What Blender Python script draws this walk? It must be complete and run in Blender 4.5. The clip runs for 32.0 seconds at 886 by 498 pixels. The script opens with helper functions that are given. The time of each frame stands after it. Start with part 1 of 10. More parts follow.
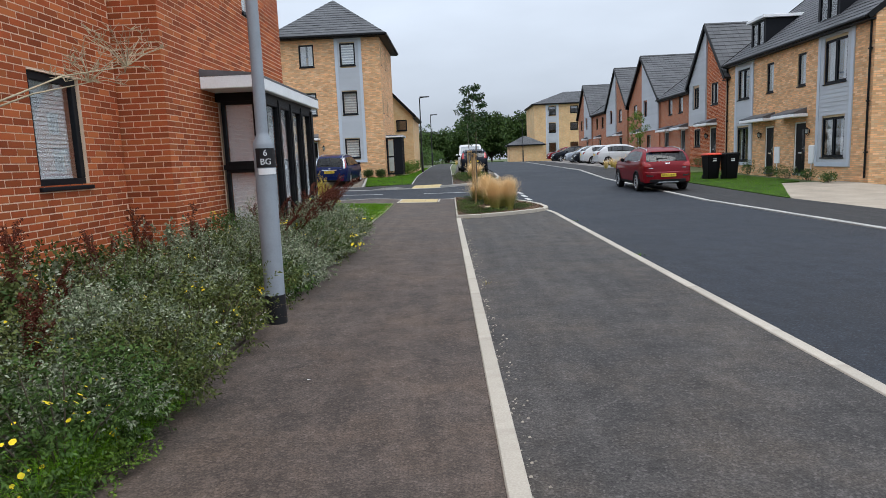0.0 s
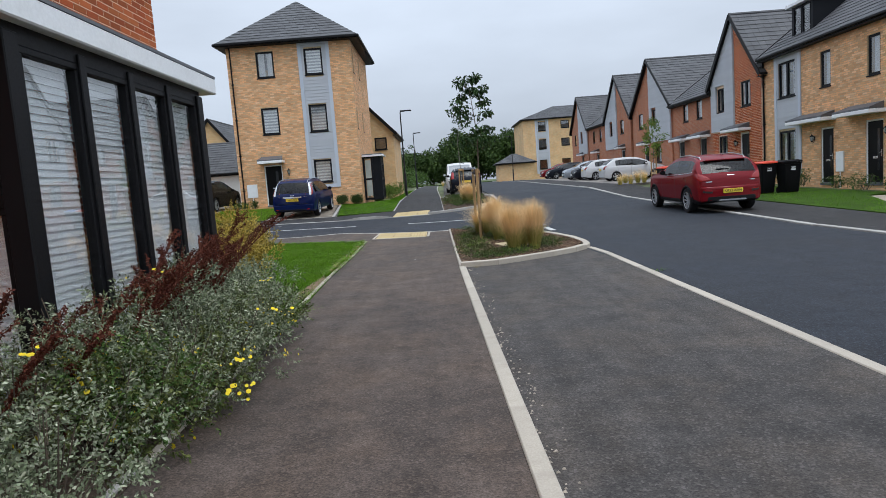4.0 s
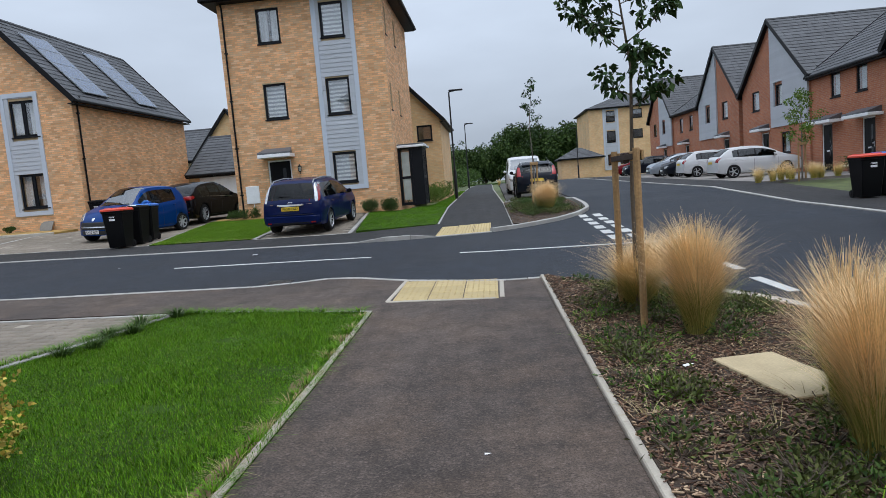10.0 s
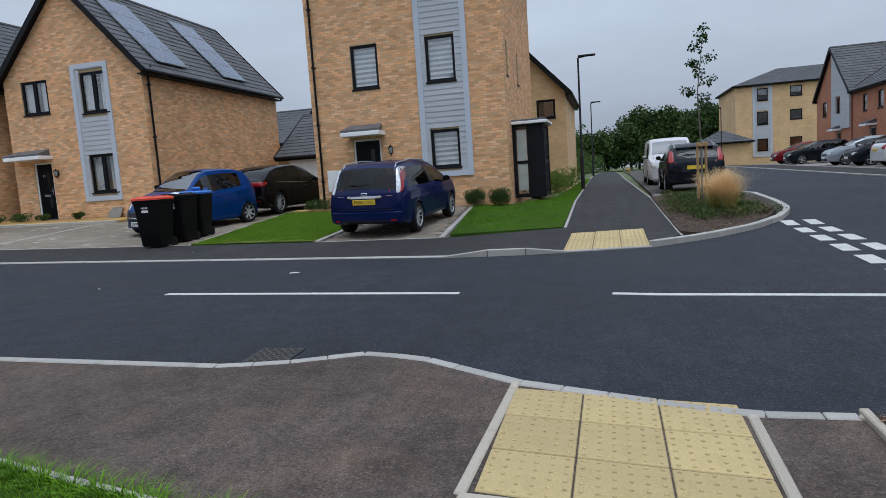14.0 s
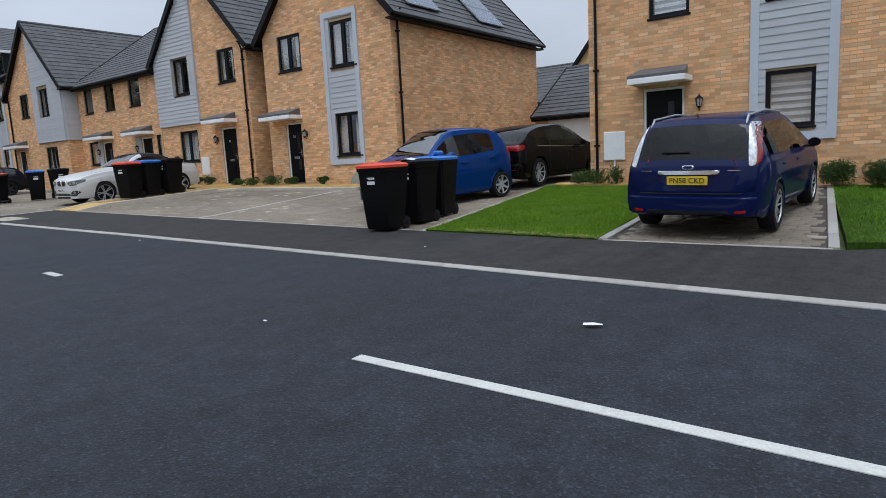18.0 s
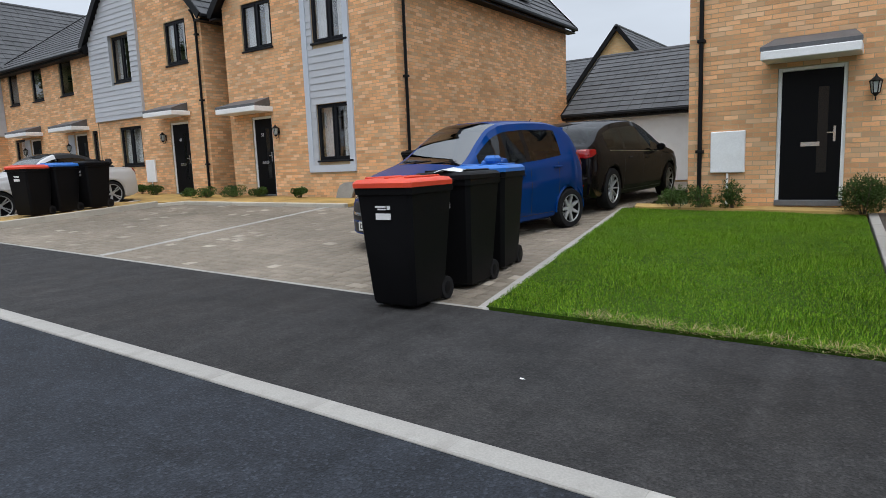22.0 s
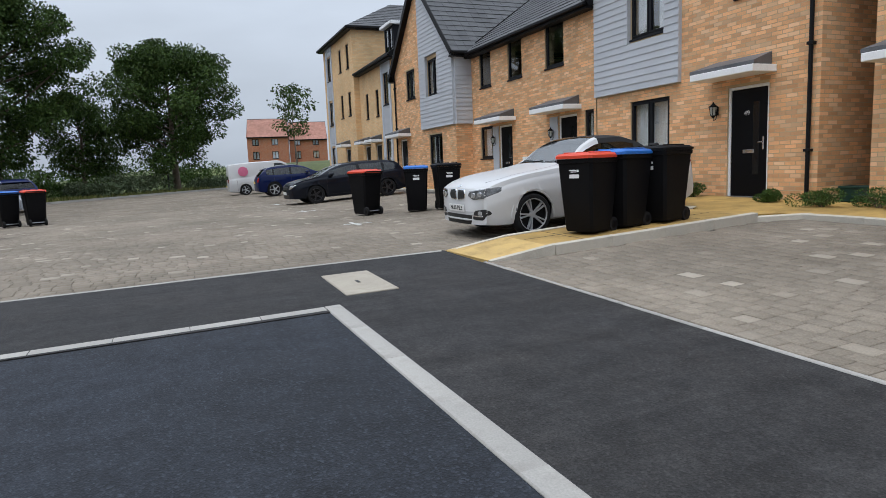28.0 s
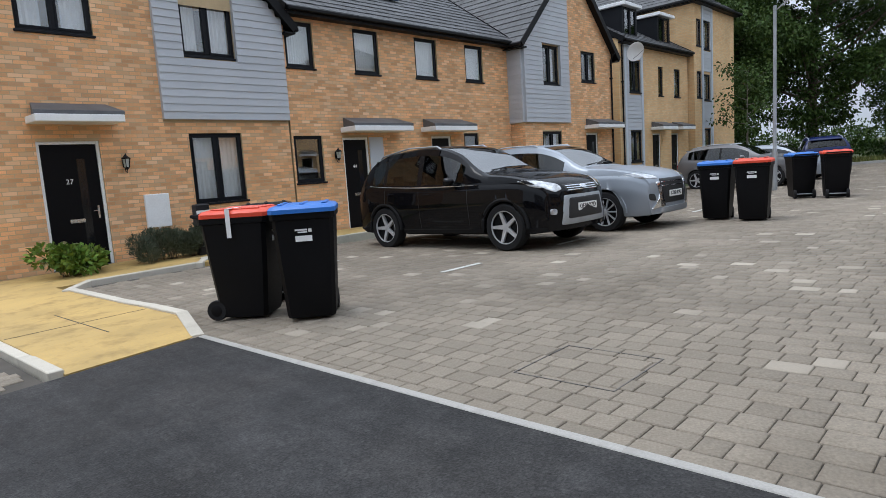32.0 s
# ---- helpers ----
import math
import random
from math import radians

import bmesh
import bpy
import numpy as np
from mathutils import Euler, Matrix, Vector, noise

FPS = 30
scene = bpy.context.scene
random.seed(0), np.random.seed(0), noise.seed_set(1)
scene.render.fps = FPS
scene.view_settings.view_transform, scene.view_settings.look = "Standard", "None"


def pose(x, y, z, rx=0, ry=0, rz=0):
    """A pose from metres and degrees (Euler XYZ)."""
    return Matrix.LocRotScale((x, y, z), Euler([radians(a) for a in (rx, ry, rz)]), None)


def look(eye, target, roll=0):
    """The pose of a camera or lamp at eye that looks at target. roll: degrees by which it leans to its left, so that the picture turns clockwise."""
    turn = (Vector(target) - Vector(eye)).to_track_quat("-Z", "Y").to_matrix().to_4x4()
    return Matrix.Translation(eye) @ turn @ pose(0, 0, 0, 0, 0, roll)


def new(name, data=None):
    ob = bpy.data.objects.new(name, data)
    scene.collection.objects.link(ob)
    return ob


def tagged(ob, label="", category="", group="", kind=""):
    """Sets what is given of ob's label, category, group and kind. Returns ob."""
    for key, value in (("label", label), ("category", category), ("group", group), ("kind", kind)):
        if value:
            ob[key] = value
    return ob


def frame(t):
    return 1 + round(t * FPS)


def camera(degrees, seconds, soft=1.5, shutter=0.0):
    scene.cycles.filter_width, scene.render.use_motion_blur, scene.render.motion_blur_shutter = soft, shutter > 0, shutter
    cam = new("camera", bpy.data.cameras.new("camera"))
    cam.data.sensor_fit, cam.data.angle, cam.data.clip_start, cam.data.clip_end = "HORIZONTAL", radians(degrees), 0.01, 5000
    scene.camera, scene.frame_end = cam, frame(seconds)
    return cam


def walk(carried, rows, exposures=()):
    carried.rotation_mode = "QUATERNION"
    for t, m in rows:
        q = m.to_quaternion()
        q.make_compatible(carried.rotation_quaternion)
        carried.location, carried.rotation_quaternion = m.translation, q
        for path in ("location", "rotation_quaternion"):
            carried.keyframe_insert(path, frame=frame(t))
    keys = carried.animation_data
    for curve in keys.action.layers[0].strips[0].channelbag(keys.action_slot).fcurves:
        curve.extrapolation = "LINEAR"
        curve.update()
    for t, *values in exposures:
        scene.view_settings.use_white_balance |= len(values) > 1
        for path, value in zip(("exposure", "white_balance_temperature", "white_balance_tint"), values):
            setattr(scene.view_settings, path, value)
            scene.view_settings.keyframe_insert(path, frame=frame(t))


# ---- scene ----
from mathutils.bvhtree import BVHTree

cam = camera(70.4, 32.0, 0.8)
METRES, EYE, TILT, LEAN, TURN = 44.1, 1.5, 0.0, 0.0, 1.7
ROWS = [
    (0.0, 0.0, 0.0, 0.0, -0.34, -7.98, 2.41),
    (0.5, 0.0005, 0.0141, 0.0002, -2.09, -8.11, 2.16),
    (1.0, 0.0011, 0.0306, -0.0006, -1.96, -7.89, 1.86),
    (1.5, -0.0, 0.046, -0.001, -2.13, -7.9, 2.04),
    (2.0, -0.0007, 0.0636, -0.0013, -1.72, -7.58, 2.03),
    (2.5, -0.0018, 0.0804, -0.0011, -1.66, -7.33, 2.66),
    (3.0, -0.0019, 0.0975, -0.001, -1.42, -7.13, 3.7),
    (3.5, -0.0027, 0.1148, -0.0009, -1.49, -6.29, 4.1),
    (5.5, -0.0016, 0.1808, -0.0016, -2.68, -5.96, 4.14),
    (6.0, -0.0018, 0.1989, -0.0014, -2.58, -6.0, 4.07),
    (6.5, -0.002, 0.2154, -0.0013, -2.58, -5.87, 4.04),
    (7.0, -0.0017, 0.2319, -0.0012, -2.44, -6.08, 4.19),
    (7.5, -0.0017, 0.2471, -0.0008, -2.51, -5.76, 4.27),
    (8.0, -0.0031, 0.2639, -0.0005, -2.28, -5.93, 4.36),
    (8.5, -0.0039, 0.2804, -0.0005, -1.84, -5.71, 4.26),
    (9.0, -0.0054, 0.296, -0.0003, -1.15, -5.92, 4.32),
    (9.5, -0.0059, 0.3131, -0.0001, 0.84, -5.87, 4.27),
    (10.0, -0.0077, 0.3284, 0.0004, 2.77, -5.88, 4.63),
    (10.5, -0.0084, 0.3445, 0.0007, 6.2, -5.77, 4.93),
    (11.0, -0.0094, 0.3589, 0.0006, 7.31, -5.64, 4.82),
    (11.5, -0.0096, 0.374, 0.0007, 8.75, -5.85, 4.71),
    (12.0, -0.012, 0.3882, 0.0007, 9.81, -6.0, 4.53),
    (12.5, -0.0138, 0.4022, 0.0003, 11.84, -6.31, 4.58),
    (13.0, -0.0158, 0.4159, 0.0003, 12.91, -5.98, 4.29),
    (13.5, -0.0181, 0.4294, 0.0005, 12.91, -6.37, 4.23),
    (14.0, -0.0201, 0.4437, 0.0013, 13.2, -6.39, 3.82),
    (14.5, -0.0255, 0.459, 0.0012, 18.52, -6.46, 2.93),
    (15.0, -0.0309, 0.474, 0.0011, 31.2, -6.46, 3.07),
    (15.5, -0.0367, 0.4851, 0.0018, 33.44, -6.98, 3.0),
    (17.5, -0.0693, 0.5292, 0.003, 36.13, -8.21, 2.82),
    (18.0, -0.0784, 0.5367, 0.0027, 35.16, -8.22, 2.95),
    (18.5, -0.0898, 0.5478, 0.0014, 35.22, -8.23, 3.03),
    (19.0, -0.1001, 0.557, 0.0007, 35.33, -8.08, 2.85),
    (19.5, -0.1099, 0.5682, 0.001, 35.31, -8.33, 2.87),
    (20.0, -0.1209, 0.5803, 0.0017, 35.16, -8.17, 2.79),
    (20.5, -0.1301, 0.5896, 0.0023, 35.14, -8.31, 2.54),
    (21.0, -0.1399, 0.6014, 0.0036, 35.06, -8.34, 2.45),
    (21.5, -0.1501, 0.6102, 0.0045, 34.54, -8.05, 2.27),
    (22.0, -0.1602, 0.6199, 0.0047, 33.52, -7.82, 2.21),
    (22.5, -0.1721, 0.6266, 0.0046, 32.52, -8.02, 1.92),
    (23.0, -0.1899, 0.6322, 0.0041, 38.69, -8.39, 2.01),
    (23.5, -0.2068, 0.6345, 0.0051, 55.79, -7.49, 4.0),
    (24.0, -0.2225, 0.6361, 0.0057, 65.24, -7.67, 4.54),
    (24.5, -0.2403, 0.6383, 0.0066, 69.57, -7.45, 4.33),
    (25.0, -0.257, 0.6387, 0.0072, 71.97, -7.49, 4.35),
    (25.5, -0.2748, 0.6401, 0.0077, 75.79, -7.32, 4.48),
    (27.5, -0.3324, 0.6451, 0.0083, 66.87, -7.53, 2.6),
    (28.0, -0.3487, 0.6453, 0.0085, 65.44, -7.35, 2.33),
    (28.5, -0.3643, 0.6457, 0.0083, 65.34, -7.21, 2.13),
    (29.0, -0.3806, 0.6457, 0.0086, 65.45, -6.92, 1.79),
    (29.5, -0.3968, 0.6455, 0.0085, 65.8, -7.1, 1.55),
    (30.0, -0.4124, 0.6459, 0.009, 67.45, -7.07, 1.58),
    (30.5, -0.4284, 0.6447, 0.01, 71.82, -7.32, 2.07),
    (31.0, -0.4468, 0.6433, 0.0101, 86.27, -7.14, 2.78),
    (31.5, -0.4642, 0.6385, 0.01, 108.27, -7.88, 3.33),
    (32.0, -0.4816, 0.6341, 0.0092, 131.51, -7.35, 3.77),
]
walk(cam, [(t, pose(0, 0, EYE, TILT, LEAN, TURN) @ pose(METRES * x, METRES * y, METRES * z, 90 + pitch, roll, yaw)) for t, x, y, z, yaw, pitch, roll in ROWS],
     ((0.0, 0.1, 6200, 10), (3.0, 0.04, 6150, 10), (7.0, -0.12, 6100, 10), (10.0, -0.16, 6000, 10), (13.0, -0.34, 5900, 10), (15.0, -0.42, 5950, 10), (18.0, -0.26, 6100, 10), (20.0, 0.06, 6250, 10), (22.0, -0.06, 6350, 10), (23.0, 0.08, 6300, 10),
      (24.0, 0.02, 6200, 10), (28.0, -0.12, 6200, 10), (31.0, 0.05, 6200, 10), (32.0, 0.04, 6150, 10)))

# ---- sky and daylight: a bright overcast day ----
world = bpy.data.worlds.new("overcast_sky")
scene.world = world
world.use_nodes = True
wn, wl = world.node_tree.nodes, world.node_tree.links
sky = wn.new("ShaderNodeTexSky")
sky.sky_type, sky.sun_disc = "NISHITA", False
sky.sun_elevation, sky.sun_rotation = radians(70), radians(146)
sky.air_density, sky.dust_density, sky.ozone_density = 1.0, 4.0, 1.0
grey = wn.new("ShaderNodeHueSaturation")
grey.inputs["Saturation"].default_value = 0.34
wl.new(sky.outputs[0], grey.inputs["Color"])
wco = wn.new("ShaderNodeTexCoord")
wmap = wn.new("ShaderNodeMapping")
wmap.inputs["Scale"].default_value = (1.0, 1.0, 3.2)
wl.new(wco.outputs["Generated"], wmap.inputs["Vector"])
cloud = wn.new("ShaderNodeTexNoise")
cloud.inputs["Scale"].default_value, cloud.inputs["Detail"].default_value = 2.1, 5.0
wl.new(wmap.outputs[0], cloud.inputs["Vector"])
tone = wn.new("ShaderNodeMapRange")
tone.inputs["From Min"].default_value, tone.inputs["From Max"].default_value = 0.3, 0.7
tone.inputs["To Min"].default_value, tone.inputs["To Max"].default_value = 0.87, 1.1
wl.new(cloud.outputs[0], tone.inputs["Value"])
lift = wn.new("ShaderNodeMix")
lift.data_type, lift.blend_type = "RGBA", "MIX"
lift.inputs[0].default_value = 0.72
wl.new(grey.outputs[0], lift.inputs[6])
lift.inputs[7].default_value = (8.05, 8.85, 9.9, 1)
wmul = wn.new("ShaderNodeMix")
wmul.data_type, wmul.blend_type = "RGBA", "MULTIPLY"
wmul.inputs[0].default_value = 1.0
wl.new(lift.outputs[2], wmul.inputs[6])
wl.new(tone.outputs[0], wmul.inputs[7])
# an overcast sky grows brighter towards the zenith
wsep = wn.new("ShaderNodeSeparateXYZ")
wl.new(wco.outputs["Generated"], wsep.inputs[0])
wpow = wn.new("ShaderNodeMath")
wpow.operation, wpow.use_clamp = "POWER", False
wcl = wn.new("ShaderNodeClamp")
wl.new(wsep.outputs[2], wcl.inputs[0])
wl.new(wcl.outputs[0], wpow.inputs[0])
wpow.inputs[1].default_value = 1.2
zen = wn.new("ShaderNodeMapRange")
zen.inputs["To Min"].default_value, zen.inputs["To Max"].default_value = 0.92, 2.85
wl.new(wpow.outputs[0], zen.inputs["Value"])
wzen = wn.new("ShaderNodeMix")
wzen.data_type, wzen.blend_type = "RGBA", "MULTIPLY"
wzen.inputs[0].default_value = 1.0
wl.new(wmul.outputs[2], wzen.inputs[6])
wl.new(zen.outputs[0], wzen.inputs[7])
wl.new(wzen.outputs[2], wn["Background"].inputs["Color"])
wn["Background"].inputs["Strength"].default_value = 0.085
sun = new("sun", bpy.data.lights.new("sun", "SUN"))
sun.data.energy, sun.data.angle, sun.data.color = 1.1, radians(30), (1.0, 0.97, 0.93)
sun.matrix_world = look((12, -18, 60), (0, 0, 0))

# ---- small tools ----
rnd = random.Random(7)


def ramp(v, a, b):
    return min(max(v, a), b) - a


def g(x, y):
    """Height of the ground: it rises gently to the north and to the west."""
    return 0.021 * ramp(y, 19, 32) + 0.05 * ramp(y, 32, 38.5) + 0.012 * ramp(y, 38.5, 70) + 0.018 * ramp(-x, 1, 27)


class Geo:
    """Vertices and faces of one mesh."""

    def __init__(self):
        self.v, self.f = [], []

    def add(self, vs, fs):
        n = len(self.v)
        self.v += [tuple(p) for p in vs]
        self.f += [tuple(n + i for i in q) for q in fs]
        return self

    def quad(self, a, b, c, d):
        return self.add((a, b, c, d), ((0, 1, 2, 3),))

    def box(self, x0, x1, y0, y1, z0, z1, c=0.0):
        """A box, with edges chamfered by c."""
        if c <= 0:
            vs = [(x, y, z) for z in (z0, z1) for y in (y0, y1) for x in (x0, x1)]
            return self.add(vs, ((0, 2, 3, 1), (4, 5, 7, 6), (0, 1, 5, 4), (2, 6, 7, 3), (0, 4, 6, 2), (1, 3, 7, 5)))
        ring = lambda k, z: [(x0 + k, y0 + c, z), (x0 + c, y0 + k, z), (x1 - c, y0 + k, z), (x1 - k, y0 + c, z),
                             (x1 - k, y1 - c, z), (x1 - c, y1 - k, z), (x0 + c, y1 - k, z), (x0 + k, y1 - c, z)]
        vs = ring(c, z0) + ring(0, z0 + c) + ring(0, z1 - c) + ring(c, z1)
        fs = [tuple(range(7, -1, -1)), tuple(range(24, 32))]
        for r in range(3):
            fs += [(8 * r + i, 8 * r + (i + 1) % 8, 8 * r + 8 + (i + 1) % 8, 8 * r + 8 + i) for i in range(8)]
        return self.add(vs, fs)

    def tube(self, pts, radii, n=10, caps=True):
        """A round bar through the points."""
        rings = []
        for i, p in enumerate(pts):
            p = Vector(p)
            a, b = Vector(pts[max(i - 1, 0)]), Vector(pts[min(i + 1, len(pts) - 1)])
            d = (b - a).normalized()
            s = d.cross(Vector((0, 0, 1)) if abs(d.z) < 0.9 else Vector((1, 0, 0))).normalized()
            u = s.cross(d)
            r = radii[i] if isinstance(radii, (list, tuple)) else radii
            rings.append([p + r * (math.cos(2 * math.pi * k / n) * s + math.sin(2 * math.pi * k / n) * u) for k in range(n)])
        fs = [(i * n + k, i * n + (k + 1) % n, (i + 1) * n + (k + 1) % n, (i + 1) * n + k) for i in range(len(pts) - 1) for k in range(n)]
        if caps:
            fs += [tuple(range(n - 1, -1, -1)), tuple(range((len(pts) - 1) * n, len(pts) * n))]
        return self.add([q for ring in rings for q in ring], fs)

    def lathe(self, prof, n=24, axis="z", at=(0, 0, 0)):
        """Turns (radius, height) rows about an axis."""
        vs = []
        for r, h in prof:
            for k in range(n):
                c, s = r * math.cos(2 * math.pi * k / n), r * math.sin(2 * math.pi * k / n)
                p = {"z": (c, s, h), "y": (c, h, s), "x": (h, c, s)}[axis]
                vs.append((p[0] + at[0], p[1] + at[1], p[2] + at[2]))
        fs = [(i * n + k, i * n + (k + 1) % n, (i + 1) * n + (k + 1) % n, (i + 1) * n + k) for i in range(len(prof) - 1) for k in range(n)]
        return self.add(vs, fs)

    def prism(self, poly, h0, h1, axis="z"):
        """A flat polygon drawn out along an axis."""
        put = {"z": lambda a, b, h: (a, b, h), "y": lambda a, b, h: (a, h, b), "x": lambda a, b, h: (h, a, b)}[axis]
        n = len(poly)
        vs = [put(a, b, h0) for a, b in poly] + [put(a, b, h1) for a, b in poly]
        fs = [tuple(range(n - 1, -1, -1)), tuple(range(n, 2 * n))] + [(i, (i + 1) % n, n + (i + 1) % n, n + i) for i in range(n)]
        return self.add(vs, fs)


def mesh_of(name, geo, material, smooth=False, tidy=False):
    me = bpy.data.meshes.new(name)
    me.from_pydata(geo.v, [], geo.f)
    if tidy:
        bm = bmesh.new()
        bm.from_mesh(me)
        bmesh.ops.remove_doubles(bm, verts=bm.verts, dist=1e-4)
        bmesh.ops.recalc_face_normals(bm, faces=bm.faces)
        bm.to_mesh(me)
        bm.free()
    if smooth:
        me.polygons.foreach_set("use_smooth", [True] * len(me.polygons))
        if smooth != "all":
            me.set_sharp_from_angle(angle=radians(38))
    me.materials.append(material)
    return me


def part(name, geo, material, parent, label="", smooth=False, tidy=False, at=None, kind=""):
    """One mesh object under a thing or under a part."""
    ob = new(name, geo if isinstance(geo, bpy.types.Mesh) else mesh_of(name, geo, material, smooth, tidy))
    ob.parent = parent
    if at is not None:
        ob.matrix_basis = at
    return tagged(ob, label, kind=kind)


def thing(name, m, label, category, group="", kind=""):
    ob = new(name)
    ob.empty_display_size = 0.2
    ob.matrix_basis = m
    return tagged(ob, label, category, group, kind)


def solo(name, geo, material, label, category, m=None, smooth=False, tidy=False, group="", kind=""):
    """A thing that is one mesh."""
    ob = new(name, mesh_of(name, geo, material, smooth, tidy))
    if m is not None:
        ob.matrix_basis = m
    return tagged(ob, label, category, group, kind)


def on_ground(x, y, yaw=0.0, dz=0.0):
    """A pose that stands on the sloping ground."""
    return pose(x, y, g(x, y) + dz, 0, 0, yaw)


def on_slope(x, y, yaw=0.0, dz=0.0):
    """A pose that lies on the ground's slope."""
    gx, gy = (g(x + 0.05, y) - g(x - 0.05, y)) / 0.1, (g(x, y + 0.05) - g(x, y - 0.05)) / 0.1
    tilt = Vector((0, 0, 1)).rotation_difference(Vector((-gx, -gy, 1)).normalized()).to_matrix().to_4x4()
    return Matrix.Translation((x, y, g(x, y) + dz)) @ tilt @ pose(0, 0, 0, 0, 0, yaw)


def slab(name, poly, dz, material, label, category, thick=0.12, parent=None, level=None):
    """A paved or planted area that follows the ground."""
    bm = bmesh.new()
    bm.faces.new([bm.verts.new((x, y, 0)) for x, y in poly])
    for co, no in (((-1, 0, 0), (1, 0, 0)), ((-27, 0, 0), (1, 0, 0)), ((0, 19, 0), (0, 1, 0)), ((0, 32, 0), (0, 1, 0)), ((0, 38.5, 0), (0, 1, 0)), ((0, 70, 0), (0, 1, 0))):
        bmesh.ops.bisect_plane(bm, geom=[*bm.verts, *bm.edges, *bm.faces], plane_co=co, plane_no=no)
    bmesh.ops.triangulate(bm, faces=bm.faces)
    rim = [e for e in bm.edges if e.is_boundary]
    low = bmesh.ops.extrude_edge_only(bm, edges=rim)["geom"]
    low = {v for v in low if isinstance(v, bmesh.types.BMVert)}
    for v in bm.verts:
        v.co.z = (g(v.co.x, v.co.y) if level is None else level) + dz - (thick if v in low else 0)
    bmesh.ops.recalc_face_normals(bm, faces=bm.faces)
    me = bpy.data.meshes.new(name)
    bm.to_mesh(me)
    bm.free()
    me.materials.append(material)
    ob = new(name, me)
    ob.parent = parent
    return tagged(ob, label, category, kind="structure")


def inside(x, y, poly):
    hit = False
    for (ax, ay), (bx, by) in zip(poly, poly[1:] + poly[:1]):
        if (ay > y) != (by > y) and x < (bx - ax) * (y - ay) / (by - ay) + ax:
            hit = not hit
    return hit


# ---- materials ----
def nodes_of(name):
    m = bpy.data.materials.new(name)
    m.use_nodes = True
    return m, m.node_tree.nodes, m.node_tree.links, m.node_tree.nodes["Principled BSDF"]


def mix_rgb(n, l, kind, fac, a, b):
    x = n.new("ShaderNodeMix")
    x.data_type, x.blend_type = "RGBA", kind
    for sock, val in ((x.inputs[0], fac), (x.inputs[6], a), (x.inputs[7], b)):
        if isinstance(val, bpy.types.NodeSocket):
            l.new(val, sock)
        else:
            sock.default_value = val if not isinstance(val, tuple) else (*val[:3], 1)
    return x.outputs[2]


def ranged(n, l, val, a, b, c, d):
    r = n.new("ShaderNodeMapRange")
    l.new(val, r.inputs["Value"])
    for k, v in zip(("From Min", "From Max", "To Min", "To Max"), (a, b, c, d)):
        r.inputs[k].default_value = v
    return r.outputs[0]


def noise_of(n, l, vec, scale, detail=3.0, rough=0.55):
    t = n.new("ShaderNodeTexNoise")
    t.inputs["Scale"].default_value, t.inputs["Detail"].default_value, t.inputs["Roughness"].default_value = scale, detail, rough
    l.new(vec, t.inputs["Vector"])
    return t.outputs[0]


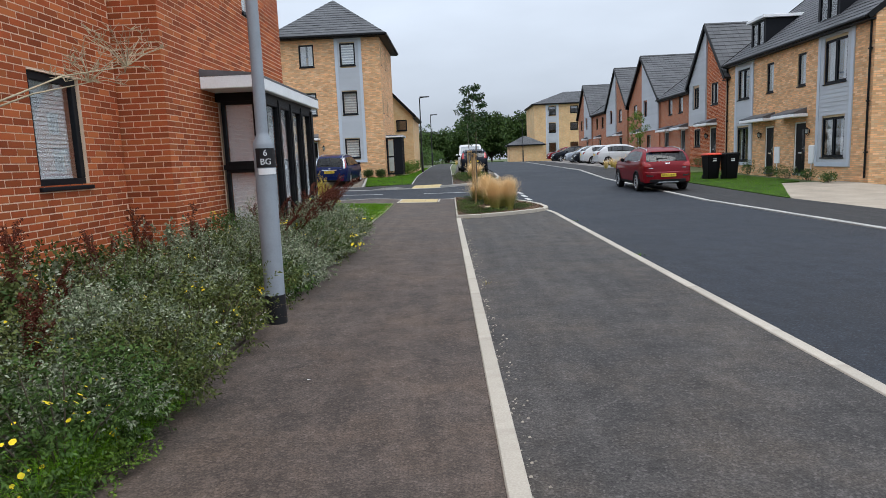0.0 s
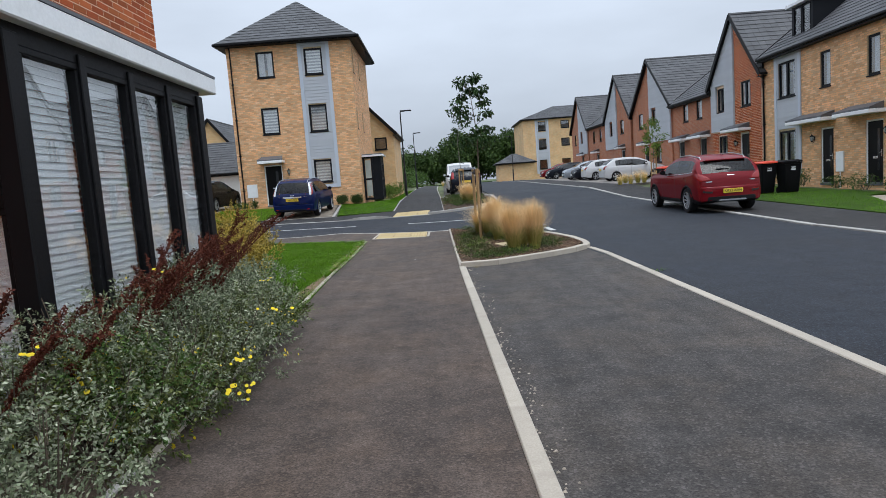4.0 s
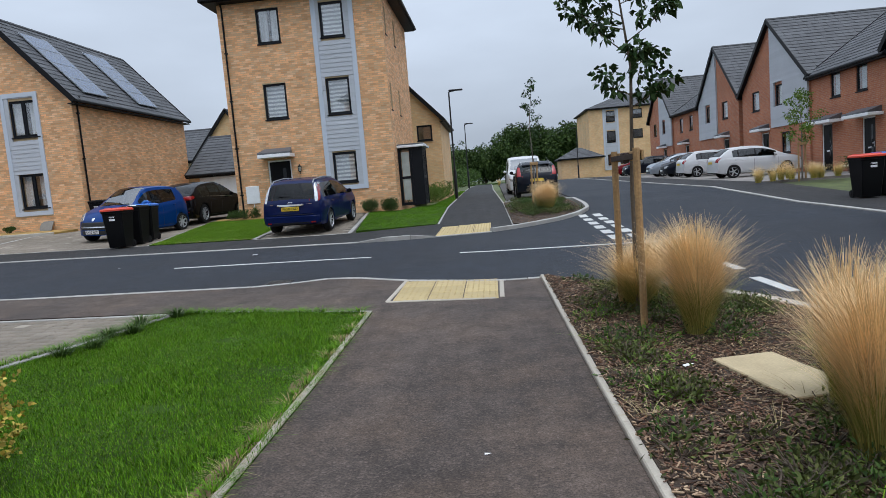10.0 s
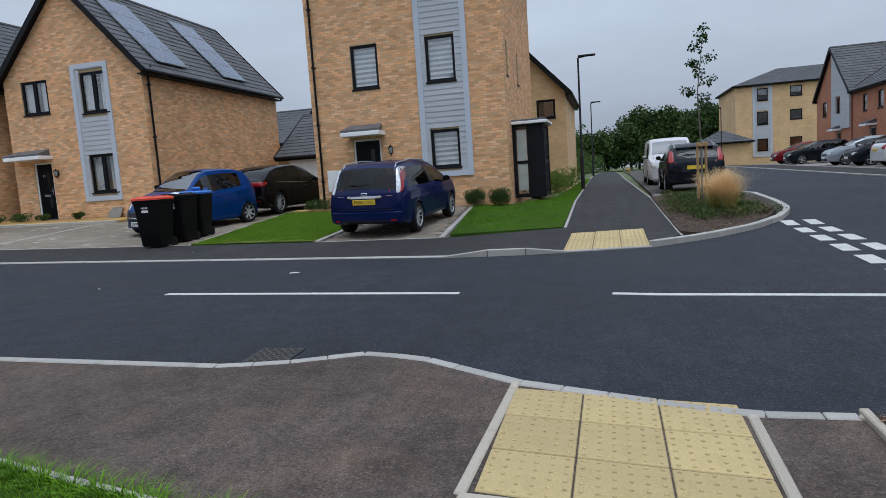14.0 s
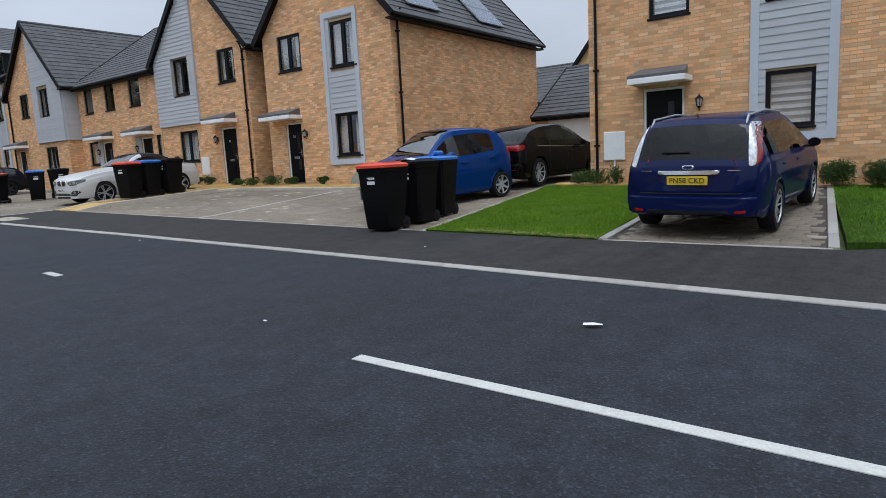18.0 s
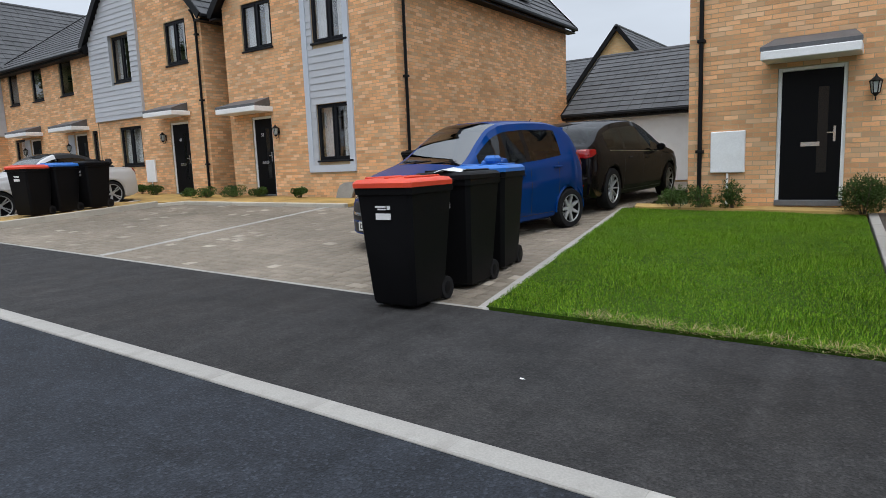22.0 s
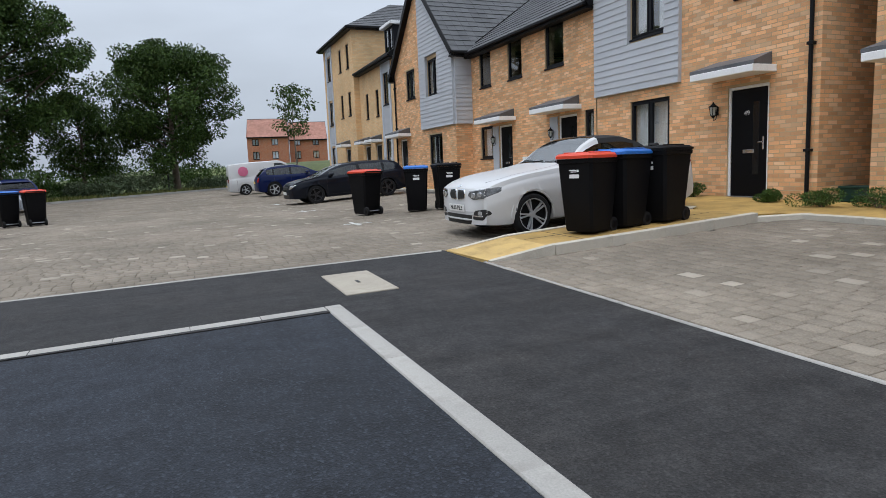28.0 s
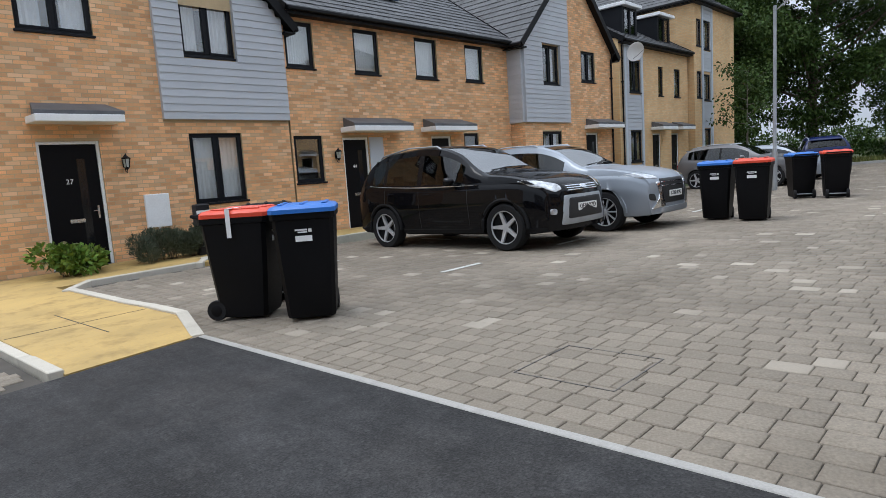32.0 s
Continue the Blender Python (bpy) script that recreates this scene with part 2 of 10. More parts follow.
def mat(name, col, rough=0.8, var=0.18, big=0.7, fine=45.0, fvar=0.15, bump=0.15, metal=0.0, spec=0.5, island=0.0, tint=None, coat=0.0, space="Object", dirt=0.0, depth=0.003, rare=0.45):
    """A surface with variation at two scales. island: how far loose pieces differ; tint: a second colour that pieces drift to; dirt: darker stains."""
    m, n, l, b = nodes_of(name)
    co = n.new("ShaderNodeTexCoord").outputs[space]
    large = noise_of(n, l, co, big, 4.0)
    small = noise_of(n, l, co, fine, 3.0)
    dark, light = tuple(c * (1 - var) for c in col), tuple(min(c * (1 + var), 1) for c in col)
    c = mix_rgb(n, l, "MIX", ranged(n, l, large, 0.3, 0.7, 0, 1), dark, light)
    c = mix_rgb(n, l, "MULTIPLY", 1.0, c, mix_rgb(n, l, "MIX", ranged(n, l, small, 0.3, 0.7, 0, 1), (1 - fvar,) * 3, (1 + fvar * 0.6,) * 3))
    if island or tint:
        geo, ob = n.new("ShaderNodeNewGeometry"), n.new("ShaderNodeObjectInfo")
        add = n.new("ShaderNodeMath")
        l.new(geo.outputs["Random Per Island"], add.inputs[0])
        l.new(ob.outputs["Random"], add.inputs[1])
        wrap = n.new("ShaderNodeMath")
        wrap.operation = "FRACT"
        l.new(add.outputs[0], wrap.inputs[0])
        if tint:
            c = mix_rgb(n, l, "MIX", ranged(n, l, wrap.outputs[0], rare, min(rare + 0.55, 1.0), 0.0, 0.9), c, tint)
        scr = n.new("ShaderNodeTexWhiteNoise")
        scr.noise_dimensions = "1D"
        l.new(wrap.outputs[0], scr.inputs["W"])
        c = mix_rgb(n, l, "MULTIPLY", 1.0, c, mix_rgb(n, l, "MIX", scr.outputs["Value"], (1 - island,) * 3, (1 + island * 0.6,) * 3))
    if dirt:
        spots = noise_of(n, l, co, big * 2.3, 6.0, 0.65)
        c = mix_rgb(n, l, "MULTIPLY", ranged(n, l, spots, 0.5, 0.72, 0, dirt), c, (0.45, 0.42, 0.38))
    l.new(c, b.inputs["Base Color"])
    b.inputs["Metallic"].default_value, b.inputs["Specular IOR Level"].default_value = metal, spec
    l.new(ranged(n, l, small, 0.3, 0.7, max(rough - 0.07, 0.02), min(rough + 0.07, 1)), b.inputs["Roughness"])
    if coat:
        b.inputs["Coat Weight"].default_value, b.inputs["Coat Roughness"].default_value = coat, 0.03
    if bump:
        bp = n.new("ShaderNodeBump")
        bp.inputs["Strength"].default_value, bp.inputs["Distance"].default_value = bump, depth
        l.new(small, bp.inputs["Height"])
        l.new(bp.outputs[0], b.inputs["Normal"])
    return m


def tarmac(name, col, speck, warm=0.0, big=0.35, streak=0.2, rough=(0.7, 0.9), spec=0.25):
    """Asphalt: a dark binder with paler stones, worn lanes, patches and stains."""
    m, n, l, b = nodes_of(name)
    co = n.new("ShaderNodeTexCoord").outputs["Object"]
    wear = noise_of(n, l, co, big, 7.0, 0.65)
    mid = noise_of(n, l, co, 3.4, 5.0, 0.7)
    blot = noise_of(n, l, co, 21.0, 3.0, 0.7)
    grain = noise_of(n, l, co, 85.0, 2.0, 0.7)
    vo = n.new("ShaderNodeTexVoronoi")
    vo.inputs["Scale"].default_value = 75.0
    l.new(co, vo.inputs["Vector"])
    c = mix_rgb(n, l, "MIX", ranged(n, l, wear, 0.32, 0.68, 0, 1), tuple(v * 0.66 for v in col), tuple(v * 1.4 for v in col))
    brown = noise_of(n, l, co, big * 2.6, 6.0, 0.65)
    c = mix_rgb(n, l, "MIX", ranged(n, l, brown, 0.45, 0.72, 0, warm), c, (col[0] * 1.75, col[1] * 1.5, col[2] * 1.2))
    for tex, lo, hi in ((mid, 0.70, 1.30), (blot, 0.80, 1.2), (grain, 0.58, 1.42)):
        c = mix_rgb(n, l, "MULTIPLY", 1.0, c, mix_rgb(n, l, "MIX", ranged(n, l, tex, 0.33, 0.67, 0, 1), (lo,) * 3, (hi,) * 3))
    # faint scrubbed lines along the way of travel
    mp = n.new("ShaderNodeMapping")
    mp.inputs["Scale"].default_value = (5.0, 0.35, 1.0)
    l.new(co, mp.inputs["Vector"])
    lane = noise_of(n, l, mp.outputs[0], 1.0, 4.0, 0.6)
    c = mix_rgb(n, l, "MULTIPLY", 1.0, c, mix_rgb(n, l, "MIX", ranged(n, l, lane, 0.35, 0.65, 0, 1), (1 - streak,) * 3, (1 + streak,) * 3))
    bw = n.new("ShaderNodeRGBToBW")
    l.new(vo.outputs["Color"], bw.inputs[0])
    c = mix_rgb(n, l, "MIX", ranged(n, l, bw.outputs[0], 0.66, 0.93, 0, speck), c, tuple(min(v * 4.6, 0.5) for v in col))
    l.new(c, b.inputs["Base Color"])
    l.new(ranged(n, l, wear, 0.3, 0.7, *rough), b.inputs["Roughness"])
    b.inputs["Specular IOR Level"].default_value = spec
    bp = n.new("ShaderNodeBump")
    bp.inputs["Strength"].default_value, bp.inputs["Distance"].default_value = 0.4, 0.005
    l.new(vo.outputs["Distance"], bp.inputs["Height"])
    l.new(bp.outputs[0], b.inputs["Normal"])
    return m


def far_brick(name, a, b2, mortar):
    """Brickwork of walls that stay far off."""
    m, n, l, b = nodes_of(name)
    co = n.new("ShaderNodeTexCoord").outputs["Object"]
    geo = n.new("ShaderNodeNewGeometry")
    sep = n.new("ShaderNodeSeparateXYZ")
    l.new(co, sep.inputs[0])
    run = n.new("ShaderNodeMath")
    l.new(sep.outputs[0], run.inputs[0])
    l.new(sep.outputs[1], run.inputs[1])
    com = n.new("ShaderNodeCombineXYZ")
    l.new(run.outputs[0], com.inputs[0])
    l.new(sep.outputs[2], com.inputs[1])
    br = n.new("ShaderNodeTexBrick")
    l.new(com.outputs[0], br.inputs["Vector"])
    for k, v in (("Scale", 1.0), ("Mortar Size", 0.006), ("Brick Width", 0.225), ("Row Height", 0.075), ("Bias", 0.0)):
        br.inputs[k].default_value = v
    br.inputs["Color1"].default_value, br.inputs["Color2"].default_value, br.inputs["Mortar"].default_value = (*a, 1), (*b2, 1), (*mortar, 1)
    big = noise_of(n, l, co, 0.8, 4.0)
    c = mix_rgb(n, l, "MULTIPLY", 1.0, br.outputs["Color"], mix_rgb(n, l, "MIX", ranged(n, l, big, 0.3, 0.7, 0, 1), (0.86,) * 3, (1.1,) * 3))
    l.new(c, b.inputs["Base Color"])
    b.inputs["Roughness"].default_value = 0.88
    return m


def glass_of(name, tint=(0.90, 0.93, 0.94), rough=0.0, gloss=0.06):
    """A pane: clear, with a mirror that strengthens at grazing angles."""
    m, n, l, b = nodes_of(name)
    n.remove(b)
    tr, gl, fr, mx = n.new("ShaderNodeBsdfTransparent"), n.new("ShaderNodeBsdfGlossy"), n.new("ShaderNodeLayerWeight"), n.new("ShaderNodeMixShader")
    tr.inputs[0].default_value, gl.inputs["Roughness"].default_value = (*tint, 1), rough
    steep = n.new("ShaderNodeMath")
    steep.operation = "POWER"
    l.new(fr.outputs["Facing"], steep.inputs[0])
    steep.inputs[1].default_value = 6.0
    l.new(ranged(n, l, steep.outputs[0], 0, 1, gloss, 1.0), mx.inputs[0])
    l.new(tr.outputs[0], mx.inputs[1])
    l.new(gl.outputs[0], mx.inputs[2])
    l.new(mx.outputs[0], n["Material Output"].inputs[0])
    return m


PATH_TAR = tarmac("path_tarmac", (0.0635, 0.0495, 0.0410), 0.22, 0.45, 0.45, 0.12)
BAY_TAR = tarmac("layby_tarmac", (0.046, 0.042, 0.039), 0.30, 0.6, 0.4, 0.14)
ROAD_TAR = tarmac("road_tarmac", (0.0154, 0.0181, 0.0234), 0.42, 0.03, 0.3, 0.1, (0.66, 0.85), 0.25)
PAVE_TAR = tarmac("footway_tarmac", (0.0232, 0.0227, 0.0228), 0.22, 0.2)
CONCRETE = mat("kerb_concrete", (0.35, 0.337, 0.31), 0.85, 0.12, 1.5, 80, 0.14, 0.3, island=0.12, dirt=0.35)
BUFF_KERB = mat("buff_kerb_concrete", (0.41, 0.368, 0.302), 0.85, 0.12, 1.5, 80, 0.14, 0.3, island=0.10, dirt=0.3)
PALE_KERB = mat("pale_kerb_concrete", (0.53, 0.49, 0.415), 0.85, 0.10, 1.5, 80, 0.12, 0.3, island=0.10, dirt=0.3)
PAINT = mat("road_paint", (0.50, 0.50, 0.47), 0.7, 0.1, 3, 60, 0.15, 0.2, dirt=0.35)
TACTILE = mat("buff_tactile", (0.455, 0.352, 0.165), 0.8, 0.1, 1.5, 70, 0.14, 0.2, island=0.14, dirt=0.35)
YELLOW_PAVE = mat("yellow_surfacing", (0.43, 0.275, 0.080), 0.7, 0.34, 1.3, 50, 0.2, 0.25, island=0.15, dirt=0.75, tint=(0.55, 0.39, 0.15))
PAVER = mat("block_paver", (0.222, 0.190, 0.150), 0.9, 0.20, 0.45, 60, 0.24, 0.4, island=0.13, tint=(0.40, 0.355, 0.29), dirt=0.40, spec=0.25, rare=0.955)
PAVER_BED = mat("paver_joint_sand", (0.062, 0.054, 0.044), 0.95, 0.2, 2, 60)
LAWN_SOIL = mat("lawn_ground", (0.035, 0.070, 0.008), 0.95, 0.3, 1.2, 40, 0.4, 0.5, spec=0.1)
SOIL = mat("bare_soil", (0.050, 0.033, 0.021), 0.95, 0.3, 1.5, 30, 0.4, 0.8, depth=0.02)
VERGE = mat("rough_grass_ground", (0.085, 0.105, 0.035), 0.95, 0.4, 0.15, 3, 0.4, 0.3)
RED_BRICK = mat("red_brick", (0.37, 0.082, 0.026), 0.85, 0.14, 1.5, 90, 0.18, 0.5, island=0.32, tint=(0.52, 0.15, 0.048), depth=0.003, spec=0.2)
BUFF_BRICK = mat("buff_brick", (0.76, 0.41, 0.195), 0.85, 0.12, 1.2, 90, 0.14, 0.3, island=0.27, tint=(0.77, 0.505, 0.295), depth=0.003)
RED_MORTAR = mat("red_mortar", (0.80, 0.58, 0.42), 0.95, 0.10, 2, 80, 0.12, 0.3)
BUFF_MORTAR = mat("buff_mortar", (0.50, 0.38, 0.23), 0.95, 0.12, 2, 80, 0.12, 0.3)
FAR_BUFF = far_brick("buff_brickwork", (0.66, 0.40, 0.19), (0.72, 0.50, 0.26), (0.56, 0.43, 0.27))
FAR_PALE = far_brick("pale_brickwork", (0.76, 0.58, 0.38), (0.80, 0.64, 0.45), (0.70, 0.58, 0.44))
FAR_RED = far_brick("red_brickwork", (0.36, 0.12, 0.06), (0.44, 0.17, 0.08), (0.38, 0.26, 0.19))
ROOF_TILE = mat("slate_grey_tile", (0.075, 0.077, 0.082), 0.7, 0.2, 0.8, 30, 0.25, 0.3, island=0.15, dirt=0.2)
CLAD = mat("grey_weatherboard", (0.45, 0.47, 0.50), 0.6, 0.05, 0.8, 60, 0.05, 0.1, island=0.05)
CLAD_TRIM = mat("pale_grey_trim", (0.50, 0.545, 0.61), 0.5, 0.04, 1, 40, 0.04, 0.05)
ANTHRACITE = mat("anthracite_frame", (0.008, 0.009, 0.012), 0.5, 0.1, 2, 60, 0.1, 0.1, spec=0.18)
BLACK_TRIM = mat("black_plastic_trim", (0.006, 0.006, 0.007), 0.5, 0.15, 2, 60, 0.1, 0.1, spec=0.18)
WHITE_TRIM = mat("white_upvc", (0.82, 0.83, 0.83), 0.4, 0.04, 1.5, 40, 0.05, 0.05, dirt=0.12)
LEAD = mat("lead_flashing", (0.13, 0.135, 0.145), 0.55, 0.2, 2, 30, 0.15, 0.3, metal=0.3)
DOOR_BLACK = mat("black_door_paint", (0.004, 0.004, 0.005), 0.4, 0.1, 2, 70, 0.12, 0.1, spec=0.12)
CHROME = mat("chrome", (0.72, 0.73, 0.75), 0.18, 0.05, 3, 40, 0.05, 0.0, metal=1.0)
BLIND = mat("white_blind", (0.86, 0.87, 0.88), 0.75, 0.05, 2, 30, 0.05, 0.0)
SHEER = mat("grey_sheer", (0.42, 0.44, 0.47), 0.9, 0.08, 3, 30, 0.1, 0.1)
CURTAIN = mat("pale_curtain", (0.74, 0.74, 0.75), 0.9, 0.1, 3, 30, 0.1, 0.2)
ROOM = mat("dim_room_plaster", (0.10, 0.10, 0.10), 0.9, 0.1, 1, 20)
PANE = glass_of("window_glass", (0.96, 0.97, 0.97), gloss=0.17)
FROSTED = mat("frosted_glass", (0.42, 0.46, 0.44), 0.4, 0.12, 3, 30, 0.1, 0.0, coat=0.4)
SOLAR = mat("solar_glass", (0.06, 0.085, 0.14), 0.25, 0.2, 2, 20, 0.1, 0.0, coat=0.25, spec=0.3)
GALV = mat("galvanised_steel", (0.36, 0.38, 0.40), 0.5, 0.12, 2, 50, 0.1, 0.1, metal=0.6)

# ---- ground, road and footways ----
slab("ground", [(-450, -250), (450, -250), (450, 600), (-450, 600)], -0.10, VERGE, "rough grassy ground reaching to the horizon", "ground", 0.3)

EDGE = [(0.22, -30), (0.215, 0), (-0.095, 16.3), (-0.19, 23.37)]
PATH_L = [(-1.6, -30), (-1.75, 0), (-2.0, 9), (-2.22, 16), (-2.28, 21.65)]
S_EDGE = [(-21.87, 24.3), (-8.3, 23.82), (-4.6, 23.86), (-4.1, 23.98), (-3.45, 24.3), (-2.95, 24.2), (-2.12, 23.74), (-0.78, 23.36), (-0.19, 23.37)]
MOUTH_S = [(0.35, 22.95), (0.9, 22.45), (1.6, 21.7), (2.1, 20.9), (2.4, 20.0), (2.58, 19.0), (2.55, 18.3), (2.35, 17.6)]
N_EDGE = [(-21.87, 29.2), (-16, 29.36), (-10, 29.4), (-4.1, 29.4), (-3.3, 29.5), (-2.3, 29.75), (-0.87, 30.2), (0.1, 30.95), (1.0, 32.0), (1.7, 33.1), (2.1, 34.2), (2.2, 35.5)]

slab("road", [(7.4, -30), (7.35, 40), (7.6, 130), (2.4, 130), (2.3, 40), *N_EDGE[::-1], *S_EDGE, *MOUTH_S, (2.5, 16), (2.55, -30)], 0.0, ROAD_TAR, "smooth dark asphalt road with a side turning", "road")
layby = slab("layby", [(2.55, -30), (2.5, 16), (2.35, 17.6), (1.97, 17.15), (0.56, 16.3), (-0.06, 16.3), (0.22, 0), (0.22, -30)], 0.002, BAY_TAR, "worn grey-brown asphalt parking layby beside the path", "road")
slab("layby", [(2.2, 38.6), (2.35, 120), (0.0, 120), (-0.25, 38.6)], 0.002, BAY_TAR, "asphalt layby with parked vehicles", "road")
slab("pavement", [*PATH_L, (-4.85, 22.15), (-21.6, 22.6), (-21.87, 24.2), *S_EDGE[1:], *EDGE[::-1]], 0.012, PATH_TAR, "brown-grey asphalt footpath worn by walking", "pavement")
NF = [(-24.55, 31.45), (-24.6, 21.65), (-21.6, 22.0), (-21.87, 24.2), (-21.87, 29.2), *N_EDGE[1:7], (-0.3, 31.6), (-0.75, 60), (-0.9, 120), (-2.9, 120), (-2.75, 60), (-2.42, 33.0), (-4.9, 31.9), (-7.6, 31.68), (-12, 31.55)]
slab("pavement", NF, 0.010, PAVE_TAR, "dark asphalt footway along the side road", "pavement")
slab("pavement", [(7.4, -30), (9.6, -30), (9.55, 40), (9.7, 130), (7.6, 130), (7.35, 40)], 0.012, PAVE_TAR, "dark asphalt footway across the main road", "pavement")

court_bed = slab("paving_court", [(-24.5, 31.4), (-24.56, 21.7), (-24.9, 20.2), (-24.75, 16.6), (-27.4, 16.75), (-66, 16.4), (-66.5, 19), (-80, 34), (-80, 37.0), (-24.6, 37.0)], -0.004, PAVER_BED, "block-paved parking court of grey-brown setts", "paving")
drive_bed = slab("paving_drive", [(-23.3, 31.5), (-10.85, 31.62), (-11.9, 38.4), (-11.9, 46.0), (-16.8, 46.0), (-16.8, 37.6), (-23.4, 37.1)], -0.004, PAVER_BED, "block-paved driveway of brown-grey setts", "paving")
focus_bed = slab("paving_drive", [(-7.55, 31.7), (-4.95, 31.95), (-5.6, 38.45), (-8.0, 38.45)], -0.004, PAVER_BED, "block-paved parking space of grey setts", "paving")
south_drive = slab("paving_drive", [(-23.3, 21.75), (-18.5, 22.2), (-18.5, 14.5), (-23.3, 14.5)], -0.004, PAVER_BED, "block-paved driveway beside the south houses", "paving")
west_drive = slab("paving_drive", [(-4.95, 22.05), (-9.5, 22.2), (-9.5, 12), (-5.2, 12), (-5.2, 20.9)], -0.004, PAVER_BED, "block-paved drive behind the lawn", "paving")
slab("paving_drive", [(9.6, -10), (14.5, -10), (14.5, 24.2), (12.2, 24.4), (9.6, 18.4)], 0.01, mat("pale_drive_setts", (0.30, 0.25, 0.19), 0.85, 0.2, 1, 30, 0.2, 0.2), "pale block-paved drive across the road", "paving")
slab("paving_drive", [(9.6, 40), (14.5, 40), (14.5, 78), (9.6, 78)], 0.01, mat("grey_bay_setts", (0.22, 0.2, 0.18), 0.85, 0.2, 1, 30, 0.2, 0.2), "block-paved parking bays across the road", "paving")

LAWN_A = [(-2.05, 11.6), (-2.22, 16), (-2.28, 21.62), (-4.8, 22.1), (-5.15, 20.9), (-5.6, 19.6), (-6.2, 15.5), (-5.0, 12.5)]
LAWN_B = [(-10.68, 31.66), (-7.70, 31.75), (-8.13, 38.0), (-11.70, 38.0)]
LAWN_C = [(-4.8, 32.35), (-2.5, 33.05), (-2.75, 60), (-3.1, 60), (-3.2, 46), (-3.3, 41.0), (-4.3, 38.3), (-5.55, 38.3)]
LAWN_D = [(9.65, 18.6), (12.4, 24.6), (13.3, 25.0), (13.3, 33.5), (9.65, 33.5)]
lawns = []
for poly in (LAWN_A, LAWN_B, LAWN_C, LAWN_D):
    lawns.append(slab("lawn", poly, 0.02, LAWN_SOIL, "mown green front lawn with ragged edges", "lawn"))
BED_PLANTS = [(-1.72, -6), (-1.8, 0), (-1.9, 4), (-2.0, 9), (-2.1, 12), (-5.0, 12.9), (-5.2, 9), (-5.2, -6)]
slab("planting_bed", BED_PLANTS, 0.015, SOIL, "soil bed under the shrubs by the brick house", "bed")
BED_1 = [(-0.04, 16.42), (0.55, 16.45), (1.9, 17.28), (2.25, 17.75), (2.44, 18.4), (2.44, 19.1), (2.27, 19.95), (1.98, 20.8), (1.5, 21.58), (0.85, 22.3), (0.3, 22.8), (-0.14, 23.28)]
BED_2 = [(-0.28, 31.7), (0.05, 31.35), (0.85, 32.2), (1.5, 33.2), (1.88, 34.2), (2.0, 35.5), (1.95, 37.6), (1.5, 38.4), (-0.4, 38.4)]
mulch_bed = slab("mulch_bed", BED_1, 0.05, SOIL, "soil of a kerbed street bed with bark mulch", "bed")
mulch_bed_far = slab("mulch_bed", BED_2, 0.05, SOIL, "soil of a kerbed street bed with grasses", "bed")
verge_west = slab("verge", [(-66.5, 16.4), (-66.8, 19), (-80.5, 34), (-80.5, 60), (-140, 90), (-140, -40), (-66.5, -20)], 0.05, VERGE, "rough grass bank beyond the parking court", "verge")


bm = bmesh.new()
bmesh.ops.create_grid(bm, x_segments=24, y_segments=30, size=1.0)
for v in bm.verts:
    u, w = v.co.x, v.co.y
    v.co = (-122 + 22 * u, 50 + 46 * w, 0.2 + 3.7 * (1 - u ** 4) * (1 - w ** 4) * (0.9 + 0.1 * math.sin(5 * w + 3 * u)))
grass_bank = bpy.data.meshes.new("grass_bank")
bm.to_mesh(grass_bank)
bm.free()
grass_bank.materials.append(VERGE)
grass_bank.polygons.foreach_set("use_smooth", [True] * len(grass_bank.polygons))
tagged(new("grass_bank", grass_bank), "broad green bank carrying the distant houses", "bank", kind="structure")


# kerbs and edgings, stone by stone
def along(points, step):
    """Evenly spaced (place, yaw) along a broken line."""
    out, left = [], 0.0
    for (ax, ay), (bx, by) in zip(points, points[1:]):
        n = math.hypot(bx - ax, by - ay)
        d = left
        while d < n:
            out.append((ax + (bx - ax) * d / n, ay + (by - ay) * d / n, math.degrees(math.atan2(by - ay, bx - ax))))
            d += step
        left = d - n
    return out


def kerb_run(name, points, width, top, label, step=0.915, depth=0.25, chamfer=0.008, material=None):
    """A run of kerb stones; each is a piece of its own. top: height above the road."""
    root = thing(name, Matrix(), label, "kerb", kind="structure")
    stone = mesh_of("kerb_stone", Geo().box(-step / 2 + 0.001, step / 2 - 0.001, -width / 2, width / 2, -depth, 0, chamfer), material or CONCRETE)
    path = along(points, 0.03)
    i, n = 0, max(int(step / 0.03), 1)
    while i + n < len(path):
        a, b = path[i], path[min(i + n, len(path) - 1)]
        x, y = (a[0] + b[0]) / 2, (a[1] + b[1]) / 2
        part("kerb_stone", stone, None, root, at=on_slope(x, y, math.degrees(math.atan2(b[1] - a[1], b[0] - a[0])), top + rnd.uniform(-0.002, 0.002)))
        i += n
    # the run's last stone is cut to length
    a, b = path[min(i, len(path) - 1)], (*points[-1], 0)
    rest = math.hypot(b[0] - a[0], b[1] - a[1])
    if rest > 0.06:
        end = mesh_of("kerb_stone", Geo().box(-rest / 2 + 0.003, rest / 2 - 0.003, -width / 2, width / 2, -depth, 0, min(chamfer, rest / 4)), material or CONCRETE)
        part("kerb_stone", end, None, root, at=on_slope((a[0] + b[0]) / 2, (a[1] + b[1]) / 2, math.degrees(math.atan2(b[1] - a[1], b[0] - a[0])), top))
    return root


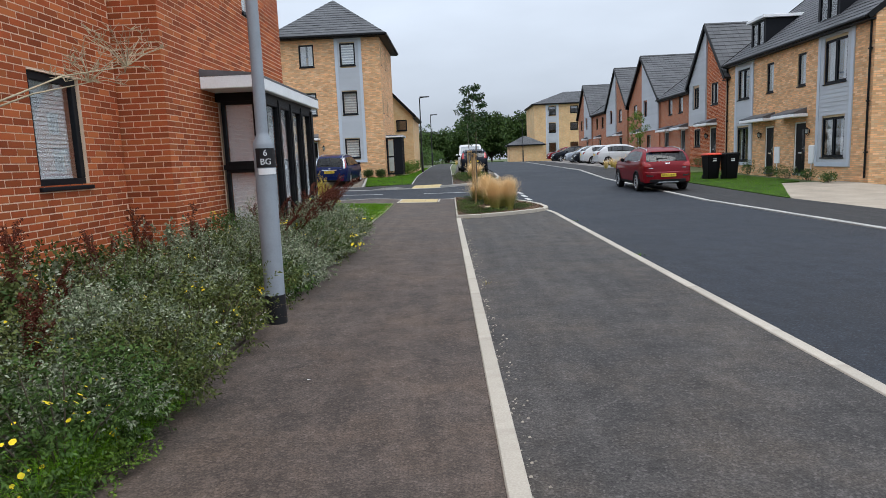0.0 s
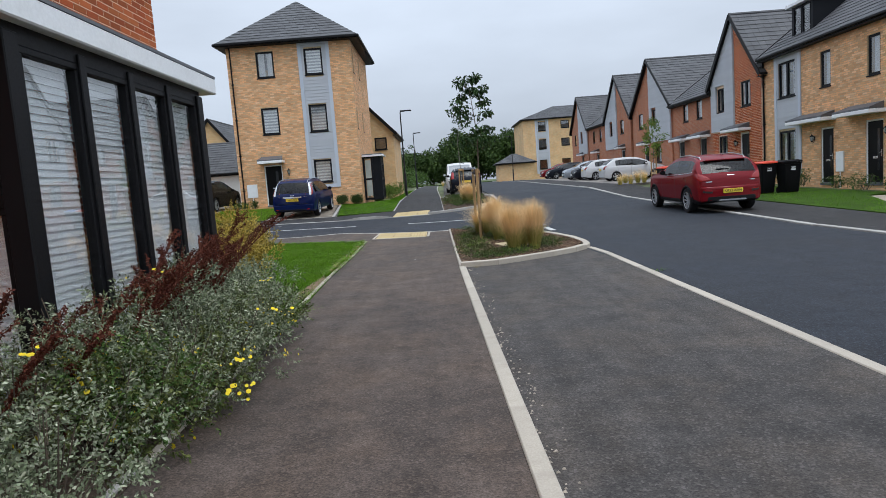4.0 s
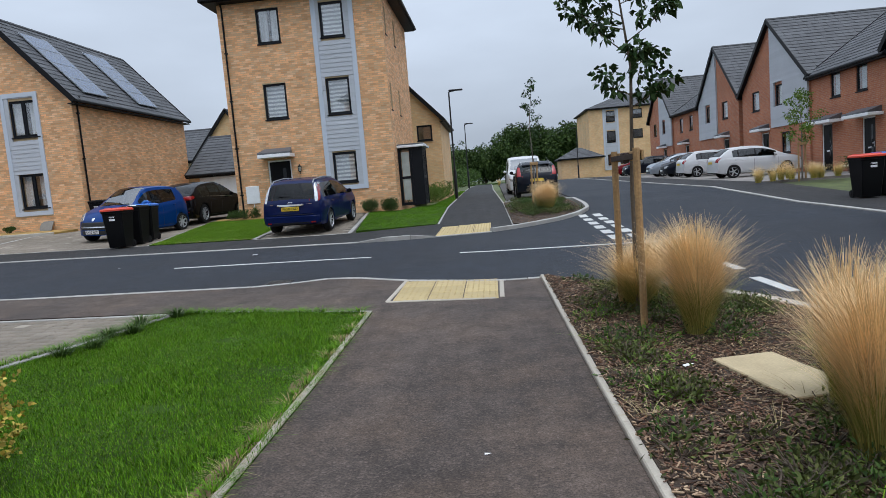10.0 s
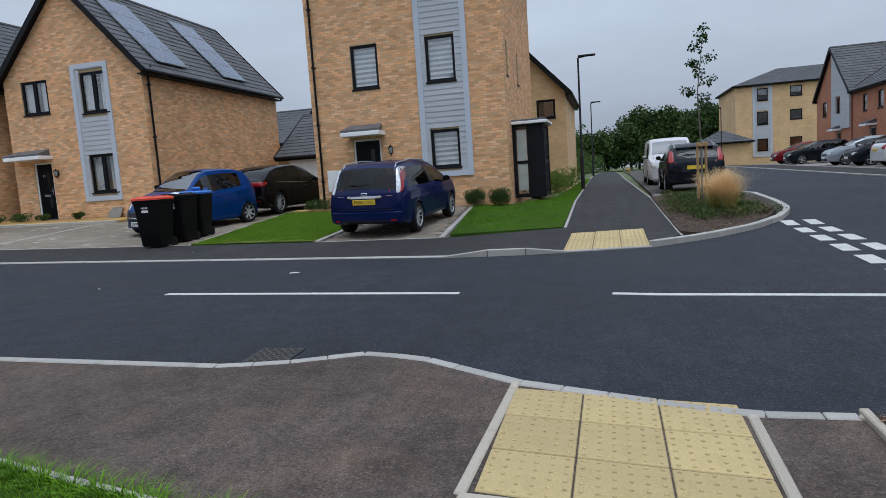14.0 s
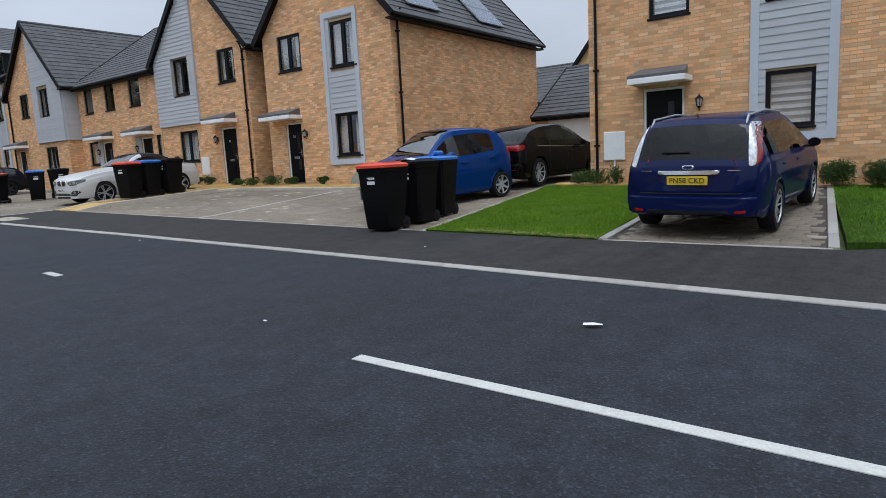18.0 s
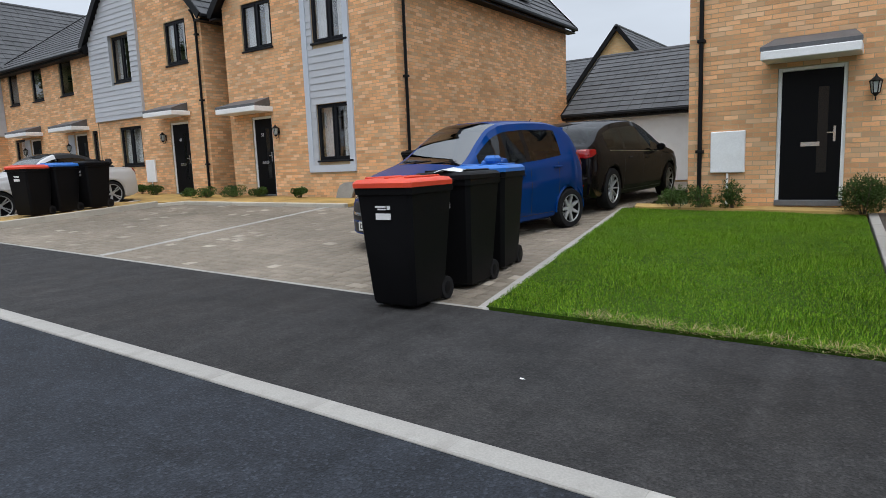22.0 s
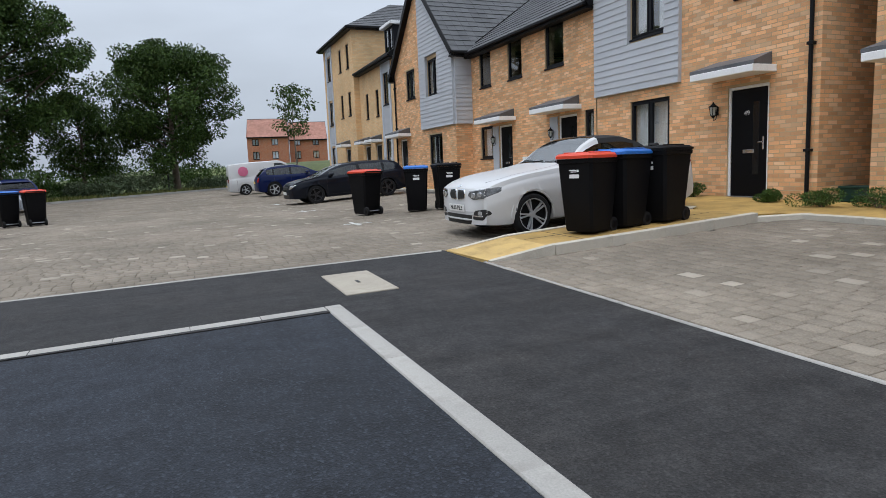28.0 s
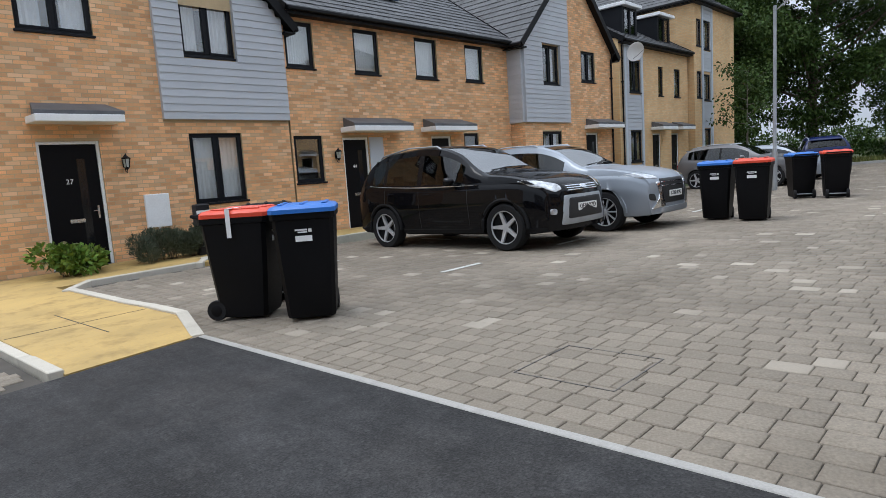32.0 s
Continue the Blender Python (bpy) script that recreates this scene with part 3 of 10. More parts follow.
off = lambda pts, dx, dy: [(x + dx, y + dy) for x, y in pts]
kerb_run("kerb_1", off(EDGE[:3], 0.05, 0), 0.11, 0.026, "flush pale concrete edging between path and layby", material=BUFF_KERB)
kerb_run("kerb_41", off(EDGE[2:], 0.03, 0), 0.055, 0.048, "thin concrete edging beside the street bed", material=BUFF_KERB)
kerb_run("kerb_2", [(2.56, -30), (2.54, 17.3), (2.45, 17.85)], 0.115, 0.012, "flush pale concrete channel along the road", material=BUFF_KERB)
kerb_run("kerb_3", off(PATH_L[2:], -0.03, 0), 0.055, 0.035, "thin concrete edging beside the lawn", material=BUFF_KERB)
kerb_run("kerb_4", [(-0.06, 16.33), (0.55, 16.36), (1.25, 16.75), (1.95, 17.2), (2.3, 17.65)], 0.14, 0.09, "raised concrete kerb round the street bed", 0.62, material=BUFF_KERB)
kerb_run("kerb_5", [(2.3, 17.65), (2.48, 18.1), (2.53, 18.7), (2.47, 19.4), (2.27, 20.25), (1.93, 21.1), (1.45, 21.8), (0.95, 22.35)], 0.13, 0.07, "raised concrete kerb of the street bed along the road", 0.45, material=BUFF_KERB)
kerb_run("kerb_34", [(0.95, 22.35), (0.2, 23.0), (-0.19, 23.33)], 0.09, 0.03, "flush concrete edge where the street bed meets the crossing", 0.5, material=BUFF_KERB)
kerb_run("kerb_6", off(S_EDGE[:3], 0, -0.05), 0.10, 0.018, "flush concrete kerb along the side road")
kerb_run("kerb_35", off(S_EDGE[2:], 0, -0.05), 0.10, 0.018, "flush concrete kerb bending round the gully", 0.3)
kerb_run("kerb_7", [(-22.10, 29.26), (-16, 29.38), (-10, 29.43), (-3.9, 29.44)], 0.16, 0.014, "flush concrete channel along the side road")
def kerb_slope(name, rows, half, label, material=None):
    """Kerb stones whose tops rise and fall: rows of x, y and height above the road."""
    root = thing(name, Matrix(), label, "kerb", kind="structure")
    for (ax, ay, ah), (bx, by, bh) in zip(rows, rows[1:]):
        n = math.hypot(bx - ax, by - ay)
        ox, oy = -(by - ay) / n * half, (bx - ax) / n * half
        ex, ey = (bx - ax) / n * 0.003, (by - ay) / n * 0.003
        vs = [(x + q * ox, y + q * oy, g(x, y) + h) for h0, h1 in ((-0.2, -0.2), (ah, bh)) for x, y, h in ((ax + ex, ay + ey, h0), (bx - ex, by - ey, h1)) for q in (-1, 1)]
        part("kerb_stone", Geo().add(vs, [(0, 1, 3, 2), (4, 6, 7, 5), (0, 2, 6, 4), (1, 5, 7, 3), (0, 4, 5, 1), (2, 3, 7, 6)]), material or CONCRETE, root, tidy=True)


kerb_slope("kerb_8", [(-4.15, 29.41, 0.016), (-3.45, 29.47, 0.10), (-2.85, 29.58, 0.10), (-2.22, 29.77, 0.02)], 0.075, "raised concrete kerb stones with sloping ends at the corner")
kerb_run("kerb_9", [(-2.3, 29.75), (-0.87, 30.2)], 0.13, 0.02, "dropped kerb at the crossing", 0.6)
kerb_run("kerb_10", [(-0.87, 30.2), (0.1, 30.95), (1.0, 32.0), (1.7, 33.1), (2.1, 34.2), (2.2, 35.5), (2.15, 37.8), (1.6, 38.5), (-0.35, 38.5)], 0.13, 0.10, "raised concrete kerb round the far street bed", 0.5)
kerb_run("kerb_11", [(-22.02, 29.18), (-21.95, 24.2)], 0.16, 0.012, "broad flush concrete channel across the side road", 0.61)
kerb_run("kerb_12", [(-24.5, 31.4), (-24.56, 25), (-24.63, 21.65)], 0.07, 0.016, "thin pale edging at the paved court")
kerb_run("kerb_13", [(-23.3, 31.5), (-12, 31.58), (-10.7, 31.62)], 0.045, 0.014, "thin pale edging at the driveway")
kerb_run("kerb_33", [(-7.6, 31.72), (-4.9, 31.98)], 0.045, 0.014, "thin pale edging at the parking space")
kerb_run("kerb_14", [(-10.70, 31.6), (-11.75, 38.2)], 0.11, 0.022, "concrete edging between drive and lawn")
kerb_run("kerb_15", [(-7.62, 31.75), (-8.05, 38.2)], 0.12, 0.03, "concrete edging between lawn and parking space")
kerb_run("kerb_16", [(-4.9, 32.0), (-5.55, 38.2)], 0.12, 0.03, "concrete edging between parking space and lawn")
kerb_run("kerb_17", [(-0.28, 31.6), (-0.75, 60), (-0.9, 110)], 0.06, 0.02, "thin concrete edging beside the far path")
kerb_run("kerb_18", [(-2.45, 33.0), (-2.78, 60), (-2.92, 110)], 0.06, 0.02, "thin concrete edging of the far path")
kerb_run("kerb_19", [(7.38, -20), (7.33, 40), (7.6, 120)], 0.14, 0.035, "pale concrete kerb along the main road")
kerb_run("kerb_20", [(-2.3, 21.65), (-4.85, 22.12)], 0.05, 0.03, "thin concrete edging of the lawn")
kerb_run("kerb_21", [(-4.85, 22.1), (-5.2, 20.9), (-5.7, 19.6)], 0.07, 0.03, "thin concrete edging of the lawn and drive", 0.6)
kerb_run("kerb_22", [(-9.5, 22.12), (-4.85, 22.05)], 0.06, 0.02, "thin concrete edging of the drive")
kerb_run("kerb_23", [(-17.2, 31.6), (-18.0, 37.0)], 0.13, 0.013, "pale setts dividing the driveways", 0.2)
kerb_run("kerb_24", [(-1.75, -3), (-1.86, 0), (-1.98, 4.5), (-2.05, 9)], 0.05, 0.035, "thin concrete edging beside the shrubs")
kerb_run("kerb_25", [(-66.3, 16.4), (-66.6, 19), (-80.3, 34)], 0.16, 0.15, "pale kerb at the end of the court")


# painted lines
def stripe(x0, y0, x1, y1, w, name="road_line", label="white painted road line", dz=0.005):
    n = math.hypot(x1 - x0, y1 - y0)
    ux, uy = (x1 - x0) / n, (y1 - y0) / n
    poly = [(x0 + uy * w / 2, y0 - ux * w / 2), (x1 + uy * w / 2, y1 - ux * w / 2), (x1 - uy * w / 2, y1 + ux * w / 2), (x0 - uy * w / 2, y0 + ux * w / 2)]
    return slab(name, poly, dz, PAINT, label, "road marking", 0.006)


stripe(-7.25, 26.55, -3.25, 26.63, 0.10)
stripe(-1.5, 26.62, 2.2, 26.3, 0.10)
stripe(-12.9, 26.9, -13.35, 26.92, 0.10)
for k in range(6):
    for x in (1.62, 2.02):
        stripe(x + 0.02 * k, 27.1 + 1.03 * k, x + 0.02 * k + 0.02, 27.75 + 1.03 * k, 0.22, label="white give-way dash at the junction")
for k in range(3):
    stripe(2.42, 21.5 + 1.5 * k, 2.36, 22.4 + 1.5 * k, 0.14, label="white edge dash at the junction")
for x, y in ((-29.6, 31.55), (-35.4, 31.5), (-41.0, 31.5)):
    stripe(x - 0.05, y - 0.3, x, y + 0.32, 0.08, label="white parking bay mark", dz=0.015)
    stripe(x - 0.45, y - 0.05, x + 0.4, y - 0.05, 0.08, label="white parking bay mark", dz=0.015)
for x in (-28.4, -31.2, -34.0, -36.8):
    stripe(x - 0.4, 21.6, x + 0.4, 21.6, 0.08, label="white parking bay mark", dz=0.015)
    stripe(x, 18.0, x, 18.8, 0.08, label="white parking bay mark", dz=0.015)


# tactile paving
def tactile(x0, y0, ux, nx, ny, s, skew):
    root = thing("tactile_paving", Matrix(), "buff blister tactile slabs at the crossing", "tactile paving", kind="structure")
    geo = Geo().box(-s / 2 + 0.005, s / 2 - 0.005, -s / 2 + 0.005, s / 2 - 0.005, -0.05, 0, 0.005)
    for a in range(6):
        for b in range(6):
            cx, cy = (a - 2.5) * s / 6, (b - 2.5) * s / 6
            geo.add([(cx + r * math.cos(k * math.pi / 3), cy + r * math.sin(k * math.pi / 3), h) for r, h in ((0.0125, 0), (0.008, 0.006)) for k in range(6)],
                    [(k, (k + 1) % 6, 6 + (k + 1) % 6, 6 + k) for k in range(6)] + [tuple(range(6, 12))])
    geo.v = [(x, y + skew * x, z) for x, y, z in geo.v]
    me = mesh_of("tactile_slab", geo, TACTILE)
    for i in range(nx):
        for j in range(ny):
            x, y = x0 + (i + 0.5) * s, y0 + (j + 0.5) * s + skew * (i + 0.5) * s
            part("tactile_slab", me, None, root, at=on_slope(x, y, ux, 0.019))
    return root


tactile(-2.14, 22.23, 0, 3, 3, 0.45, -0.1)
tactile(-2.27, 29.85, 0, 3, 5, 0.46, 0.28)
kerb_run("kerb_26", [(-2.2, 22.18), (-0.78, 22.12)], 0.06, 0.021, "pale strip framing the tactile slabs", 0.7, material=BUFF_KERB)
kerb_run("kerb_27", [(-2.2, 22.2), (-2.15, 23.7)], 0.06, 0.021, "pale strip framing the tactile slabs", 0.7, material=BUFF_KERB)
kerb_run("kerb_28", [(-0.75, 22.15), (-0.74, 23.3)], 0.06, 0.021, "pale strip framing the tactile slabs", 0.55, material=BUFF_KERB)

# yellow surfaced paths
def ramp_slab(quad, label, low=0.014, high=0.0605):
    """A surfaced ramp from the footway up to a raised path: corners low, low, high, high."""
    top = [(x, y, g(x, y) + h) for (x, y), h in zip(quad, (low, low, high, high))]
    vs = top + [(x, y, z - 0.1) for x, y, z in top]
    solo("yellow_ramp", Geo().add(vs, [(0, 1, 2, 3), (7, 6, 5, 4), (0, 4, 5, 1), (1, 5, 6, 2), (2, 6, 7, 3), (3, 7, 4, 0)]), YELLOW_PAVE, label, "pavement", tidy=True, kind="structure")


ramp_slab([(-24.5, 31.47), (-23.35, 31.56), (-23.2, 32.4), (-24.36, 32.4)], "yellow-ochre ramp up to the footpath", 0.014, 0.12)
ramp_slab([(-24.6, 36.4), (-23.2, 36.6), (-23.2, 35.9), (-24.57, 35.8)], "yellow-ochre ramp down to the doors", 0.0605, 0.12)
slab("yellow_path", [(-23.2, 32.4), (-23.2, 35.9), (-24.57, 35.8), (-24.36, 32.4)], 0.12, YELLOW_PAVE, "raised yellow-ochre surfaced footpath beside the bays", "pavement", 0.12)
ramp_slab([(-23.45, 21.75), (-24.56, 21.62), (-24.86, 20.7), (-23.43, 20.7)], "yellow-ochre ramp up to the footpath")
for poly in ([(-23.2, 36.6), (-17.6, 37.1), (-17.3, 38.2), (-29.8, 38.1), (-29.8, 37.1), (-24.6, 36.4)],
             [(-29.8, 37.1), (-29.8, 38.1), (-45, 38.1), (-45, 37.1)],
             [(-24.86, 20.7), (-23.43, 20.7), (-23.4, 16.0), (-23.4, 14.5), (-27.3, 14.5), (-27.3, 16.6), (-24.8, 16.5), (-24.9, 20.3)],
             [(-27.3, 14.5), (-27.3, 15.9), (-46, 15.9), (-46, 14.5)],
             [(-11.5, 38.02), (-8.2, 38.02), (-8.0, 38.44), (-11.6, 38.44)]):
    slab("yellow_path", poly, 0.06, YELLOW_PAVE, "yellow-ochre surfaced footpath to the front doors", "pavement", 0.08)
# joints cut across the yellow surfacing
for a, b, up in (((-24.36, 33.0), (-23.22, 33.0), 0.1205), ((-24.42, 34.1), (-23.22, 34.1), 0.1205), ((-24.5, 35.2), (-23.22, 35.2), 0.1205), ((-23.9, 32.42), (-23.85, 35.8), 0.1205), ((-24.85, 19.8), (-23.45, 19.8), 0.0605), ((-24.15, 20.68), (-24.15, 18.5), 0.0605)):
    n = math.hypot(b[0] - a[0], b[1] - a[1])
    solo("path_joint", Geo().box(-n / 2, n / 2, -0.006, 0.006, -0.01, 0.002), PAVER_BED, "dark joint in the yellow surfacing", "paving joint", on_slope((a[0] + b[0]) / 2, (a[1] + b[1]) / 2, math.degrees(math.atan2(b[1] - a[1], b[0] - a[0])), up), kind="structure")
kerb_slope("kerb_36", [(-23.3, 31.56, 0.016), (-23.14, 32.42, 0.145)], 0.06, "dropped kerb at the ramp of the yellow path", PALE_KERB)
kerb_slope("kerb_37", [(-24.46, 31.5, 0.016), (-24.42, 32.42, 0.135)], 0.05, "dropped kerb at the ramp of the yellow path", PALE_KERB)
kerb_slope("kerb_38", [(-24.62, 21.6, 0.016), (-24.92, 20.6, 0.085)], 0.06, "dropped kerb at the ramp of the yellow path", PALE_KERB)
kerb_run("kerb_39", [(-23.14, 32.42), (-23.14, 36.0)], 0.12, 0.145, "concrete kerb beside the raised yellow path", material=PALE_KERB)
kerb_run("kerb_40", [(-24.42, 32.42), (-24.62, 35.8)], 0.10, 0.135, "concrete kerb of the yellow path and bays", material=PALE_KERB)
kerb_run("kerb_29", [(-23.14, 36.0), (-23.14, 36.55), (-17.5, 37.05)], 0.12, 0.085, "concrete kerb beside the yellow path", material=PALE_KERB)
kerb_run("kerb_30", [(-24.62, 35.8), (-24.66, 36.45), (-29.8, 37.05), (-45, 37.05)], 0.10, 0.08, "concrete kerb of the yellow path and bays", material=PALE_KERB)
kerb_run("kerb_31", [(-24.92, 20.6), (-24.95, 20.2), (-24.85, 16.5), (-27.4, 16.65), (-27.4, 15.95), (-46, 15.95)], 0.12, 0.085, "concrete kerb beside the yellow path", material=PALE_KERB)
kerb_run("kerb_32", [(-23.4, 21.7), (-23.35, 16.2)], 0.12, 0.05, "concrete kerb beside the yellow path", material=PALE_KERB)

# ---- houses ----
FRONT = lambda w, d: (lambda u, n, z: (u, -n, z))
RIGHT = lambda w, d: (lambda u, n, z: (w + n, u, z))
LEFT = lambda w, d: (lambda u, n, z: (-n, u, z))
BACK = lambda w, d: (lambda u, n, z: (u, d + n, z))


def mapped(geo, to):
    out = Geo()
    out.v, out.f = [to(*p) for p in geo.v], geo.f
    return out


def wall_solid(geo, to, length, height, holes, thick, peak=None):
    """A wall with real openings; peak: height of a gable over its middle."""
    us = sorted({0.0, length, *(h[0] for h in holes), *(h[1] for h in holes)})
    zs = sorted({-0.4, height, *(h[2] for h in holes), *(h[3] for h in holes)})
    w = Geo()
    for a, b in zip(us, us[1:]):
        for c, d in zip(zs, zs[1:]):
            if not any(h[0] <= a and b <= h[1] and h[2] <= c and d <= h[3] for h in holes):
                w.quad((a, 0, c), (b, 0, c), (b, 0, d), (a, 0, d))
                w.quad((a, -thick, c), (a, -thick, d), (b, -thick, d), (b, -thick, c))
    for a, b, c, d in holes:
        for p, q in (((a, c), (b, c)), ((b, c), (b, d)), ((b, d), (a, d)), ((a, d), (a, c))):
            w.quad((p[0], 0, p[1]), (q[0], 0, q[1]), (q[0], -thick, q[1]), (p[0], -thick, p[1]))
    w.quad((0, 0, -0.4), (0, 0, height), (0, -thick, height), (0, -thick, -0.4))
    w.quad((length, 0, -0.4), (length, -thick, -0.4), (length, -thick, height), (length, 0, height))
    if peak is None:
        w.quad((0, 0, height), (length, 0, height), (length, -thick, height), (0, -thick, height))
    else:
        w.add([(0, 0, height), (length, 0, height), (length / 2, 0, peak), (0, -thick, height), (length, -thick, height), (length / 2, -thick, peak)],
              [(0, 1, 2), (3, 5, 4), (0, 2, 5, 3), (1, 4, 5, 2)])
    m = mapped(w, to)
    geo.add(m.v, m.f)


def brick_rows(to, length, z0, z1, holes, clip=None, proud=0.003, bw=0.225, bh=0.075, joint=0.0125):
    """All bricks of a wall in stretcher bond, as one mesh with real joints."""
    geo = Geo()
    row = 0
    z = z0
    while z + 0.03 < z1:
        zt = min(z + bh - joint, z1)
        lo, hi = clip(zt) if clip else (0.0, length)
        u = -(bw / 2 if row % 2 else 0.0)
        while u < hi:
            a, b = max(u, lo), min(u + bw - joint, hi)
            if b - a > 0.03:
                spans = [(a, b)]
                for h in holes:
                    if h[2] < zt - 0.005 and h[3] > z + 0.005:
                        cut = []
                        for s, e in spans:
                            if h[1] <= s or h[0] >= e:
                                cut.append((s, e))
                            else:
                                if h[0] - s > 0.02:
                                    cut.append((s, h[0]))
                                if e - h[1] > 0.02:
                                    cut.append((h[1], e))
                        spans = cut
                for s, e in spans:
                    p = proud + rnd.uniform(-0.001, 0.001)
                    geo.add([to(s, 0, z), to(e, 0, z), to(e, 0, zt), to(s, 0, zt), to(s, p, z), to(e, p, z), to(e, p, zt), to(s, p, zt)],
                            [(4, 5, 6, 7), (0, 1, 5, 4), (1, 2, 6, 5), (2, 3, 7, 6), (3, 0, 4, 7)])
            u += bw
        z += bh
        row += 1
    return geo


def boards(to, a, b, z0, z1, clip=None, holes=(), step=0.155, proud=0.05):
    """Lapped weatherboards, each slightly tilted over the one below."""
    out = []
    z = z0
    while z < z1 - 0.03:
        zt = min(z + step, z1)
        lo, hi = clip(zt) if clip else (a, b)
        spans = [(max(a, lo), min(b, hi))]
        for h in holes:
            if h[2] < zt - 0.01 and h[3] > z + 0.01:
                cut = []
                for s, e in spans:
                    if h[1] <= s or h[0] >= e:
                        cut.append((s, e))
                    else:
                        cut += [(s, h[0])] * (h[0] - s > 0.02) + [(h[1], e)] * (e - h[1] > 0.02)
                spans = cut
        for s, e in spans:
            if e - s > 0.03:
                out.append(Geo().add([to(s, 0, z), to(e, 0, z), to(e, 0, zt), to(s, 0, zt), to(s, proud, z), to(e, proud, z), to(e, proud - 0.014, zt), to(s, proud - 0.014, zt)],
                        [(4, 5, 6, 7), (0, 1, 5, 4), (1, 2, 6, 5), (2, 3, 7, 6), (3, 0, 4, 7)]))
        z += step
    return out


def board_parts(pieces, parent):
    for p in pieces:
        part("weatherboard", p, CLAD, parent)


def tiles(corners, course=0.30, width=0.33, thick=0.018):
    """Roof tiles over a slope given by eave left, eave right, ridge right, ridge left."""
    el, er, rr, rl = (Vector(c) for c in corners)
    up = ((rl + rr) / 2 - (el + er) / 2)
    nrm = (er - el).cross(up).normalized()
    rows = max(int(up.length / course), 1)
    geo = Geo()
    for i in range(rows):
        a0, a1 = i / rows, (i + 1.12) / rows
        l0, r0, l1, r1 = el.lerp(rl, a0), er.lerp(rr, a0), el.lerp(rl, min(a1, 1)), er.lerp(rr, min(a1, 1))
        n = max(int((r0 - l0).length / width), 1)
        for k in range(n):
            p, q = (k + 0.012) / n, (k + 0.988) / n
            lift = thick + rnd.uniform(-0.003, 0.003)
            b0, b1, t1, t0 = l0.lerp(r0, p), l0.lerp(r0, q), l1.lerp(r1, q), l1.lerp(r1, p)
            h0, h1 = nrm * lift * 1.6, nrm * lift * 0.35
            geo.add([b0 + h0, b1 + h0, t1 + h1, t0 + h1, b0, b1], [(0, 1, 2, 3), (4, 5, 1, 0)])
    return geo


def slope_plate(corners, thick=0.10):
    a = [Vector(c) for c in corners]
    nrm = (a[1] - a[0]).cross(a[3] - a[0]).normalized() * -thick
    vs = a + [p + nrm for p in a]
    return Geo().add(vs, [(0, 1, 2, 3), (7, 6, 5, 4), (0, 4, 5, 1), (1, 5, 6, 2), (2, 6, 7, 3), (3, 7, 4, 0)])


def roof_side(house, corners, tile_w=0.33):
    """One slope: a tiled plane on a deck."""
    deck = part("roof", slope_plate(corners), BLACK_TRIM, house)
    part("roof_tiles", tiles(corners, width=tile_w), ROOF_TILE, deck, "dark grey concrete roof tiles in courses", kind="stuff")
    return deck


def bar(p, q, w, h):
    """A squared board from p to q."""
    p, q = Vector(p), Vector(q)
    d = (q - p).normalized()
    s = d.cross(Vector((0, 0, 1))).normalized() * w / 2
    u = s.cross(d).normalized() * h / 2
    vs = [e + i * s + j * u for e in (p, q) for i, j in ((-1, -1), (1, -1), (1, 1), (-1, 1))]
    return Geo().add(vs, [(3, 2, 1, 0), (4, 5, 6, 7), (0, 1, 5, 4), (1, 2, 6, 5), (2, 3, 7, 6), (3, 0, 4, 7)])


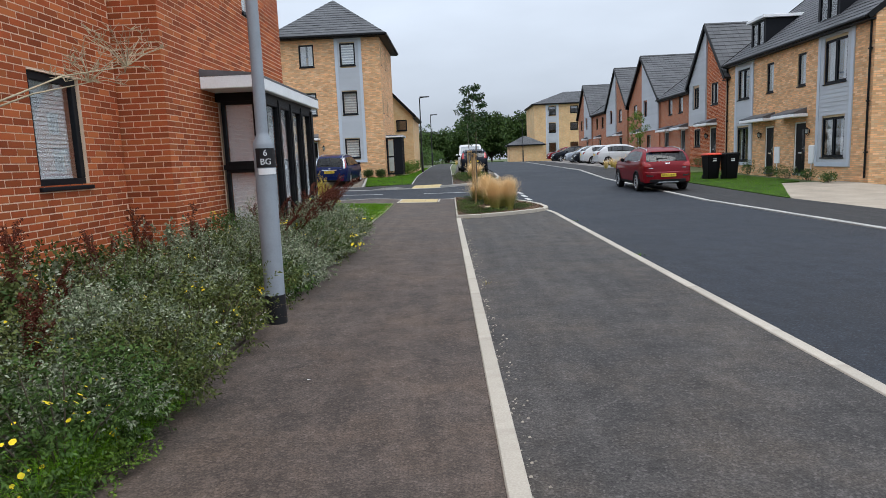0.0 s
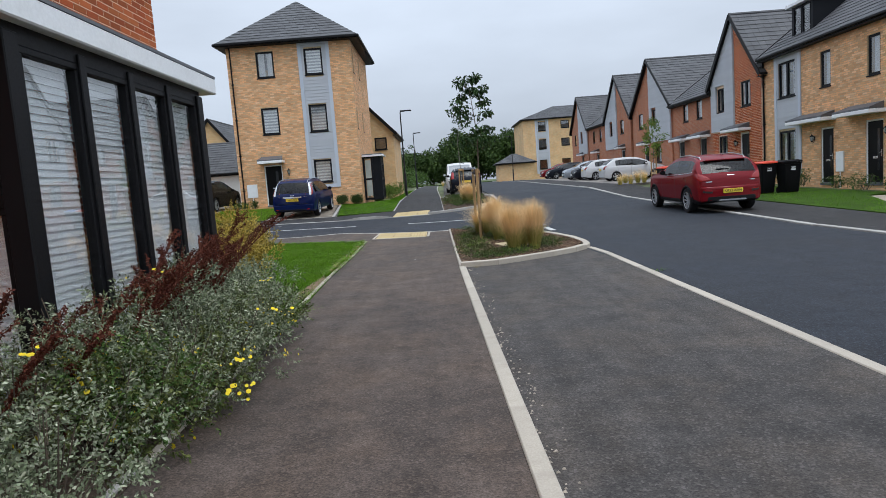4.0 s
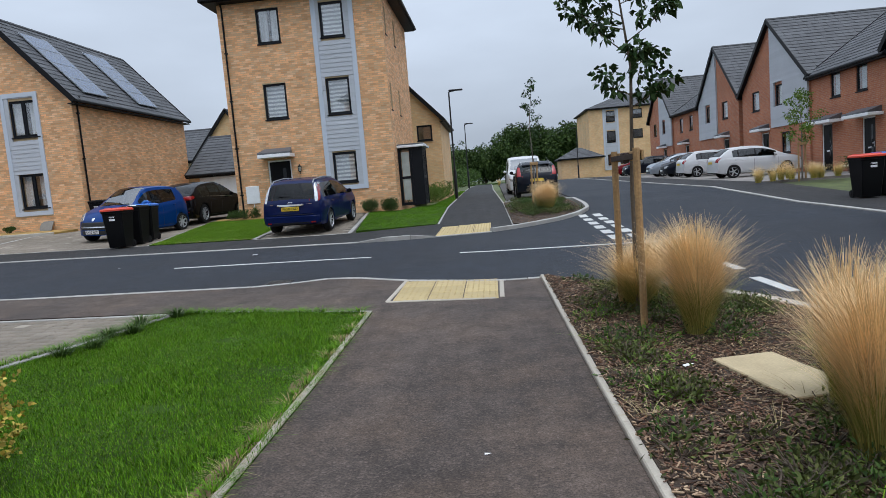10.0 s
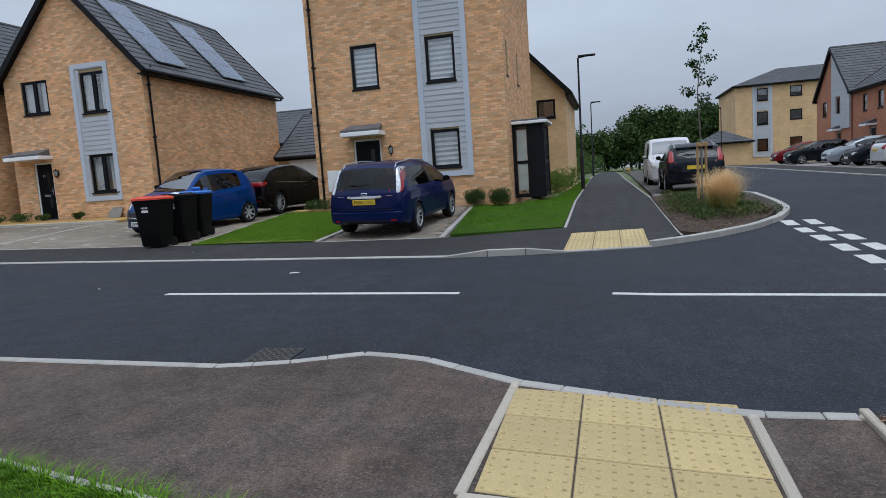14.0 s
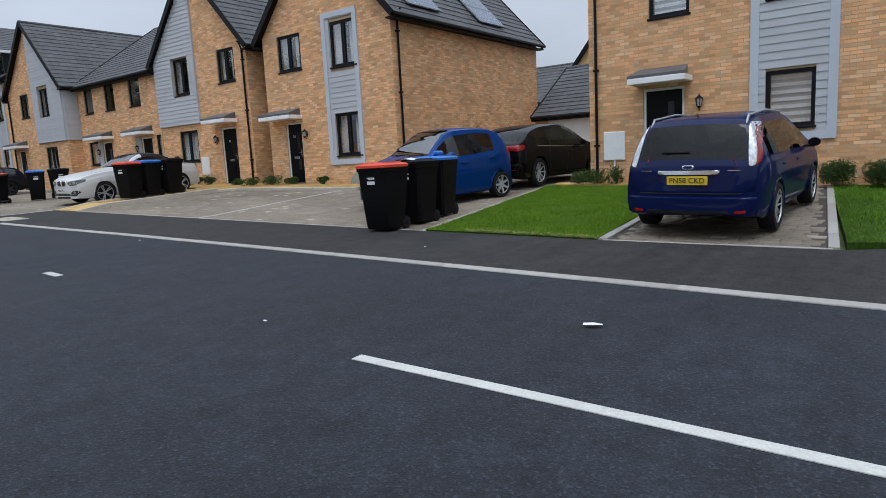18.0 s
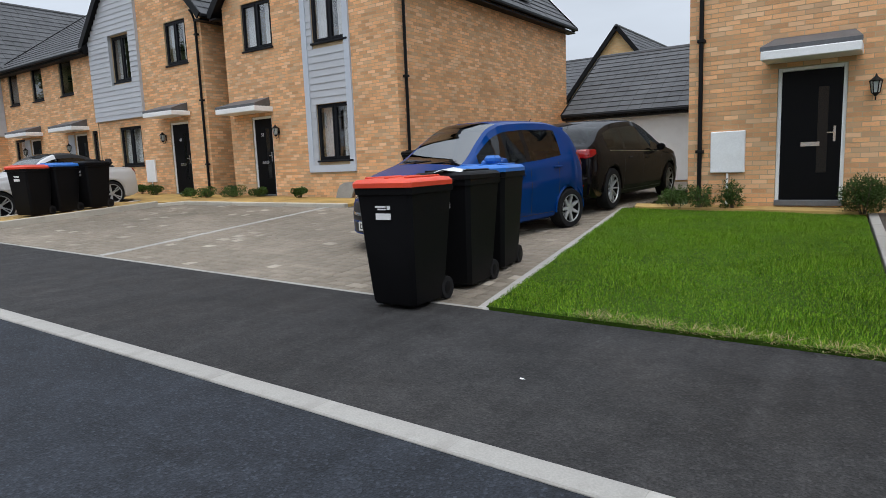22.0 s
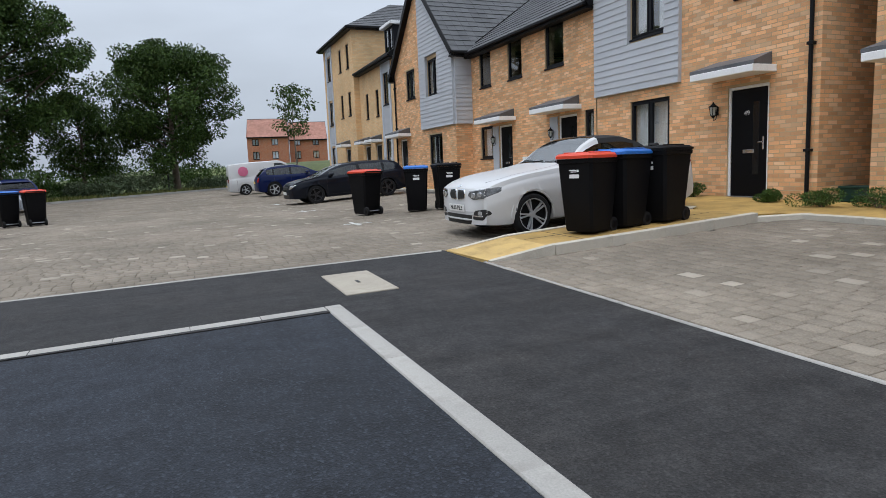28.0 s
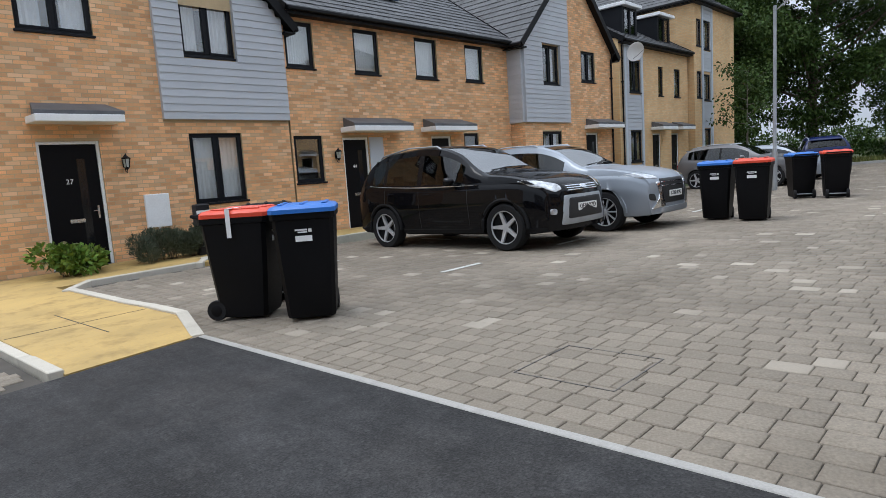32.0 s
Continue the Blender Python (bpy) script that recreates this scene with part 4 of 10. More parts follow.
def window(house, to, a, b, c, d, lights=1, blind="curtain", sill=True, frame_mat=None, deep=0.04, n0=0.0):
    """A framed window: frame with mullions, panes, sill and what hangs behind the glass."""
    fm, f, n1 = frame_mat or ANTHRACITE, 0.085 if lights == 1 else 0.055, n0 - deep
    fr = Geo()
    fr.box(a, b, n1 - 0.06, n1, c, c + f, 0.006).box(a, b, n1 - 0.06, n1, d - f, d, 0.006)
    fr.box(a, a + f, n1 - 0.06, n1, c + f, d - f, 0.006).box(b - f, b, n1 - 0.06, n1, c + f, d - f, 0.006)
    w = (b - a) / lights
    for k in range(1, lights):
        fr.box(a + k * w - f * 0.6, a + k * w + f * 0.6, n1 - 0.06, n1, c + f, d - f, 0.006)
    win = part("window", mapped(fr, to), fm, house, tidy=True)
    for k in range(lights):
        s, e = a + k * w + f * (1 if k == 0 else 0.6), a + (k + 1) * w - f * (1 if k == lights - 1 else 0.6)
        part("pane", mapped(Geo().box(s, e, n1 - 0.034, n1 - 0.028, c + f, d - f), to), PANE, win).visible_shadow = False
        if lights > 1 or blind == "sash":
            q = 0.035
            sash = Geo().box(s, e, n1 - 0.05, n1 + 0.012, c + f, c + f + q).box(s, e, n1 - 0.05, n1 + 0.012, d - f - q, d - f)
            sash.box(s, s + q, n1 - 0.05, n1 + 0.012, c + f + q, d - f - q).box(e - q, e, n1 - 0.05, n1 + 0.012, c + f + q, d - f - q)
            part("sash", mapped(sash, to), fm, win)
    if sill:
        part("sill", mapped(Geo().box(a - 0.03, b + 0.03, n1, n0 + 0.04, c - 0.045, c, 0.008), to), fm, win)
    hang = Geo()
    if blind == "zebra":
        k = c + f
        while k < d - f - 0.03:
            hang.box(a + f, b - f, n1 - 0.13, n1 - 0.125, k, k + 0.075)
            k += 0.15
        part("blind", mapped(hang, to), BLIND, win, "white day-and-night roller blind")
        part("blind_sheer", mapped(Geo().box(a + f, b - f, n1 - 0.15, n1 - 0.147, c + f, d - f), to), SHEER, win, "grey sheer bands of the blind")
    elif blind == "venetian":
        k = c + f
        while k < d - f - 0.02:
            hang.add([(a + f, n1 - 0.10, k), (b - f, n1 - 0.10, k), (b - f, n1 - 0.109, k + 0.0475), (a + f, n1 - 0.109, k + 0.0475)], [(0, 1, 2, 3)])
            k += 0.048
        part("blind", mapped(hang, to), BLIND, win, "white slatted venetian blind")
    elif blind == "curtain":
        for s, e in ((a + f, a + f + (b - a) * 0.33), (b - f - (b - a) * 0.33, b - f)):
            n = 9
            hang.add([(s + (e - s) * k / n, n1 - 0.16 - 0.025 * (k % 2), z) for z in (c, d) for k in range(n + 1)], [(k, k + 1, n + 2 + k, n + 1 + k) for k in range(n)])
        part("curtain", mapped(hang, to), CURTAIN, win, "pale drawn-back curtains")
    elif blind == "full":
        n = 24
        hang.add([(a + (b - a) * k / n, n1 - 0.16 - 0.02 * (k % 2), z) for z in (c, d) for k in range(n + 1)], [(k, k + 1, n + 2 + k, n + 1 + k) for k in range(n)])
        part("curtain", mapped(hang, to), BLIND, win, "white net curtain")
    return win


def text_on(parent, body, size, material, m, name="number"):
    cu = bpy.data.curves.new(name, "FONT")
    cu.body, cu.size, cu.align_x, cu.align_y, cu.extrude = body, size, "CENTER", "CENTER", 0.002
    cu.materials.append(material)
    ob = new(name, cu)
    ob.parent, ob.matrix_basis = parent, m
    return ob


STICKER = mat("white_lettering", (0.75, 0.75, 0.75), 0.5, 0.03, 2, 40, 0.03, 0.0)


def front_door(house, to, a, b, c, d, number="", glazed=True, flip=False):
    """A black panelled door in a white frame, with letter plate, handle and a narrow glazed strip."""
    f = 0.055
    fr = Geo().box(a, a + f, -0.10, -0.03, c, d, 0.005).box(b - f, b, -0.10, -0.03, c, d, 0.005).box(a + f, b - f, -0.10, -0.03, d - f, d, 0.005)
    door = part("door", mapped(Geo().box(a + f + 0.004, b - f - 0.004, -0.095, -0.05, c + 0.03, d - f - 0.004, 0.004), to), DOOR_BLACK, house, tidy=True)
    part("door_frame", mapped(fr, to), WHITE_TRIM, door, "white door frame", tidy=True)
    part("threshold", mapped(Geo().box(a, b, -0.12, 0.05, c - 0.06, c + 0.03, 0.006), to), LEAD, door, tidy=True)
    w, mid = b - a, (a + b) / 2
    side = -1 if flip else 1
    if glazed:
        s = mid + side * w * 0.15
        part("door_glass", mapped(Geo().box(s - 0.05, s + 0.09, -0.052, -0.046, c + 0.45, d - 0.32, 0.002), to), mat("door_glass", (0.008, 0.009, 0.010), 0.12, 0.1, 4, 40, 0.1, 0.0, spec=0.4) if "door_glass" not in bpy.data.materials else bpy.data.materials["door_glass"], door, "narrow glazed strip", tidy=True)
    part("letter_plate", mapped(Geo().box(mid - 0.13, mid + 0.13, -0.05, -0.035, c + 0.86, c + 0.93, 0.005), to), CHROME, door, "chrome letter plate", tidy=True)
    h = b - f - 0.09 if side > 0 else a + f + 0.09
    hg = Geo().box(h - 0.018, h + 0.018, -0.05, -0.038, c + 0.92, c + 1.16, 0.004).box(h - 0.1 * side if side > 0 else h, h if side > 0 else h + 0.1, -0.03, -0.012, c + 1.05, c + 1.07, 0.004)
    part("door_handle", mapped(hg, to), CHROME, door, "chrome lever handle", tidy=True)
    if number:
        p = to(mid - 0.05, -0.044, c + 1.62)
        text_on(door, number, 0.13, STICKER, Matrix.Translation(p) @ pose(0, 0, 0, 90, 0, 0), "door_number")
    return door


def canopy(house, to, a, b, z):
    """A porch canopy: white fascia box with a sloping lead-grey top."""
    a, b = a + 0.10 * (b - a), b - 0.10 * (b - a)
    c = part("canopy", mapped(Geo().box(a + 0.01, b - 0.01, 0.0, 0.60, z, z + 0.13, 0.01), to), WHITE_TRIM, house, "white door canopy", tidy=True)
    k = z + 0.13
    top = Geo().add([(a + 0.12, 0, k + 0.25), (b - 0.12, 0, k + 0.25), (b, 0.59, k + 0.065), (a, 0.59, k + 0.065), (a + 0.12, 0, k), (b - 0.12, 0, k), (b, 0.59, k), (a, 0.59, k)],
                    [(0, 1, 2, 3), (3, 2, 6, 7), (0, 3, 7, 4), (1, 5, 6, 2), (0, 4, 5, 1), (4, 7, 6, 5)])
    part("canopy_top", mapped(top, to), LEAD, c, "grey lead canopy top", tidy=True)


def lantern(house, to, u, z):
    """A carriage lantern: back plate, curved bracket, hood, glazing bars, glass and finial."""
    g2 = Geo().box(u - 0.03, u + 0.03, 0, 0.02, z - 0.05, z + 0.12, 0.006).tube([(u, 0.01, z - 0.02), (u, 0.05, z - 0.13), (u, 0.11, z - 0.15), (u, 0.12, z - 0.09)], 0.009, 6)
    g2.lathe([(0.055, z - 0.05), (0.03, z - 0.08), (0.004, z - 0.11)], 8, "z", (u, 0.12, 0))
    hood = Geo().lathe([(0.004, z + 0.22), (0.016, z + 0.19), (0.03, z + 0.17), (0.09, z + 0.12), (0.085, z + 0.11)], 8, "z", (u, 0.12, 0))
    lamp = part("wall_lantern", mapped(g2, to), BLACK_TRIM, house, "black carriage lantern", tidy=True)
    part("hood", mapped(hood, to), BLACK_TRIM, lamp)
    for k in range(6):
        c, s = math.cos(k * math.pi / 3), math.sin(k * math.pi / 3)
        part("glazing_bar", mapped(Geo().tube([(u + 0.05 * c, 0.12 + 0.05 * s, z - 0.055), (u + 0.075 * c, 0.12 + 0.075 * s, z + 0.115)], 0.007, 4), to), BLACK_TRIM, lamp)
    part("lantern_glass", mapped(Geo().lathe([(0.046, z - 0.05), (0.070, z + 0.11)], 6, "z", (u, 0.12, 0)), to), FROSTED, lamp, "pale lantern glass")


def meter_box(house, to, a, b, c, d):
    m = part("meter_box", mapped(Geo().box(a, b, 0, 0.06, c, d, 0.012), to), WHITE_TRIM, house, "white utility meter box", tidy=True)
    part("meter_pipe", mapped(Geo().tube([((a + b) / 2, 0.03, c), ((a + b) / 2, 0.03, -0.1)], 0.02, 8), to), WHITE_TRIM, m)


def downpipe(house, to, u, z0, z1, n=0.06):
    p = part("downpipe", mapped(Geo().tube([(u, n, z0), (u, n, z1 - 0.25), (u, n + 0.10, z1 - 0.02), (u, n + 0.16, z1)], 0.036, 8), to), BLACK_TRIM, house, smooth=True)
    k = z0 + 0.9
    while k < z1 - 0.4:
        part("pipe_clip", mapped(Geo().box(u - 0.06, u + 0.06, 0.0, n + 0.045, k, k + 0.05, 0.005), to), BLACK_TRIM, p)
        k += 1.8


def strip_panel(house, to, a, b, c, d, wins, lights=2, blind="curtain"):
    """A weatherboarded strip with a pale surround that carries the windows one over another."""
    holes = [(w[0], w[1], w[2], w[3]) for w in wins]
    e = 0.17
    fill = boards(to, a + e, b - e, c + e, d - e, None, holes, 0.165, 0.042)
    panel = part("cladding_panel", mapped(Geo().box(a, a + e, 0.0, 0.055, c, d).box(b - e, b, 0.0, 0.055, c, d).box(a + e, b - e, 0, 0.055, c, c + e).box(a + e, b - e, 0, 0.055, d - e, d), to), CLAD_TRIM, house, "pale grey-blue panel surround", tidy=True)
    board_parts(fill, panel)
    for w in wins:
        window(house, to, w[0], w[1], w[2], w[3], lights if len(w) < 5 else w[4], blind, n0=0.03, deep=0.05)


def house(name, m, W, D, He, Hr, ridge, label, wins=(), doors=(), panels=(), clads=(), right=(), left=(), brick="buff", sides="R", over=0.28, lamps=(), boxes=(), pipes=(), pipes_right=(), pipes_left=(), group="", tile_w=0.33, blind="curtain", right_wins=(), fine=True, gap=None):
    """A brick house. Front at y = 0 facing -y, base at z = 0, W wide, D deep; ridge 'y' (gable to the front), 'x' (eaves to the front) or 'hip'."""
    root = thing(name, m, label, "house", group)
    far = not fine
    bm_, mm_ = {"buff": (BUFF_BRICK, BUFF_MORTAR), "pale": (BUFF_BRICK, BUFF_MORTAR), "red": (RED_BRICK, RED_MORTAR)}[brick]
    base_mat = {"buff": FAR_BUFF, "pale": FAR_PALE, "red": FAR_RED}[brick] if far else mm_
    t = 0.30
    fto, rto, lto, bto = FRONT(W, D), RIGHT(W, D), LEFT(W, D), BACK(W, D)
    holes = [tuple(w[:4]) for w in wins] + [tuple(d[:4]) for d in doors] + [tuple(w[:4]) for p in panels for w in p[4]]
    gable = (lambda z: (0.0, W) if z <= He else (W / 2 * (z - He) / (Hr - He), W - W / 2 * (z - He) / (Hr - He))) if ridge == "y" else None
    front = Geo()
    wall_solid(front, fto, W, He, holes, t, Hr if ridge == "y" else None)
    fw = part("wall", front, base_mat, root, tidy=True)
    rh = [tuple(w[:4]) for w in right_wins]
    rg = Geo()
    wall_solid(rg, lambda u, n, z: rto(u + t, n, z), D - 2 * t, He, [(h[0] - t, h[1] - t, h[2], h[3]) for h in rh], t, Hr if ridge == "x" else None)
    rw = part("wall", rg, base_mat, root, tidy=True)
    lg = Geo()
    wall_solid(lg, lambda u, n, z: lto(u + t, n, z), D - 2 * t, He, [], t, Hr if ridge == "x" else None)
    lw = part("wall", lg, base_mat, root, tidy=True)
    bg = Geo()
    wall_solid(bg, bto, W, He, [], t, Hr if ridge == "y" else None)
    part("wall", bg, base_mat, root, tidy=True)
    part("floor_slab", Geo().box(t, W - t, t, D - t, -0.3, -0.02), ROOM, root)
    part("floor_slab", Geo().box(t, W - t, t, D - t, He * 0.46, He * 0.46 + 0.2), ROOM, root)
    covered = holes + [(p[0], p[1], p[2], p[3]) for p in panels] + [(c[0], c[1], c[2], 99) for c in clads]
    covered += [gap] if gap else []
    if fine:
        part("brickwork", brick_rows(fto, W, -0.3, Hr - 0.05 if ridge == "y" else He, covered, gable), bm_, fw, kind="stuff")
        sg = (lambda z: (0.0, D) if z <= He else (D / 2 * (z - He) / (Hr - He), D - D / 2 * (z - He) / (Hr - He))) if ridge == "x" else None
        if "R" in sides:
            part("brickwork", brick_rows(rto, D, -0.3, Hr - 0.05 if ridge == "x" else He, rh + [(c[0], c[1], c[2], 99) for c in right], sg), bm_, rw, kind="stuff")
        if "L" in sides:
            part("brickwork", brick_rows(lto, D, -0.3, Hr - 0.05 if ridge == "x" else He, [(c[0], c[1], c[2], 99) for c in left], sg), bm_, lw, kind="stuff")
    for w in wins:
        window(root, fto, *w[:4], *(w[4:5] or (1,)), blind=w[5] if len(w) > 5 else blind)
    for w in right_wins:
        window(root, rto, *w[:4], 1, blind="none")
    for d in doors:
        front_door(root, fto, *d[:4], number=d[4] if len(d) > 4 else "", flip=len(d) > 5 and d[5])
        canopy(root, fto, *(d[6] if len(d) > 6 else (d[0] - 0.35, d[1] + 0.35, d[3] + 0.1)))
    for p in panels:
        strip_panel(root, fto, *p[:5], blind=p[5] if len(p) > 5 else blind)
    for c in clads:
        hs = [h for h in holes]
        board_parts(boards(fto, c[0], c[1], c[2], (Hr if ridge == "y" else He) - 0.03, gable, hs, 0.155, c[3] if len(c) > 3 else 0.10), fw)
    for face, to in ((right, rto), (left, lto)):
        for c in face:
            board_parts(boards(to, c[0], c[1], c[2], He - 0.03, None, (), 0.155, 0.10), rw if to is rto else lw)
    for u, z in lamps:
        lantern(root, fto, u, z)
    for b in boxes:
        meter_box(root, fto, *b)
    for u in pipes:
        downpipe(root, fto, u, 0.0, He - 0.05)
    for u in pipes_right:
        downpipe(root, rto, u, 0.0, He - 0.05)
    for u in pipes_left:
        downpipe(root, lto, u, 0.0, He - 0.05)
    # roof
    if ridge == "y":
        k = (Hr - He) / (W / 2)
        lo = He - over * k + 0.10
        hr = Hr + 0.10
        f0, f1 = -0.22, D + 0.15
        roof_side(root, [(W + over, f0, lo), (W + over, f1, lo), (W / 2, f1, hr), (W / 2, f0, hr)], tile_w)
        roof_side(root, [(-over, f1, lo), (-over, f0, lo), (W / 2, f0, hr), (W / 2, f1, hr)], tile_w)
        for y in (f0 - 0.012, f1 + 0.012):
            part("bargeboard", bar((-over, y, lo - 0.06), (W / 2, y, hr - 0.06), 0.03, 0.20), BLACK_TRIM, root)
            part("bargeboard", bar((W + over, y, lo - 0.06), (W / 2, y, hr - 0.06), 0.03, 0.20), BLACK_TRIM, root)
        for x in (-over - 0.05, W + over + 0.05):
            part("gutter", Geo().box(x - 0.055, x + 0.055, f0, f1, lo - 0.10, lo - 0.005, 0.02), BLACK_TRIM, root)
        for a, b in ((-over, 0), (W, W + over)):
            part("soffit", Geo().box(a, b, f0, f1, lo - 0.17, lo - 0.13), BLACK_TRIM, root)
        part("ridge_tile", Geo().tube([(W / 2, f0, hr - 0.02), (W / 2, f1, hr - 0.02)], 0.09, 8), ROOF_TILE, root)
    elif ridge == "x":
        k = (Hr - He) / (D / 2)
        lo = He - over * k + 0.10
        hr = Hr + 0.10
        roof_side(root, [(-0.02, -over, lo), (W + 0.02, -over, lo), (W + 0.02, D / 2, hr), (-0.02, D / 2, hr)], tile_w)
        roof_side(root, [(W + 0.02, D + over, lo), (-0.02, D + over, lo), (-0.02, D / 2, hr), (W + 0.02, D / 2, hr)], tile_w)
        for y in (-over - 0.05, D + over + 0.05):
            part("gutter", Geo().box(0, W, y - 0.055, y + 0.055, lo - 0.10, lo - 0.005, 0.02), BLACK_TRIM, root)
        part("soffit", Geo().box(0, W, -over, 0, lo - 0.17, lo - 0.10), BLACK_TRIM, root)
        for x in (-0.035, W + 0.035):
            part("bargeboard", bar((x, -over, lo - 0.06), (x, D / 2, hr - 0.06), 0.03, 0.20), BLACK_TRIM, root)
            part("bargeboard", bar((x, D + over, lo - 0.06), (x, D / 2, hr - 0.06), 0.03, 0.20), BLACK_TRIM, root)
        part("ridge_tile", Geo().tube([(-0.03, D / 2, hr - 0.02), (W + 0.03, D / 2, hr - 0.02)], 0.09, 8), ROOF_TILE, root)
    else:
        o, lo, hr = over, He + 0.02, Hr
        h = min(W, D) / 2
        if W <= D:
            p, q = (W / 2, h, hr), (W / 2, D - h, hr)
            quads = [[(-o, -o, lo), (W + o, -o, lo), p, p], [(W + o, -o, lo), (W + o, D + o, lo), q, p], [(W + o, D + o, lo), (-o, D + o, lo), q, q], [(-o, D + o, lo), (-o, -o, lo), p, q]]
        else:
            p, q = (h, D / 2, hr), (W - h, D / 2, hr)
            quads = [[(-o, -o, lo), (W + o, -o, lo), q, p], [(W + o, -o, lo), (W + o, D + o, lo), q, q], [(W + o, D + o, lo), (-o, D + o, lo), p, q], [(-o, D + o, lo), (-o, -o, lo), p, p]]
        for qd in quads:
            roof_side(root, qd, tile_w)
        e = o + 0.05
        gut = Geo()
        for a in ((-e, W + e, -e - 0.05, -e + 0.05), (-e, W + e, D + e - 0.05, D + e + 0.05), (-e - 0.05, -e + 0.05, -e, D + e), (W + e - 0.05, W + e + 0.05, -e, D + e)):
            gut = Geo().box(*a, lo - 0.12, lo, 0.02)
            part("gutter", gut, BLACK_TRIM, root)
        part("soffit", Geo().box(-o, W + o, -o, D + o, lo - 0.16, lo - 0.12), BLACK_TRIM, root)
    return root


def solar_array(root, eave, ridge, y0, y1, s0, s1, rows):
    """Panels in a column on a slope that runs from the eave (x, z) to the ridge (x, z)."""
    ex, rx = Vector((eave[0], 0, eave[1])), Vector((ridge[0], 0, ridge[1]))
    d = (rx - ex).normalized()
    nrm = Vector((0, 1, 0)).cross(d).normalized()
    if nrm.z < 0:
        nrm = -nrm
    for k in range(rows):
        a, b = s0 + (s1 - s0) * k / rows + 0.01, s0 + (s1 - s0) * (k + 1) / rows - 0.01
        def box_on(a, b, ya, yb, h0, h1):
            vs = [ex + d * s + nrm * h + Vector((0, y, 0)) for h in (h0, h1) for y in (ya, yb) for s in (a, b)]
            return Geo().add(vs, ((0, 2, 3, 1), (4, 5, 7, 6), (0, 1, 5, 4), (2, 6, 7, 3), (0, 4, 6, 2), (1, 3, 7, 5)))
        p = part("solar_panel", box_on(a, b, y0, y1, 0.05, 0.09), GALV, root, "blue-black solar panel in a metal frame", tidy=True)
        n = 6
        for j in range(n):
            ya, yb = y0 + 0.02 + (y1 - y0 - 0.04) * j / n, y0 + 0.02 + (y1 - y0 - 0.04) * (j + 1) / n - 0.008
            part("solar_cell", box_on(a + 0.02, b - 0.02, ya, yb, 0.09, 0.095), SOLAR, p)


N = lambda x, y, z: pose(x, y, z)
S = lambda x, y, z: pose(x, y, z, 0, 0, 180)
E_ = lambda x, y, z: pose(x, y, z, 0, 0, -90)

# the three-storey corner house
tb = house("corner_house", N(-10.72, 38.45, 0.80), 6.3, 6.6, 8.28, 11.1, "hip", "tall three-storey buff brick house with hipped slate-grey roof",
           wins=[(1.47, 2.37, 6.56, 7.86, 1, "curtain"), (1.47, 2.37, 3.72, 5.06, 1, "zebra")],
           doors=[(1.34, 2.27, 0.08, 2.16, "", False, (1.0, 2.62, 2.24))],
           panels=[(3.62, 5.22, 0.82, 8.22, [(3.92, 4.84, 1.10, 2.26, 1), (3.92, 4.84, 3.70, 5.06, 1), (3.92, 4.84, 6.56, 7.86, 1)], "zebra")],
           lamps=[(2.62, 1.72)], boxes=[(0.37, 0.9, 0.56, 1.24)], pipes=[0.2],
           right_wins=[(0.45, 0.75, 6.6, 7.65), (2.7, 3.0, 6.6, 7.65), (0.45, 0.75, 3.75, 4.8), (2.7, 3.0, 3.75, 4.8)], over=0.42)
pr = part("side_porch", Geo().box(6.3, 7.42, 0.78, 2.5, 2.27, 2.36, 0.01), WHITE_TRIM, tb, "white flat porch roof")
pf = Geo()
for x, y in ((6.36, 0.95), (7.24, 0.95), (7.24, 2.35), (6.8, 0.95)):
    pf.box(x - 0.05, x + 0.05, y - 0.05, y + 0.05, 0.0, 2.2, 0.005)
pf.box(6.36, 7.24, 0.92, 0.98, 1.05, 1.15).box(6.36, 7.24, 0.92, 0.98, 0.0, 0.12).box(7.21, 7.27, 0.95, 2.35, 1.05, 1.15).box(7.21, 7.27, 0.95, 2.35, 0, 0.12)
part("porch_top", Geo().box(6.3, 7.36, 0.84, 2.44, 2.36, 2.42, 0.01), LEAD, pr, "grey lead porch top")
part("porch_header", Geo().box(6.31, 7.29, 0.9, 2.4, 2.2, 2.27, 0.005), ANTHRACITE, pr)
part("porch_frame", pf, ANTHRACITE, pr, "anthracite porch frame")
part("porch_panel", Geo().box(6.78, 7.22, 0.93, 0.97, 0.12, 2.2, 0.004), ANTHRACITE, pr, "solid anthracite panel")
for z0, z1 in ((1.15, 2.1), (0.22, 1.05)):
    part("pane", Geo().box(6.44, 6.74, 0.935, 0.941, z0, z1), FROSTED, pr, "frosted pale pane")
for k in range(8):
    part("porch_slat", Geo().box(7.22, 7.26, 1.08 + 0.16 * k, 1.16 + 0.16 * k, 0.12, 2.2), ANTHRACITE, pr)

# low house behind it, gable towards the street
house("house", N(-7.45, 47.5, 0.85), 4.2, 7, 4.15, 6.35, "y", "low buff brick house with a steep dark roof",
      wins=[(2.95, 3.75, 3.0, 3.8, 1, "none")], brick="buff", fine=False, over=0.2)

